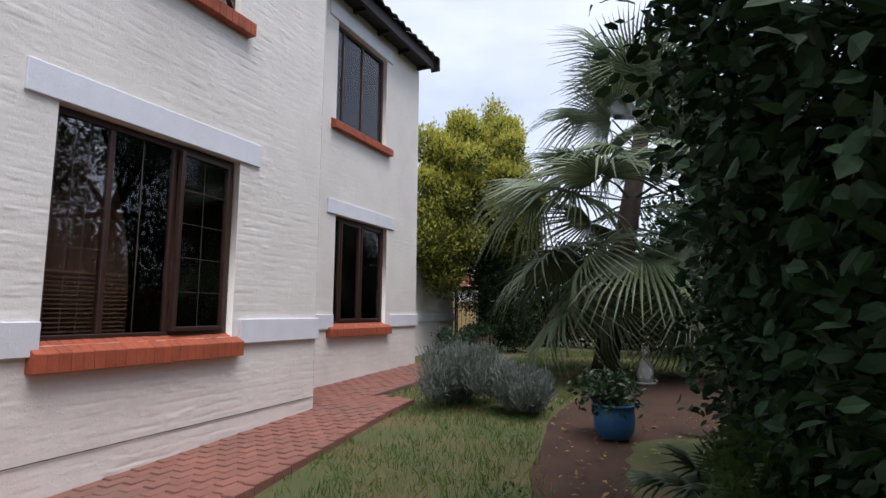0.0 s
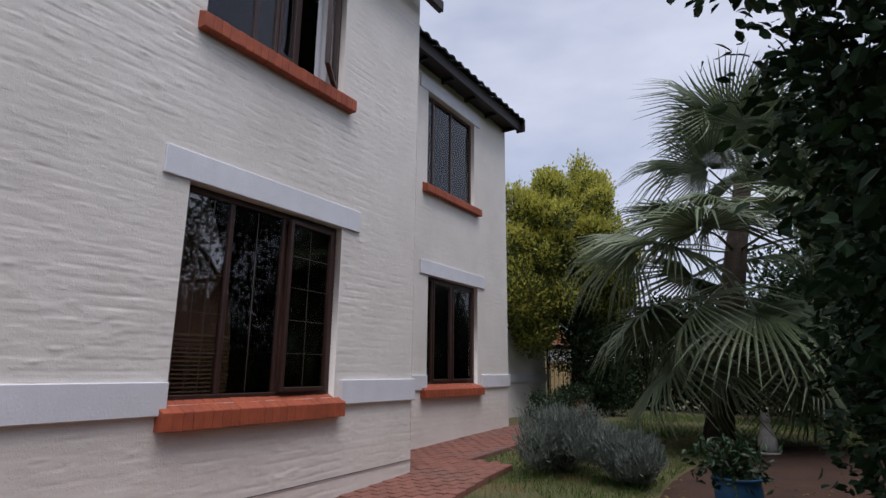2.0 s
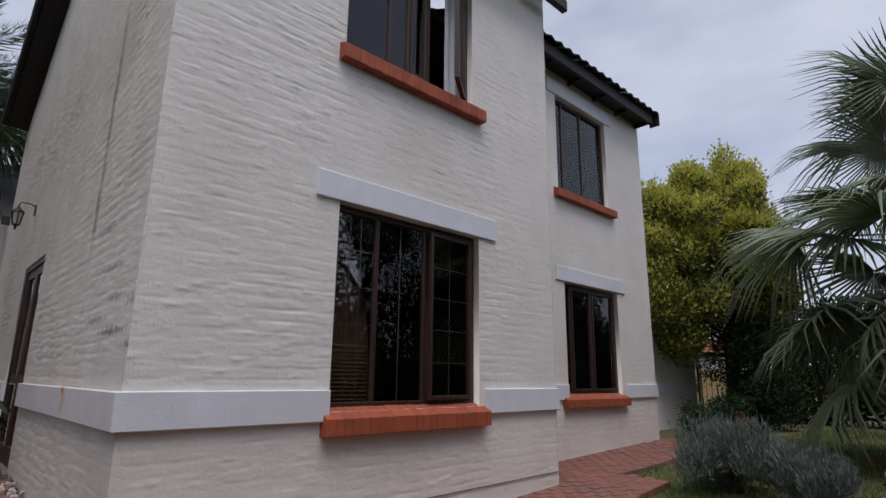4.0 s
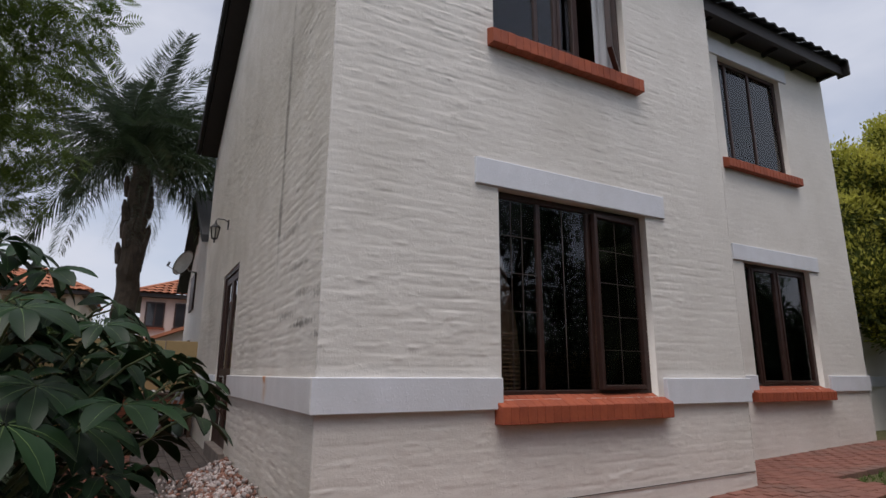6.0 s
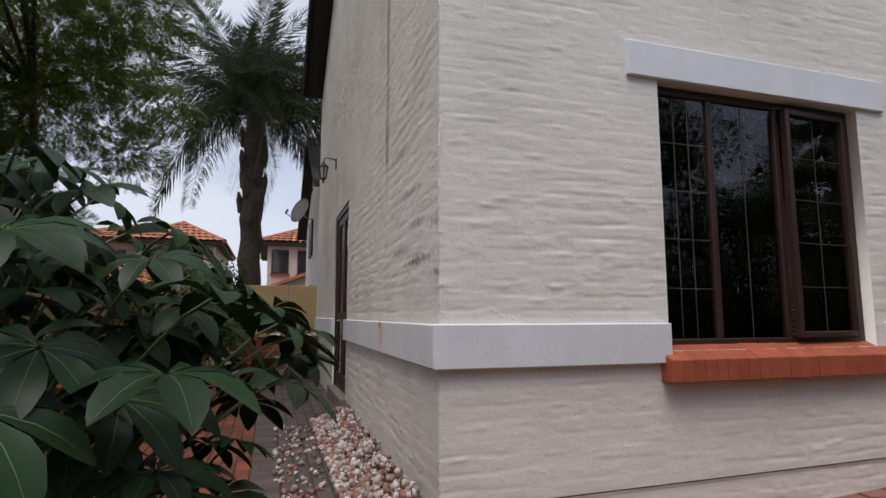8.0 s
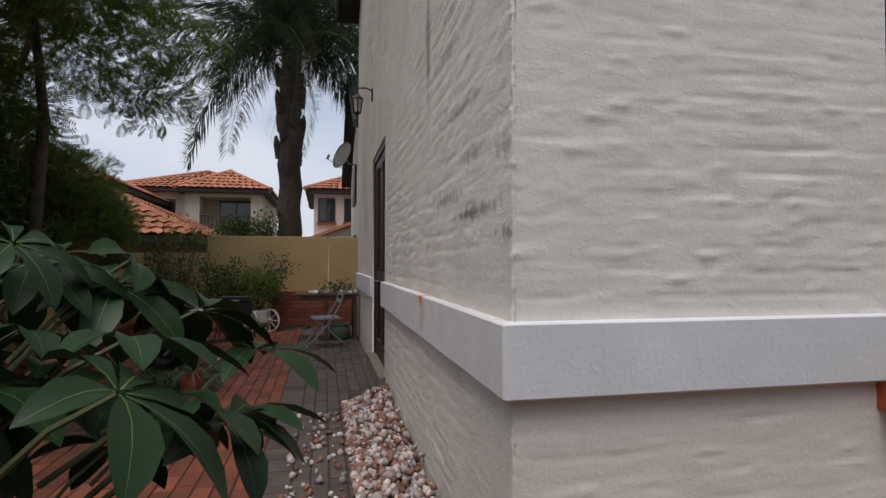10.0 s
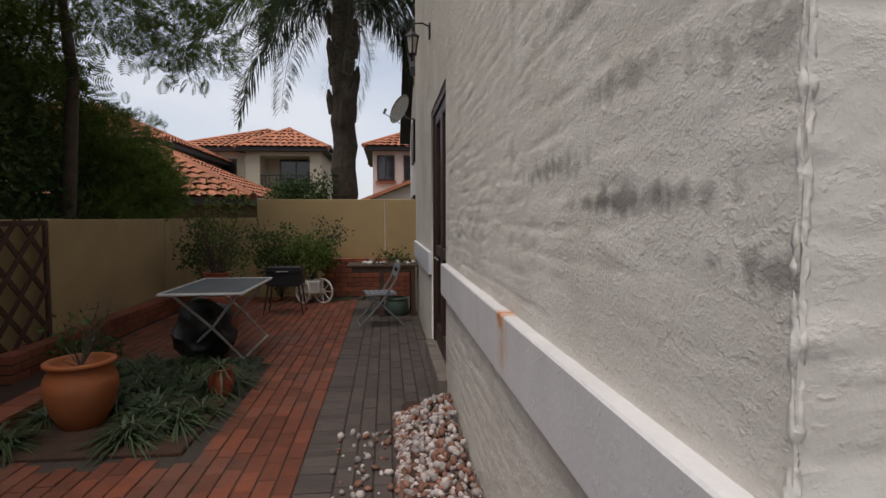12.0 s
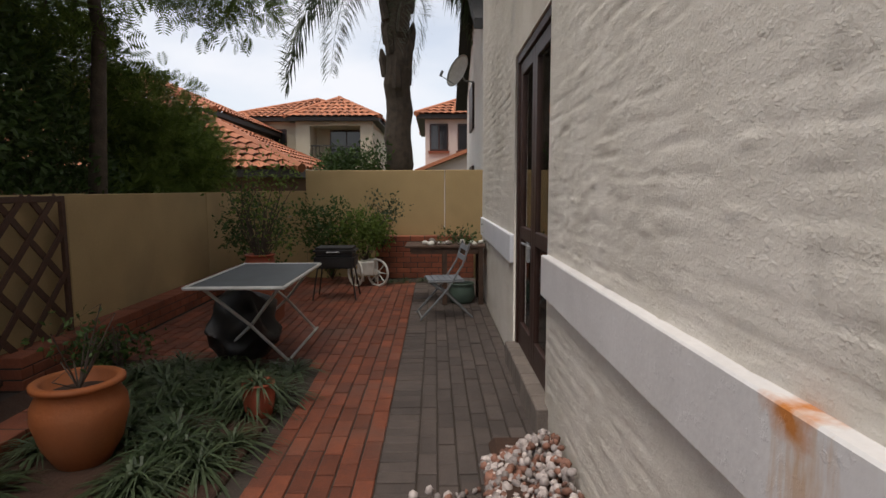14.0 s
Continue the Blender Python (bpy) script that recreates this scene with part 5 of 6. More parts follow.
def umbrella_leaf(n=6, L=0.24, W=0.075):
    """A palmate leaf: n leaflets round the end of a stalk, each folded along its rib."""
    v, f, rv, rf = [], [], [], []
    for i in range(n):
        a = radians(-128 + 256 * i / (n - 1))
        l = L * (1.0 - 0.28 * abs(a) / radians(128)) * rng.uniform(0.93, 1.07)
        ca, sa = math.cos(a), math.sin(a)
        k = len(v)
        prof = ((0.05, 0.06), (0.22, 0.40), (0.45, 0.85), (0.65, 1.0), (0.84, 0.72), (0.95, 0.3), (1.0, 0.02))
        for q, w in prof:
            z = 0.02 * math.sin(q * 3) - 0.16 * l * q * q - 0.02 * q
            for s, dz in ((-1, 0.012), (0, 0.0), (1, 0.012)):
                x, y = l * q, s * W * w * 0.62 * (l / L)
                v.append((x * ca - y * sa, x * sa + y * ca, z + dz * w))
        for r in range(len(prof) - 1):
            for s in range(2):
                c = k + r * 3 + s
                f.append((c, c + 1, c + 4, c + 3))
        k = len(rv)
        for q, w in prof[:-1]:
            z = 0.02 * math.sin(q * 3) - 0.16 * l * q * q - 0.02 * q + 0.0015
            for s in (-1, 1):
                x, y = l * q, s * 0.0015 * (1.15 - q)
                rv.append((x * ca - y * sa, x * sa + y * ca, z))
        for r in range(len(prof) - 2):
            rf.append((k + 2 * r, k + 2 * r + 1, k + 2 * r + 3, k + 2 * r + 2))
    return v, f, rv, rf


def umbrella_plant():
    t = empty("umbrella_plant", Matrix.Identity(4), "bushy plant with large dark palmate leaves beside the house corner", "shrub")
    base = Vector((-3.35, -0.50, -0.05))
    kinds = []
    for n in (6, 7, 5, 7):
        v, f, rv, rf = umbrella_leaf(n)
        me, rb = bpy.data.meshes.new("leaf"), bpy.data.meshes.new("rib")
        me.from_pydata(v, [], f)
        rb.from_pydata(rv, [], rf)
        me.shade_smooth()
        me.materials.append(L_BROAD)
        rb.materials.append(L_RIB)
        kinds.append((me, rb))
    stems = None
    spots = [(-3.24, 0.46, 1.06, 0.85), (-3.40, 0.50, 1.0, 0.8), (-3.55, 0.54, 0.93, 0.8), (-3.45, 0.40, 1.10, 0.85), (-3.79, 0.27, 1.175, 0.9), (-3.845, 0.28, 1.23, 0.9), (-3.83, 0.56, 1.02, 0.95), (-3.80, 0.44, 1.12, 0.9), (-3.70, 0.50, 0.90, 1.0), (-2.60, 0.22, 0.96, 1.0), (-2.78, 0.29, 1.13, 0.95), (-2.45, -0.06, 0.92, 1.05), (-3.50, -0.17, 1.52, 0.9), (-3.95, 0.25, 1.15, 0.8), (-4.05, 0.05, 1.25, 0.8), (-3.70, 0.15, 1.22, 0.8), (-4.00, 0.35, 0.85, 0.8), (-3.60, 0.35, 0.75, 0.85), (-4.10, 0.15, 0.95, 0.8), (-3.85, 0.10, 1.0, 0.8), (-3.72, 0.30, 0.98, 0.8),
             (-3.30, -0.30, 1.55, 0.8), (-3.60, -0.45, 1.50, 0.8), (-3.10, -0.10, 1.45, 0.8), (-3.80, -0.15, 1.42, 0.8)]
    tries = 0
    while len(spots) < 225 and tries < 6000:
        tries += 1
        d = rng.normal(size=3)
        d /= np.linalg.norm(d)
        k = rng.uniform(0.45, 1.0)
        x, y, z = -3.28 + d[0] * 0.98 * k, -0.42 + d[1] * 0.92 * k, 0.88 + d[2] * 0.78 * k
        if z < 0.14 or (y > 0.30 and z > 1.12) or (x > -2.45 and y > 0.0):
            continue
        spots.append((x, y, z, rng.uniform(0.62, 0.95)))
    for i, (x, y, z, s) in enumerate(spots):
        p = Vector((x, y, z))
        out = Vector((x - base.x, y - base.y, 0.25))
        out = out.normalized() if out.length > 0.05 else Vector((1, 0, 0))
        yaw = math.degrees(math.atan2(out.y, out.x)) + rng.uniform(-35, 35)
        me, rb = kinds[i % 4]
        ob = new("leaf", me)
        ob.parent = t
        ob.matrix_basis = Matrix.Translation(p) @ pose(0, 0, 0, rng.uniform(-22, 22), rng.uniform(2, 40), yaw) @ Matrix.Scale(s, 4)
        r = new("rib", rb)
        r.parent = ob
        r.matrix_basis = Matrix.Identity(4)
        joint = p - out * 0.25 * s - Vector((0, 0, rng.uniform(0.05, 0.16)))
        stems = tube([joint, p.lerp(joint, 0.4) + Vector((0, 0, 0.02)), p], [0.006, 0.005, 0.004], 5, stems, caps=False)
        if i % 3 == 0:
            mid = base.lerp(joint, 0.55) + Vector((0, 0, 0.08))
            stems = tube([base + Vector((rng.uniform(-0.12, 0.12), rng.uniform(-0.12, 0.12), 0)), mid, joint], [0.016, 0.012, 0.006], 6, stems, caps=False)
    part("stem", stems, mat("green_stem", (0.10, 0.12, 0.05), (0.07, 0.075, 0.035), 10, 0.6, 0.2, 60), t)


umbrella_plant()

# ---- furniture of the yard ----
M_TABLETOP = mat("table_top", (0.06, 0.07, 0.075), (0.04, 0.047, 0.05), 6, 0.55, 0.05, 60, spec=0.25)
M_TUBE = mat("pale_tube", (0.50, 0.50, 0.48), (0.36, 0.35, 0.33), 14, 0.5, 0.15, 80)
M_CHAIR = mat("dull_grey_tube", (0.20, 0.21, 0.22), (0.13, 0.135, 0.14), 14, 0.5, 0.15, 80)
M_SLATS = mat("chair_slat", (0.20, 0.22, 0.25), (0.13, 0.14, 0.16), 12, 0.6, 0.2, 80)


def folding_table():
    t = empty("folding_table", pose(-9.14, -0.78, YZ), "folding garden table with a dark top and pale tubular legs", "table")
    h = 0.785
    part("tabletop", box(-0.60, -0.33, h - 0.012, 0.62, 0.33, h, 0.004), M_TABLETOP, t)
    bm = None
    for a, b in (((-0.62, -0.35), (0.64, -0.35)), ((0.64, -0.35), (0.64, 0.35)), ((0.64, 0.35), (-0.62, 0.35)), ((-0.62, 0.35), (-0.62, -0.35))):
        bm = tube([(*a, h - 0.008), (*b, h - 0.008)], 0.014, 8, bm)
    part("rim", bm, M_TUBE, t)
    for x in (0.50, -0.58):
        part("leg", tube([(x, -0.28, h - 0.03), (x - 0.33, -0.05, h * 0.5), (x - 0.62, 0.16, 0.014)], 0.013, 8), M_TUBE, t)
        part("leg", tube([(x, 0.28, h - 0.03), (x - 0.35, -0.05, h * 0.5), (x - 0.68, -0.48, 0.014)], 0.013, 8), M_TUBE, t)
    part("foot_bar", tube([(-0.08, 0.165, 0.014), (-1.26, 0.17, 0.014)], 0.013, 8), M_TUBE, t)
    part("foot_bar", tube([(-0.14, -0.475, 0.014), (-1.30, -0.47, 0.014)], 0.013, 8), M_TUBE, t)


folding_table()
covered = empty("covered_box", pose(-9.45, -1.05, YZ), "black plastic-covered bundle stored under the garden table", "bundle")
bm = bmesh.new()
bmesh.ops.create_icosphere(bm, subdivisions=4, radius=1.0)
for v in bm.verts:
    v.co = Vector((v.co.x * 0.36, v.co.y * 0.28, max(0.0, 0.26 + v.co.z * 0.34)))
for v in bm.verts:
    v.co += Vector((noise.noise(v.co * 5), noise.noise(v.co * 5 + Vector((3, 0, 0))), noise.noise(v.co * 5 + Vector((0, 7, 0))))) * 0.11 * min(1, v.co.z * 6)
part("cover", bm, M_BLACK, covered, smooth=True)


def folding_chair():
    t = empty("folding_chair", pose(-10.95, 0.74, YZ, 0, 0, -82), "folding garden chair with grey slatted seat", "chair")
    for k in range(6):
        part("seat_slat", box(-0.20 + k * 0.068, -0.19, 0.44, -0.14 + k * 0.068, 0.19, 0.455, 0.003), M_SLATS, t)
    for y in (-0.20, 0.20):
        part("leg", tube([(0.30, y, 0.012), (0.0, y, 0.34), (-0.18, y, 0.62), (-0.26, y, 0.86)], 0.012, 8), M_CHAIR, t)
        part("leg", tube([(-0.30, y * 0.9, 0.012), (0.0, y * 0.9, 0.30), (0.20, y * 0.9, 0.44)], 0.012, 8), M_CHAIR, t)
        part("seat_rail", tube([(-0.20, y, 0.435), (0.21, y, 0.435)], 0.010, 6), M_CHAIR, t)
    for k in range(2):
        bm = box(-0.012, -0.20, 0.0, 0.006, 0.20, 0.06, 0.003)
        ob = part("backrest_slat", bm, M_SLATS, t)
        ob.matrix_basis = pose(-0.20 - 0.035 * k, 0, 0.66 + 0.11 * k, 0, -16, 0)
    part("stretcher", tube([(0.28, -0.2, 0.03), (0.28, 0.2, 0.03)], 0.010, 6), M_CHAIR, t)


folding_chair()


def grill():
    t = empty("charcoal_grill", pose(-12.1, -0.70, YZ), "black portable charcoal grill on thin legs", "grill")
    part("fire_box", box(-0.20, -0.27, 0.42, 0.20, 0.27, 0.60, 0.03, segments=2), M_BLACK, t)
    part("lid", box(-0.21, -0.28, 0.605, 0.21, 0.28, 0.70, 0.035, segments=2), M_BLACK, t)
    for x in (-0.16, 0.16):
        for y in (-0.22, 0.22):
            part("leg", tube([(x, y, 0.44), (x * 1.3, y * 1.3, 0.0)], 0.010, 6), M_BLACK, t)
    part("handle", tube([(0.22, -0.08, 0.64), (0.26, -0.08, 0.65), (0.26, 0.08, 0.65), (0.22, 0.08, 0.64)], 0.008, 6), M_GREY, t)


grill()


def potting_bench():
    t = empty("potting_bench", pose(-11.85, 0.78, YZ), "old dark wooden work table with plants and stones on it", "table")
    wood = mat("bench_wood", (0.10, 0.055, 0.035), (0.055, 0.032, 0.022), 9, 0.8, 0.5, 60)
    for k in range(4):
        part("board", box(-0.30 + k * 0.15, -0.52, 0.728, -0.155 + k * 0.15, 0.50, 0.756, 0.004), wood, t)
    for x in (-0.25, 0.25):
        for y in (-0.02, 0.44):
            part("leg", box(x - 0.03, y - 0.03, 0, x + 0.03, y + 0.03, 0.728, 0.004), wood, t)
    part("apron", box(-0.27, -0.45, 0.65, 0.27, 0.47, 0.728, 0.004), wood, t)


potting_bench()
for i in range(22):
    x, y = -11.85 + rng.uniform(-0.25, 0.25), 0.78 + rng.uniform(-0.30, 0.46)
    r = rng.uniform(0.02, 0.048)
    bm = bmesh.new()
    bmesh.ops.create_icosphere(bm, subdivisions=2, radius=r)
    for v in bm.verts:
        v.co *= 1 + 0.35 * noise.noise(v.co * 22 + Vector((i, 0, 0)))
        v.co.z *= 0.7
    ob = part("stone", bm, M_WHITE if i % 3 else M_CONC, smooth=True)
    ob.matrix_world = pose(x, y, YZ + 0.756 + r * 0.62, 0, 0, i * 40)
    tagged(ob, "rough pale stone lying on the work table" if i % 3 else "rough grey stone lying on the work table", "stone", "stones on the work table")
foliage_thing("trailing_plant", (-11.8, 0.95, 0.72), "small green succulent lying on the work table", "plant", clumps((-11.85, 0.92, YZ + 0.83), (0.14, 0.22, 0.05), 8, 0.06), 320, 0.05, L_SHRUB, r0=0.006)
pot("plastic_tub", (-11.75, 0.98, YZ), 0.17, 0.26, mat("green_plastic", (0.10, 0.15, 0.12), (0.07, 0.11, 0.09), 8, 0.5, 0.1, 40), "grey-green plastic tub under the work table", 1.0, 0.85, 0.015)


def cart_planter():
    t = empty("cart_planter", pose(-13.15, -0.41, YZ), "white painted cart-shaped planter with two spoked wheels", "planter")
    part("body", box(-0.28, -0.13, 0.16, 0.20, 0.13, 0.38, 0.02), M_WHITE, t)
    for y in (-0.1, 0.1):
        part("leg", box(-0.26, y - 0.015, 0.0, -0.23, y + 0.015, 0.17), M_WHITE, t)
    part("axle", tube([(0.12, -0.20, 0.2), (0.12, 0.20, 0.2)], 0.012, 6), M_WHITE, t)
    r = 0.20
    ring = [(r * math.cos(2 * math.pi * k / 24), 0, r + r * math.sin(2 * math.pi * k / 24)) for k in range(25)]
    for y in (-0.17, 0.17):
        w = part("wheel", tube(ring, 0.018, 8), M_WHITE, t)
        w.matrix_basis = pose(0.12, y, 0, 0, 0, 55 if y > 0 else 40)
        part("hub", tube([(0, -0.03, r), (0, 0.03, r)], 0.035, 10), M_WHITE, w)
        for k in range(8):
            a = 2 * math.pi * k / 8
            part("spoke", tube([(0.03 * math.cos(a), 0, r + 0.03 * math.sin(a)), ((r - 0.01) * math.cos(a), 0, r + (r - 0.01) * math.sin(a))], 0.009, 6), M_WHITE, w)


cart_planter()
foliage_thing("potted_plant", (-13.2, -0.45, 0.3), "leafy plants growing out of the cart planter", "plant", clumps((-13.25, -0.45, 0.75), (0.35, 0.38, 0.35), 26, 0.13), 2300, 0.065, L_LIME, r0=0.015)
foliage_thing("tall_plant", (-13.4, -1.0, 0.0), "tall thin-leaved plant against the garden wall", "plant", clumps((-13.4, -1.05, 0.75), (0.35, 0.45, 0.55), 30, 0.13), 1900, 0.07, L_SHRUB, r0=0.02)
foliage_thing("tall_plant", (-13.5, -0.2, 0.5), "dry thin flower stalks against the garden wall", "plant", clumps((-13.5, -0.25, 1.05), (0.25, 0.4, 0.35), 14, 0.10), 500, 0.06, L_SPIDER, r0=0.015)

pot("plant_pot", (-10.75, -1.30, YZ + 0.46), 0.16, 0.30, M_TERRA2, "red terracotta plant pot standing on a plinth", 1.0, 0.72, 0.014)
plinth = empty("plinth", pose(-10.75, -1.30, YZ), "dark brick plinth under the terracotta pot", "plinth")
part("block", box(-0.2, -0.2, 0, 0.2, 0.2, 0.46, 0.01), M_LEDGE, plinth)
foliage_thing("potted_shrub", (-10.75, -1.30, 0.6), "open twiggy shrub growing in the terracotta pot", "plant", clumps((-10.75, -1.22, 1.30), (0.40, 0.50, 0.66), 40, 0.09), 620, 0.05, L_LIME, r0=0.02, branch=26)
foliage_thing("potted_shrub", (-12.2, -1.6, 0.0), "tall dark leafy shrub against the garden wall", "plant", clumps((-12.3, -1.75, 0.85), (0.45, 0.5, 0.7), 30, 0.14), 1800, 0.065, L_SHRUB, r0=0.02)
for i, (x, y) in enumerate(((-13.3, 0.15), (-13.35, 0.45), (-13.2, -0.05))):
    spider((x, y, YZ + 0.01), 0.6, "small green tuft of strap leaves beside the brick wall", i)

# ---- pebbles along the side wall ----


def pebbles(name, n, material, label, seed):
    r2 = np.random.default_rng(seed)
    bm = bmesh.new()
    bmesh.ops.create_icosphere(bm, subdivisions=1, radius=1.0)
    tv = [tuple(v.co) for v in bm.verts]
    tf = [tuple(v.index for v in f.verts) for f in bm.faces]
    bm.free()
    verts, faces = [], []
    for _ in range(n):
        u = r2.random()
        x = -7.66 + u * 3.4
        dense = r2.random() < 0.93 or x < -7.2
        reach = 0.38 * min(1.0, (x + 7.72) / 0.35 + 0.25)
        k = r2.random()
        y = SY - 0.03 - k * reach if dense else SY - 0.45 - r2.random() * 0.35
        s = r2.uniform(0.011, 0.031) if dense else r2.uniform(0.010, 0.028)
        z = YZ + s * 0.5 + (0.16 * (1 - k) * r2.random() * min(1, reach / 0.3) if dense else 0)
        q = Euler(r2.uniform(0, 6.28, 3)).to_matrix()
        sc = Vector((s * r2.uniform(0.9, 1.4), s * r2.uniform(0.75, 1.1), s * r2.uniform(0.55, 0.85)))
        k0 = len(verts)
        for v in tv:
            p = q @ Vector((v[0] * sc.x, v[1] * sc.y, v[2] * sc.z))
            verts.append((x + p.x, y + p.y, z + p.z))
        faces += [tuple(i + k0 for i in f) for f in tf]
    tagged(raw(name, verts, faces, material, smooth=True), label, "pebbles", kind="stuff")


pebbles("white_pebbles", 2100, mat("white_pebble", (0.50, 0.44, 0.42), (0.30, 0.25, 0.235), 30, 0.7, 0.2, 120, island=0.5), "loose white and pinkish pebbles heaped along the wall", 3)
pebbles("brown_pebbles", 1450, mat("brown_pebble", (0.26, 0.12, 0.08), (0.16, 0.08, 0.06), 30, 0.7, 0.2, 120, island=0.35), "loose red-brown pebbles heaped along the wall", 4)
structure(part("ground_pebble_bed", box(-7.7, SY - 0.36, YZ - 0.1, FX - 0.1, SY - 0.012, YZ + 0.05, 0.03), M_SOIL), "soil under the pebbles", "ground")

# ---- trees and houses beyond the yard ----
# the clumps with x above -7.5 are out of view, added to shade the yard
CAN = [(-7.2, -1.7, 5.9, 1.2, 1.0, 0.7), (-6.0, -2.0, 5.8, 1.2, 1.0, 0.7), (-10.0, -1.9, 5.6, 1.2, 1.1, 0.8), (-9.4, -1.2, 6.3, 0.9, 0.8, 0.6), (-8.8, -2.8, 6.0, 1.4, 1.3, 0.9), (-12.0, -3.2, 6.0, 1.6, 1.5, 1.0), (-11.0, -4.2, 5.0, 1.5, 1.4, 0.9), (-12.8, -2.3, 4.1, 0.9, 0.7, 0.5),
       (-9.6, -4.0, 5.0, 1.4, 1.2, 0.8), (-10.8, -2.4, 4.7, 0.9, 0.8, 0.5), (-13.2, -3.6, 4.8, 1.1, 1.0, 0.6), (-10.0, -5.0, 3.9, 1.3, 1.2, 0.8), (-12.2, -4.6, 3.9, 1.1, 1.0, 0.6), (-8.2, -3.9, 4.4, 1.1, 1.0, 0.6), (-12.9, -2.0, 5.2, 0.9, 0.8, 0.5), (-7.4, -2.7, 5.4, 1.4, 1.2, 0.8), (-6.2, -3.0, 5.2, 1.5, 1.3, 0.8), (-5.0, -3.3, 5.0, 1.4, 1.3, 0.8), (-7.0, -4.4, 4.8, 1.5, 1.3, 0.9), (-10.8, -3.5, 3.3, 0.8, 0.6, 0.5), (-11.8, -3.9, 3.0, 0.9, 0.7, 0.6), (-10.0, -3.7, 3.8, 0.9, 0.8, 0.6), (-12.6, -4.4, 3.2, 0.9, 0.7, 0.6)]
foliage_thing("feathery_tree", (-11.2, -3.4, 0.0), "tall tree with fine feathery dark leaves behind the garden wall, unseen clumps added to shade the yard", "tree", CAN, 13200, 0.25, L_FEATHER, FEATHER,
              trunk=[(-11.1, -3.3, -0.1), (-11.05, -3.2, 1.5), (-11.1, -3.1, 3.2), (-11.0, -3.2, 4.6)], r0=0.095, up=-0.25, flat=0.5, shell=0.2, branch=13)
HEDGE = [(x, -3.6 - 0.5 * rng.random(), 0.9 + 0.9 * rng.random(), 0.7, 0.6, 0.75) for x in np.linspace(-14.5, -7.5, 11)] + [(-10.2, -3.9, 2.6, 0.9, 0.7, 0.8), (-9.0, -4.2, 2.7, 1.0, 0.7, 0.8), (-8.0, -4.0, 2.4, 1.0, 0.7, 0.8), (-9.2, -3.6, 3.0, 0.8, 0.6, 0.7), (-8.2, -3.5, 2.9, 0.8, 0.6, 0.8), (-10.3, -4.2, 3.1, 0.9, 0.6, 0.7), (-11.4, -4.4, 2.5, 0.8, 0.6, 0.7), (-9.7, -3.6, 2.2, 0.8, 0.5, 0.8), (-10.5, -3.7, 2.15, 0.8, 0.5, 0.75), (-11.4, -3.9, 1.9, 0.8, 0.5, 0.7), (-9.0, -3.3, 2.0, 0.6, 0.4, 0.7)]
foliage_thing("hedge", (-10.5, -4.0, 0.0), "dense green hedge behind the garden wall", "hedge", HEDGE, 34000, 0.10, L_SHRUB, r0=0.05)
foliage_thing("shrub", (-13.0, -3.6, 0.0), "light green feathery shrub behind the garden wall", "shrub", clumps((-13.2, -3.6, 2.0), (1.5, 0.5, 0.95), 44, 0.38), 6500, 0.20, L_LIME, FEATHER, r0=0.04, up=0.3)
foliage_thing("shrub", (-15.4, -1.1, 0.0), "leafy green shrub behind the far garden wall", "shrub", clumps((-16.2, -1.0, 1.7), (0.5, 0.75, 0.62), 22, 0.32), 3600, 0.10, L_SHRUB, r0=0.04)


def queen_frond(L=2.6, n=70, droop=0.9):
    v, f = [], []
    def spine(q):
        return L * q * (1 - 0.12 * q), -droop * q ** 2.2 * L * 0.55 + 0.25 * L * math.sin(q * 1.6) * (1 - q)
    for i in range(n):
        q = 0.12 + 0.88 * i / n
        x, z = spine(q)
        l = 0.52 * (0.45 + 0.55 * math.sin(math.pi * min(1, q * 0.95 + 0.08))) * rng.uniform(0.85, 1.15)
        for s in (-1, 1):
            k = len(v)
            tilt = rng.uniform(-1.4, 1.3)
            dx = 0.18 + 0.2 * q
            v += [(x, 0, z), (x + dx * l + 0.014, s * l * 0.55, z + tilt * l * 0.4), (x + dx * l * 2, s * l * 0.86, z + tilt * l * 0.7 - 0.24 * l), (x + dx * l - 0.014, s * l * 0.55, z + tilt * l * 0.4 - 0.01)]
            f.append((k, k + 1, k + 2, k + 3))
    k = len(v)
    for i in range(9):
        x, z = spine(i / 8)
        w = 0.022 * (1.1 - i / 8)
        v += [(x, -w, z), (x, w, z), (x, 0, z + w)]
    for i in range(8):
        for s in range(3):
            f.append((k + i * 3 + s, k + i * 3 + (s + 1) % 3, k + i * 3 + 3 + (s + 1) % 3, k + i * 3 + 3 + s))
    return v, f


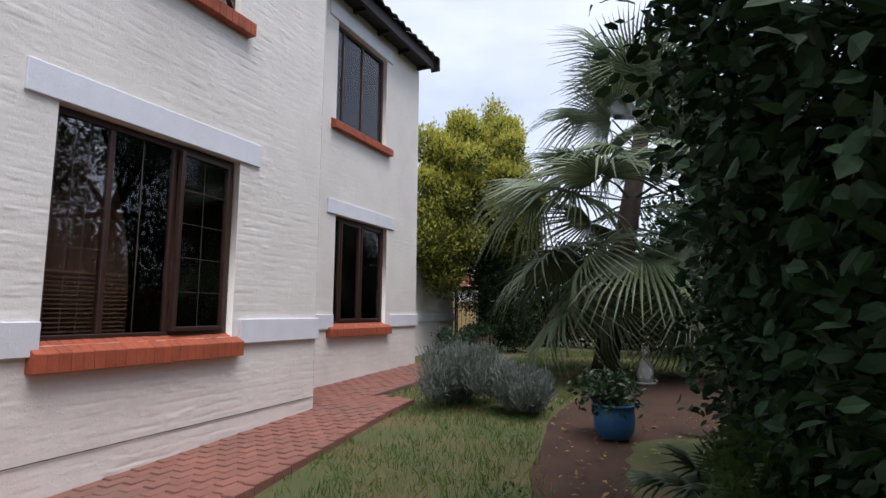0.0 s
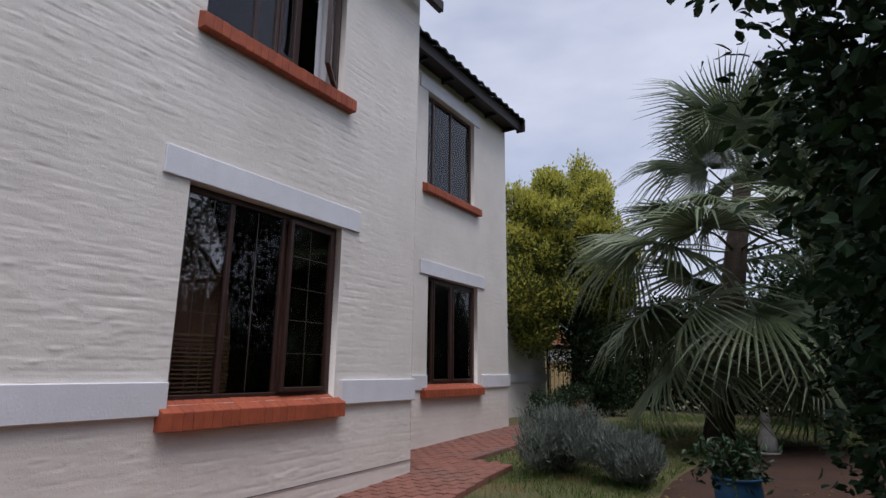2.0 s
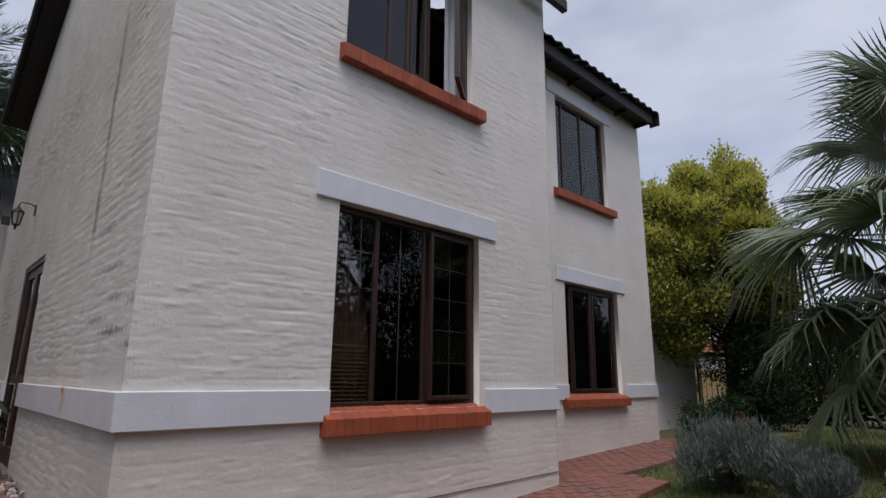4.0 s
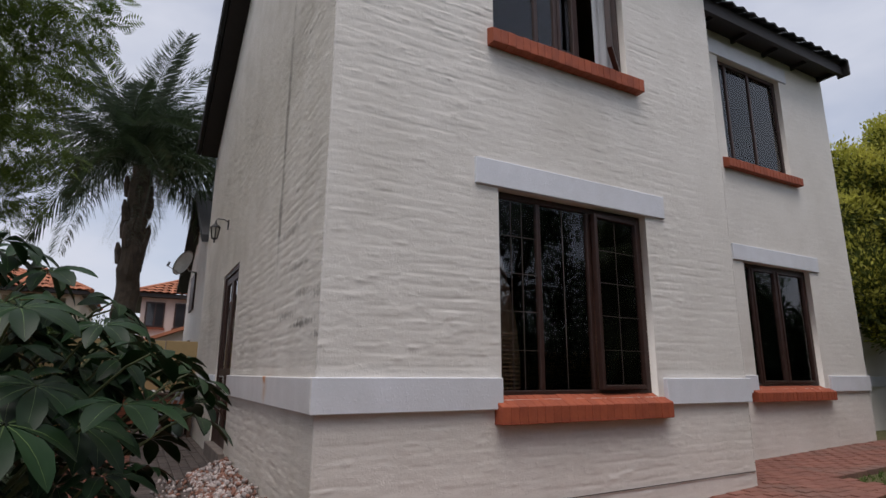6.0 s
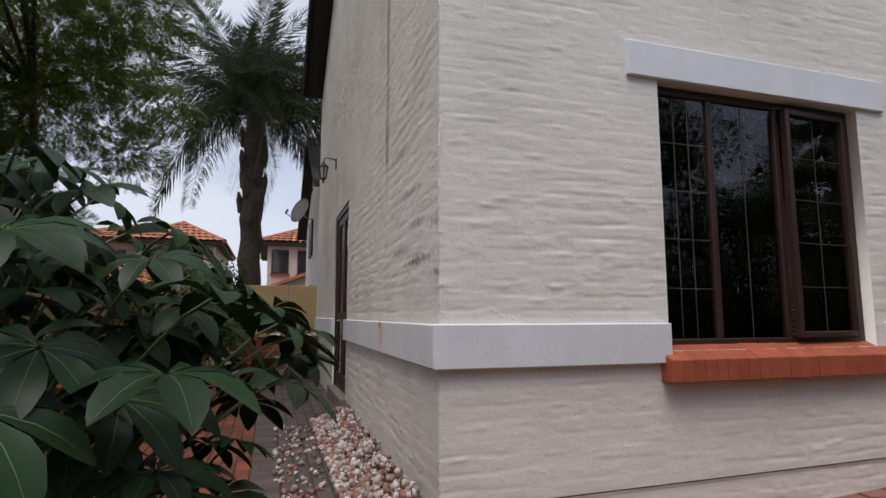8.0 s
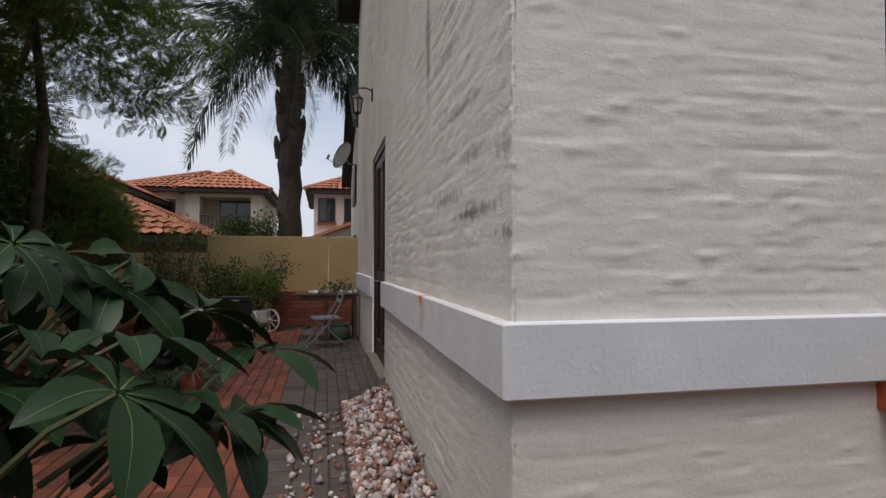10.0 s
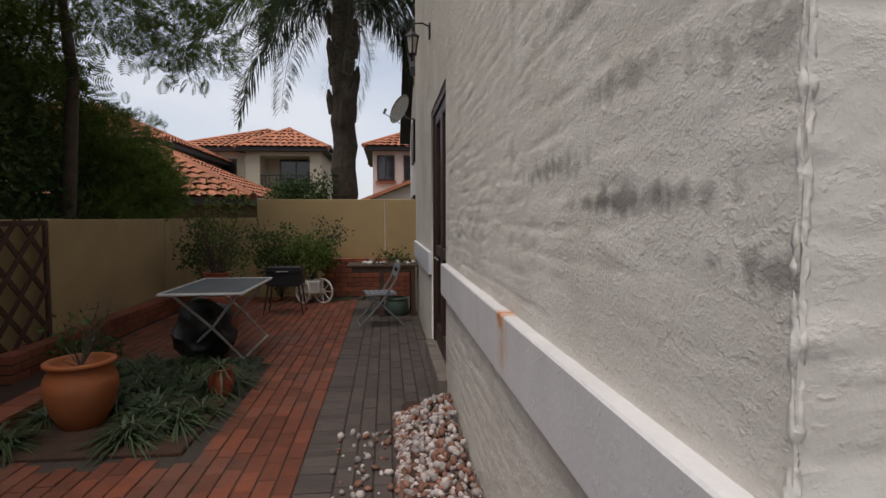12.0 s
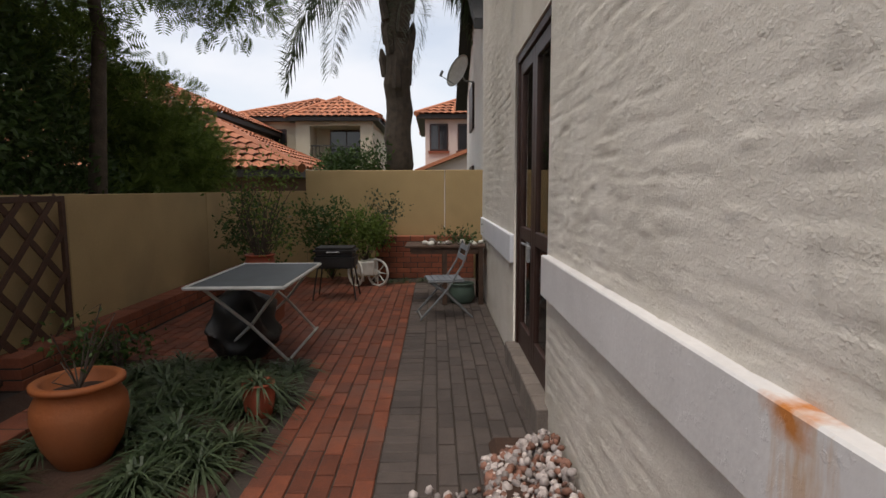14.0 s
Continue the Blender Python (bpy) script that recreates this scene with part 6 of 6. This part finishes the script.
def queen_palm():
    t = empty("feather_palm", Matrix.Identity(4), "tall feather palm with drooping fronds behind the garden wall", "palm")
    x, y = -16.6, -0.12
    top = 6.4
    pts, rad = [], []
    for k in range(24):
        z = k / 23 * top
        pts.append((x + 0.05 * math.sin(k), y + 0.03 * math.cos(k * 1.7), z))
        rad.append((0.30 - 0.06 * k / 23) * (1.04 if k % 2 else 0.99))
    part("trunk", tube(pts, rad, 14), M_BARK, t, smooth=False)
    for k in range(16):
        a, z = k * 2.4, 3.5 + k * 0.14
        part("leaf_base", tube([(x + 0.24 * math.cos(a), y + 0.24 * math.sin(a), z), (x + 0.31 * math.cos(a), y + 0.31 * math.sin(a), z + 0.35), (x + 0.34 * math.cos(a), y + 0.34 * math.sin(a), z + 0.55)], [0.11, 0.09, 0.03], 6), M_BARK, t)
    turns = []
    for lift, count in ((-18, 7), (2, 10), (22, 10), (42, 9), (62, 8), (80, 4)):
        for k in range(count):
            turns.append((360 * k / count + lift * 2.3 + rng.uniform(-14, 14), lift + rng.uniform(-8, 8), rng.uniform(-30, 30), rng.uniform(0.85, 1.12)))
    place_fronds(t, [queen_frond(3.5, 190, 0.8), queen_frond(3.2, 180, 1.0), queen_frond(3.7, 200, 0.65)], Vector((x, y, top)), turns, "frond", L_QUEEN)


queen_palm()


def hip_roof(t, x0, x1, y0, y1, z, rise, over=0.4):
    """A hipped roof of clay tiles: four tiled slopes over a deck."""
    x0, x1, y0, y1 = x0 - over, x1 + over, y0 - over, y1 + over
    w, l = x1 - x0, y1 - y0
    half = min(w, l) / 2
    if l >= w:
        r0, r1 = (x0 + w / 2, y0 + half, z + rise), (x0 + w / 2, y1 - half, z + rise)
        if l == w:
            r1 = r0
        slopes = [((x1, y0), (x1, y1), r1, r0), ((x0, y1), (x0, y0), r0, r1), ((x0, y0), (x1, y0), r0, r0), ((x1, y1), (x0, y1), r1, r1)]
    else:
        r0, r1 = (x0 + half, y0 + w * 0 + l / 2, z + rise), (x1 - half, y0 + l / 2, z + rise)
        slopes = [((x0, y0), (x1, y0), r1, r0), ((x1, y1), (x0, y1), r0, r1), ((x1, y0), (x1, y1), r1, r1), ((x0, y1), (x0, y0), r0, r0)]
    verts, faces = [], []
    for a, b, c, d in slopes:
        A, B, C, D = Vector((*a, z)), Vector((*b, z)), Vector(c), Vector(d)
        L = (B - A).length
        rows = max(3, int(((C + D) / 2 - (A + B) / 2).length / 0.36))
        nrm = (B - A).cross(D - A).normalized()
        if nrm.z < 0:
            nrm = -nrm
        for r in range(rows):
            lo0, lo1 = A.lerp(D, r / rows), B.lerp(C, r / rows)
            hi0, hi1 = A.lerp(D, (r + 1.1) / rows), B.lerp(C, (r + 1.1) / rows)
            cols = max(1, int((lo1 - lo0).length / 0.30))
            for q in range(cols):
                k = len(verts)
                for e in (0, 0.25, 0.5, 0.75, 1.0):
                    s = (q + e) / cols
                    bump = 0.05 * math.sin(math.pi * e)
                    verts.append(lo0.lerp(lo1, s) + nrm * (bump + 0.05))
                    verts.append(hi0.lerp(hi1, s) + nrm * bump)
                for e in range(4):
                    faces.append((k + 2 * e, k + 2 * e + 2, k + 2 * e + 3, k + 2 * e + 1))
    raw("roof", verts, faces, M_ROOFO, t)
    part("roof_deck", box(x0 + 0.05, y0 + 0.05, z - 0.16, x1 - 0.05, y1 - 0.05, z + 0.01), M_FASCIA, t)
    ridge = None
    if r0 != r1:
        ridge = tube([r0, r1], 0.13, 6)
    for c, r in (((x0, y0), r0), ((x1, y0), r1 if w > l else r0), ((x1, y1), r1), ((x0, y1), r0 if w > l else r1)):
        ridge = tube([(*c, z + 0.03), r], 0.11, 6, ridge)
    part("ridge_tile", ridge, M_ROOFO, t)


def far_window(t, x, y0, y1, z0, z1, curtain=True):
    f = part("window", box(x + 0.002, y0, z0, x + 0.06, y1, z1, 0.01), M_FRAME, t)
    n = 2
    for k in range(n):
        a, b = y0 + 0.06 + k * (y1 - y0 - 0.06) / n, y0 + (k + 1) * (y1 - y0 - 0.06) / n
        part("pane", box(x + 0.055, a, z0 + 0.07, x + 0.068, b, z1 - 0.07), M_PANE, f)
    part("window_sill", box(x + 0.0, y0 - 0.06, z0 - 0.08, x + 0.12, y1 + 0.06, z0 - 0.005), M_LEDGE, f)


M_PANE = mat("dark_pane", (0.02, 0.022, 0.026), (0.03, 0.03, 0.034), 1.0, 0.06, 0.0, spec=0.6)


def houses():
    t = empty("house", pose(0, -0.3, 0.17), "two-storey cream house with orange clay roof tiles", "house")
    part("wall", box(-39, -8.4, -0.4, -31, -5.4, 4.55), M_HOUSE1, t)
    bm = box(-39, -5.4, -0.4, -30.4, -4.75, 4.5)
    bm = box(-39, -2.45, -0.4, -30.4, -1.9, 4.5, bm=bm)
    bm = box(-39, -4.75, -0.4, -30.4, -2.45, 2.35, bm=bm)
    bm = box(-39, -4.75, 4.15, -30.4, -2.45, 4.5, bm=bm)
    bm = box(-39, -4.75, 2.35, -31.9, -2.45, 4.15, bm=bm)
    part("wall", bm, M_HOUSE1, t)
    hip_roof(t, -39, -31, -8.4, -1.9, 4.55, 1.35)
    hip_roof(t, -36, -30.4, -5.4, -1.9, 4.5, 1.15)
    far_window(t, -31, -7.2, -5.95, 2.75, 4.05)
    far_window(t, -31.9, -4.1, -2.5, 2.4, 4.1)
    bm = tube([(-30.5, -4.75, 3.25), (-30.5, -2.45, 3.25)], 0.03, 6)
    part("balcony_rail", bm, M_BLACK, t)
    for k in range(14):
        part("baluster", tube([(-30.5, -4.68 + k * 0.165, 2.36), (-30.5, -4.68 + k * 0.165, 3.24)], 0.014, 5), M_BLACK, t)
    t = empty("house", pose(0, 0.3, 0.12), "two-storey pinkish house with orange clay roof tiles", "house")
    part("wall", box(-36, -0.05, -0.4, -28.5, 6.0, 4.40), M_HOUSE2, t)
    hip_roof(t, -36, -28.5, -0.05, 6.0, 4.40, 1.55)
    far_window(t, -28.5, 0.14, 0.92, 2.92, 4.05)
    far_window(t, -28.5, 1.32, 2.2, 2.92, 4.05)
    part("garage_wall", box(-28.5, -0.3, -0.4, -26.5, 3.6, 2.0), M_HOUSE2, t)
    v = [(-26.2, -0.7, 1.95), (-26.2, 1.6, 2.85), (-26.2, 4.0, 1.95), (-28.6, -0.7, 1.95), (-28.6, 1.6, 2.85), (-28.6, 4.0, 1.95)]
    raw("garage_roof", v + [(a, b, c - 0.14) for a, b, c in v], [(0, 1, 4, 3), (1, 2, 5, 4), (6, 9, 10, 7), (7, 10, 11, 8), (0, 6, 7, 1), (1, 7, 8, 2), (0, 3, 9, 6), (2, 8, 11, 5)], M_ROOFO, t)
    raw("garage_gable", [(-26.5, -0.3, 1.95), (-26.5, 3.6, 1.95), (-26.5, 1.6, 2.68)], [(0, 1, 2)], M_HOUSE2, t)
    t = empty("house", Matrix.Identity(4), "brown house with low orange clay tile roof behind the wall", "house")
    part("wall", box(-31, -16, -0.2, -23.5, -6.95, 3.95), M_HOUSE3, t)
    hip_roof(t, -31, -23.5, -16, -6.95, 4.0, 1.9, 0.5)
    part("wall", box(-23.5, -11, -0.2, -17.5, -2.95, 1.75), M_HOUSE3, t)
    hip_roof(t, -23.5, -17.5, -11, -2.75, 1.87, 1.6, 0.45)
    t = empty("house", Matrix.Identity(4), "white neighbouring house with a dark gable roof and downpipe", "house")
    part("wall", box(-21.5, 1.62, -0.2, -14.6, 9.0, 4.2), M_WALL, t)
    v = [(-22.0, 1.30, 4.0), (-17.8, 1.30, 6.4), (-14.0, 1.30, 4.2), (-22.0, 9.5, 4.0), (-17.8, 9.5, 6.4), (-14.0, 9.5, 4.2)]
    raw("roof", v + [(a, b, c - 0.18) for a, b, c in v], [(0, 1, 4, 3), (1, 2, 5, 4), (6, 9, 10, 7), (7, 10, 11, 8), (0, 6, 7, 1), (1, 7, 8, 2), (0, 3, 9, 6), (2, 8, 11, 5), (3, 4, 10, 9), (4, 5, 11, 10)], M_ROOFD, t)
    raw("gable", [(-21.5, 1.62, 4.2), (-14.6, 1.62, 4.2), (-17.8, 1.62, 6.2)], [(0, 1, 2)], M_WALL, t)
    for z0, z1 in ((2.9, 4.0), (0.9, 2.0)):
        part("window", box(-19.6, 1.56, z0, -18.4, 1.618, z1, 0.01), M_FRAME, t)
    t = empty("house", Matrix.Identity(4), "white house far behind the garden gate", "house")
    part("wall", box(-24, 32, -0.2, -12.0, 40, 2.6), M_WHITE, t)
    hip_roof(t, -24, -12.0, 32, 40, 2.6, 1.8)


houses()


def dish():
    t = empty("satellite_dish", pose(-18.6, 1.62, 4.19), "pale grey satellite dish on a wall arm", "satellite dish")
    part("arm", tube([(0, 0, -0.15), (0, -0.22, -0.12), (0.05, -0.34, 0.06)], 0.022, 8), M_GREY, t)
    bm = bmesh.new()
    rings = []
    for i in range(7):
        r = 0.42 * i / 6
        rings.append([bm.verts.new((r * 0.92 * math.cos(a), r * math.sin(a), 0.45 * r * r)) for a in (2 * math.pi * k / 24 for k in range(24))] if i else [bm.verts.new((0, 0, 0))])
    for k in range(24):
        bm.faces.new((rings[0][0], rings[1][k], rings[1][(k + 1) % 24]))
    for a, b in zip(rings[1:], rings[2:]):
        for k in range(24):
            bm.faces.new((a[k], b[k], b[(k + 1) % 24], a[(k + 1) % 24]))
    bmesh.ops.solidify(bm, geom=bm.faces[:], thickness=0.012)
    d = part("reflector", bm, M_WHITE, t, smooth=True)
    d.matrix_basis = Matrix.Translation((0.05, -0.36, 0.08)) @ Vector((0.55, -0.80, 0.35)).to_track_quat("Z", "Y").to_matrix().to_4x4()
    part("feed_arm", tube([(0.08, -0.40, -0.28), (0.35, -0.85, -0.05)], 0.012, 6), M_GREY, t)
    part("feed_horn", tube([(0.33, -0.83, -0.07), (0.30, -0.78, 0.05)], 0.035, 8), M_GREY, t)


dish()

# ---- paving, brick by brick ----


def paver(l, w, h=0.05, c=0.005):
    v = []
    for z, d in ((0, 0), (h - c, 0), (h, c)):
        v += [(d, d, z), (l - d, d, z), (l - d, w - d, z), (d, w - d, z)]
    f = [(8, 9, 10, 11)]
    for b in (0, 4):
        f += [(b + k, b + (k + 1) % 4, b + 4 + (k + 1) % 4, b + 4 + k) for k in range(4)]
    return v, f


def lay(name, cells, material, label, top, near, category="paving"):
    """Bricks in cells (x, y, length, width): the near ones are pieces of their own, the rest one joined part."""
    t = structure(empty(name, Matrix.Identity(4), "", ""), label, category)
    cells = sorted(cells, key=near)
    shared, verts, faces = {}, [], []
    for i, (x, y, l, w) in enumerate(cells):
        key = (round(l, 2), round(w, 2))
        dz, turn = random.uniform(-0.004, 0.003), random.uniform(-0.6, 0.6)
        z = top(x, y) - 0.05 + dz
        if i < 300:
            if key not in shared:
                v, f = paver(l - 0.009, w - 0.009)
                me = bpy.data.meshes.new("brick")
                me.from_pydata(v, [], f)
                me.materials.append(material)
                shared[key] = me
            ob = new("brick", shared[key])
            ob.parent = t
            ob.matrix_basis = pose(x + 0.003, y + 0.003, z, random.uniform(-0.5, 0.5), random.uniform(-0.5, 0.5), turn)
        else:
            v, f = paver(l - 0.009, w - 0.009)
            m = pose(x + 0.003, y + 0.003, z, random.uniform(-0.5, 0.5), random.uniform(-0.5, 0.5), turn)
            k = len(verts)
            verts += [m @ Vector(p) for p in v]
            faces += [tuple(q + k for q in g) for g in f]
    if verts:
        m2 = material.copy()
        n, l = m2.node_tree.nodes, m2.node_tree.links
        for node in [q for q in n if q.type == "OBJECT_INFO"]:
            geo = [q for q in n if q.type == "NEW_GEOMETRY"][0]
            for link in list(node.outputs["Random"].links):
                l.new(geo.outputs["Random Per Island"], link.to_socket)
        tagged(raw("bricks", verts, faces, m2, t), kind="stuff")
    return t


def yard_paving():
    flat = lambda x, y: YZ
    grey, red = [], []
    L, W = 0.222, 0.1075
    # the grey strip: one row of headers, then stretchers along the wall
    x = -4.7
    while x > -13.7:
        grey.append((x - W, 0.335, W, L - 0.015))
        x -= W
    for r in range(7):
        y = 0.335 + L - 0.015 + r * W
        x = -4.7 - (r % 2) * L * 0.5
        w = min(W, SY - 0.01 - y)
        if w < 0.03:
            continue
        while x > -13.7:
            if not (x > -7.5 and y > SY - 0.2):
                grey.append((x - L, y, L, w))
            x -= L
    for r in range(27):
        y = 0.335 - (r + 1) * W
        x = -4.2 - (r % 2) * L * 0.5 - (0.06 if r % 3 else 0)
        while x > -13.75:
            inside_bed = -9.3 < x - L and x - L < -6.98 and y < -0.40
            if not inside_bed and not (x < -13.3 and y < 0.3 and y > -0.5) and y > GY + 0.26:
                red.append((x - L, y, L, W))
            x -= L
    lay("paving_grey", grey, M_PAVE_G, "dark grey clay brick paving along the side wall", flat, lambda c: abs(c[0] + 7.6))
    lay("paving_red", red, M_PAVE_R, "worn red clay brick paving of the side yard", flat, lambda c: abs(c[0] + 8.6) + 0.8 * abs(c[1] + 0.1))
    structure(part("ground_yard_joints", box(-13.9, GY + 0.02, YZ - 0.2, -4.0, SY - 0.005, YZ - 0.010), M_JOINT), "dark sand bed under the brick paving", "ground")


yard_paving()


M_MORTAR = mat("path_mortar", (0.24, 0.115, 0.085), (0.17, 0.08, 0.06), 9, 0.95, 0.4, 120)


def front_path():
    cells = []
    L, W = 0.225, 0.109
    y = 0.6
    r = 0
    while y < 10.6:
        x = (FX if y < STEP - 0.02 else BX) + 0.012
        edge = path_edge(y + L / 2)
        col = 0
        while x < edge - 0.12:
            cells.append((x, y + (L / 2 if col % 2 else 0), W, L))
            x += W
            col += 1
        y += L
    t = lay("pavement_path", cells, M_PATH, "worn reddish brick garden path along the front wall", lambda x, y: height(x, y) + 0.055, lambda c: abs(c[1] - 5.2))
    for y0, y1, x0, x1 in ((0.6, 6.88, path_edge(0.6), path_edge(6.84)), (6.90, 10.6, -3.94, -3.94)):
        n = int((y1 - y0) / 0.2275)
        for i in range(n):
            a, b = i / n, (i + 1) / n
            xa, xb = x0 + (x1 - x0) * a, x0 + (x1 - x0) * b
            ya = y0 + (y1 - y0) * a
            v, f = paver((y1 - y0) / n - 0.006, 0.105, 0.10, 0.007)
            if i == 0:
                me = bpy.data.meshes.new("edge_brick")
                me.from_pydata(v, [], f)
                me.materials.append(M_PATH)
            ob = new("edge_brick", me)
            ob.parent = t
            ob.matrix_basis = pose(xa, ya, height(xa, ya) - 0.04, 0, 0, 90 + math.degrees(math.atan2(xa - xb, (y1 - y0) / n)))
    verts, faces = [], []
    for i in range(45):
        y = 0.6 + 10.0 * i / 44
        verts += [((FX if y < STEP else BX) - 0.05, y, height(-4, y) + 0.042), (path_edge(y) - 0.05, y, height(-3.5, y) + 0.042)]
        if i:
            faces.append((2 * i - 2, 2 * i - 1, 2 * i + 1, 2 * i))
    structure(raw("ground_path_bed", verts, faces, M_MORTAR), "sandy mortar bed between the path bricks", "ground")


front_path()
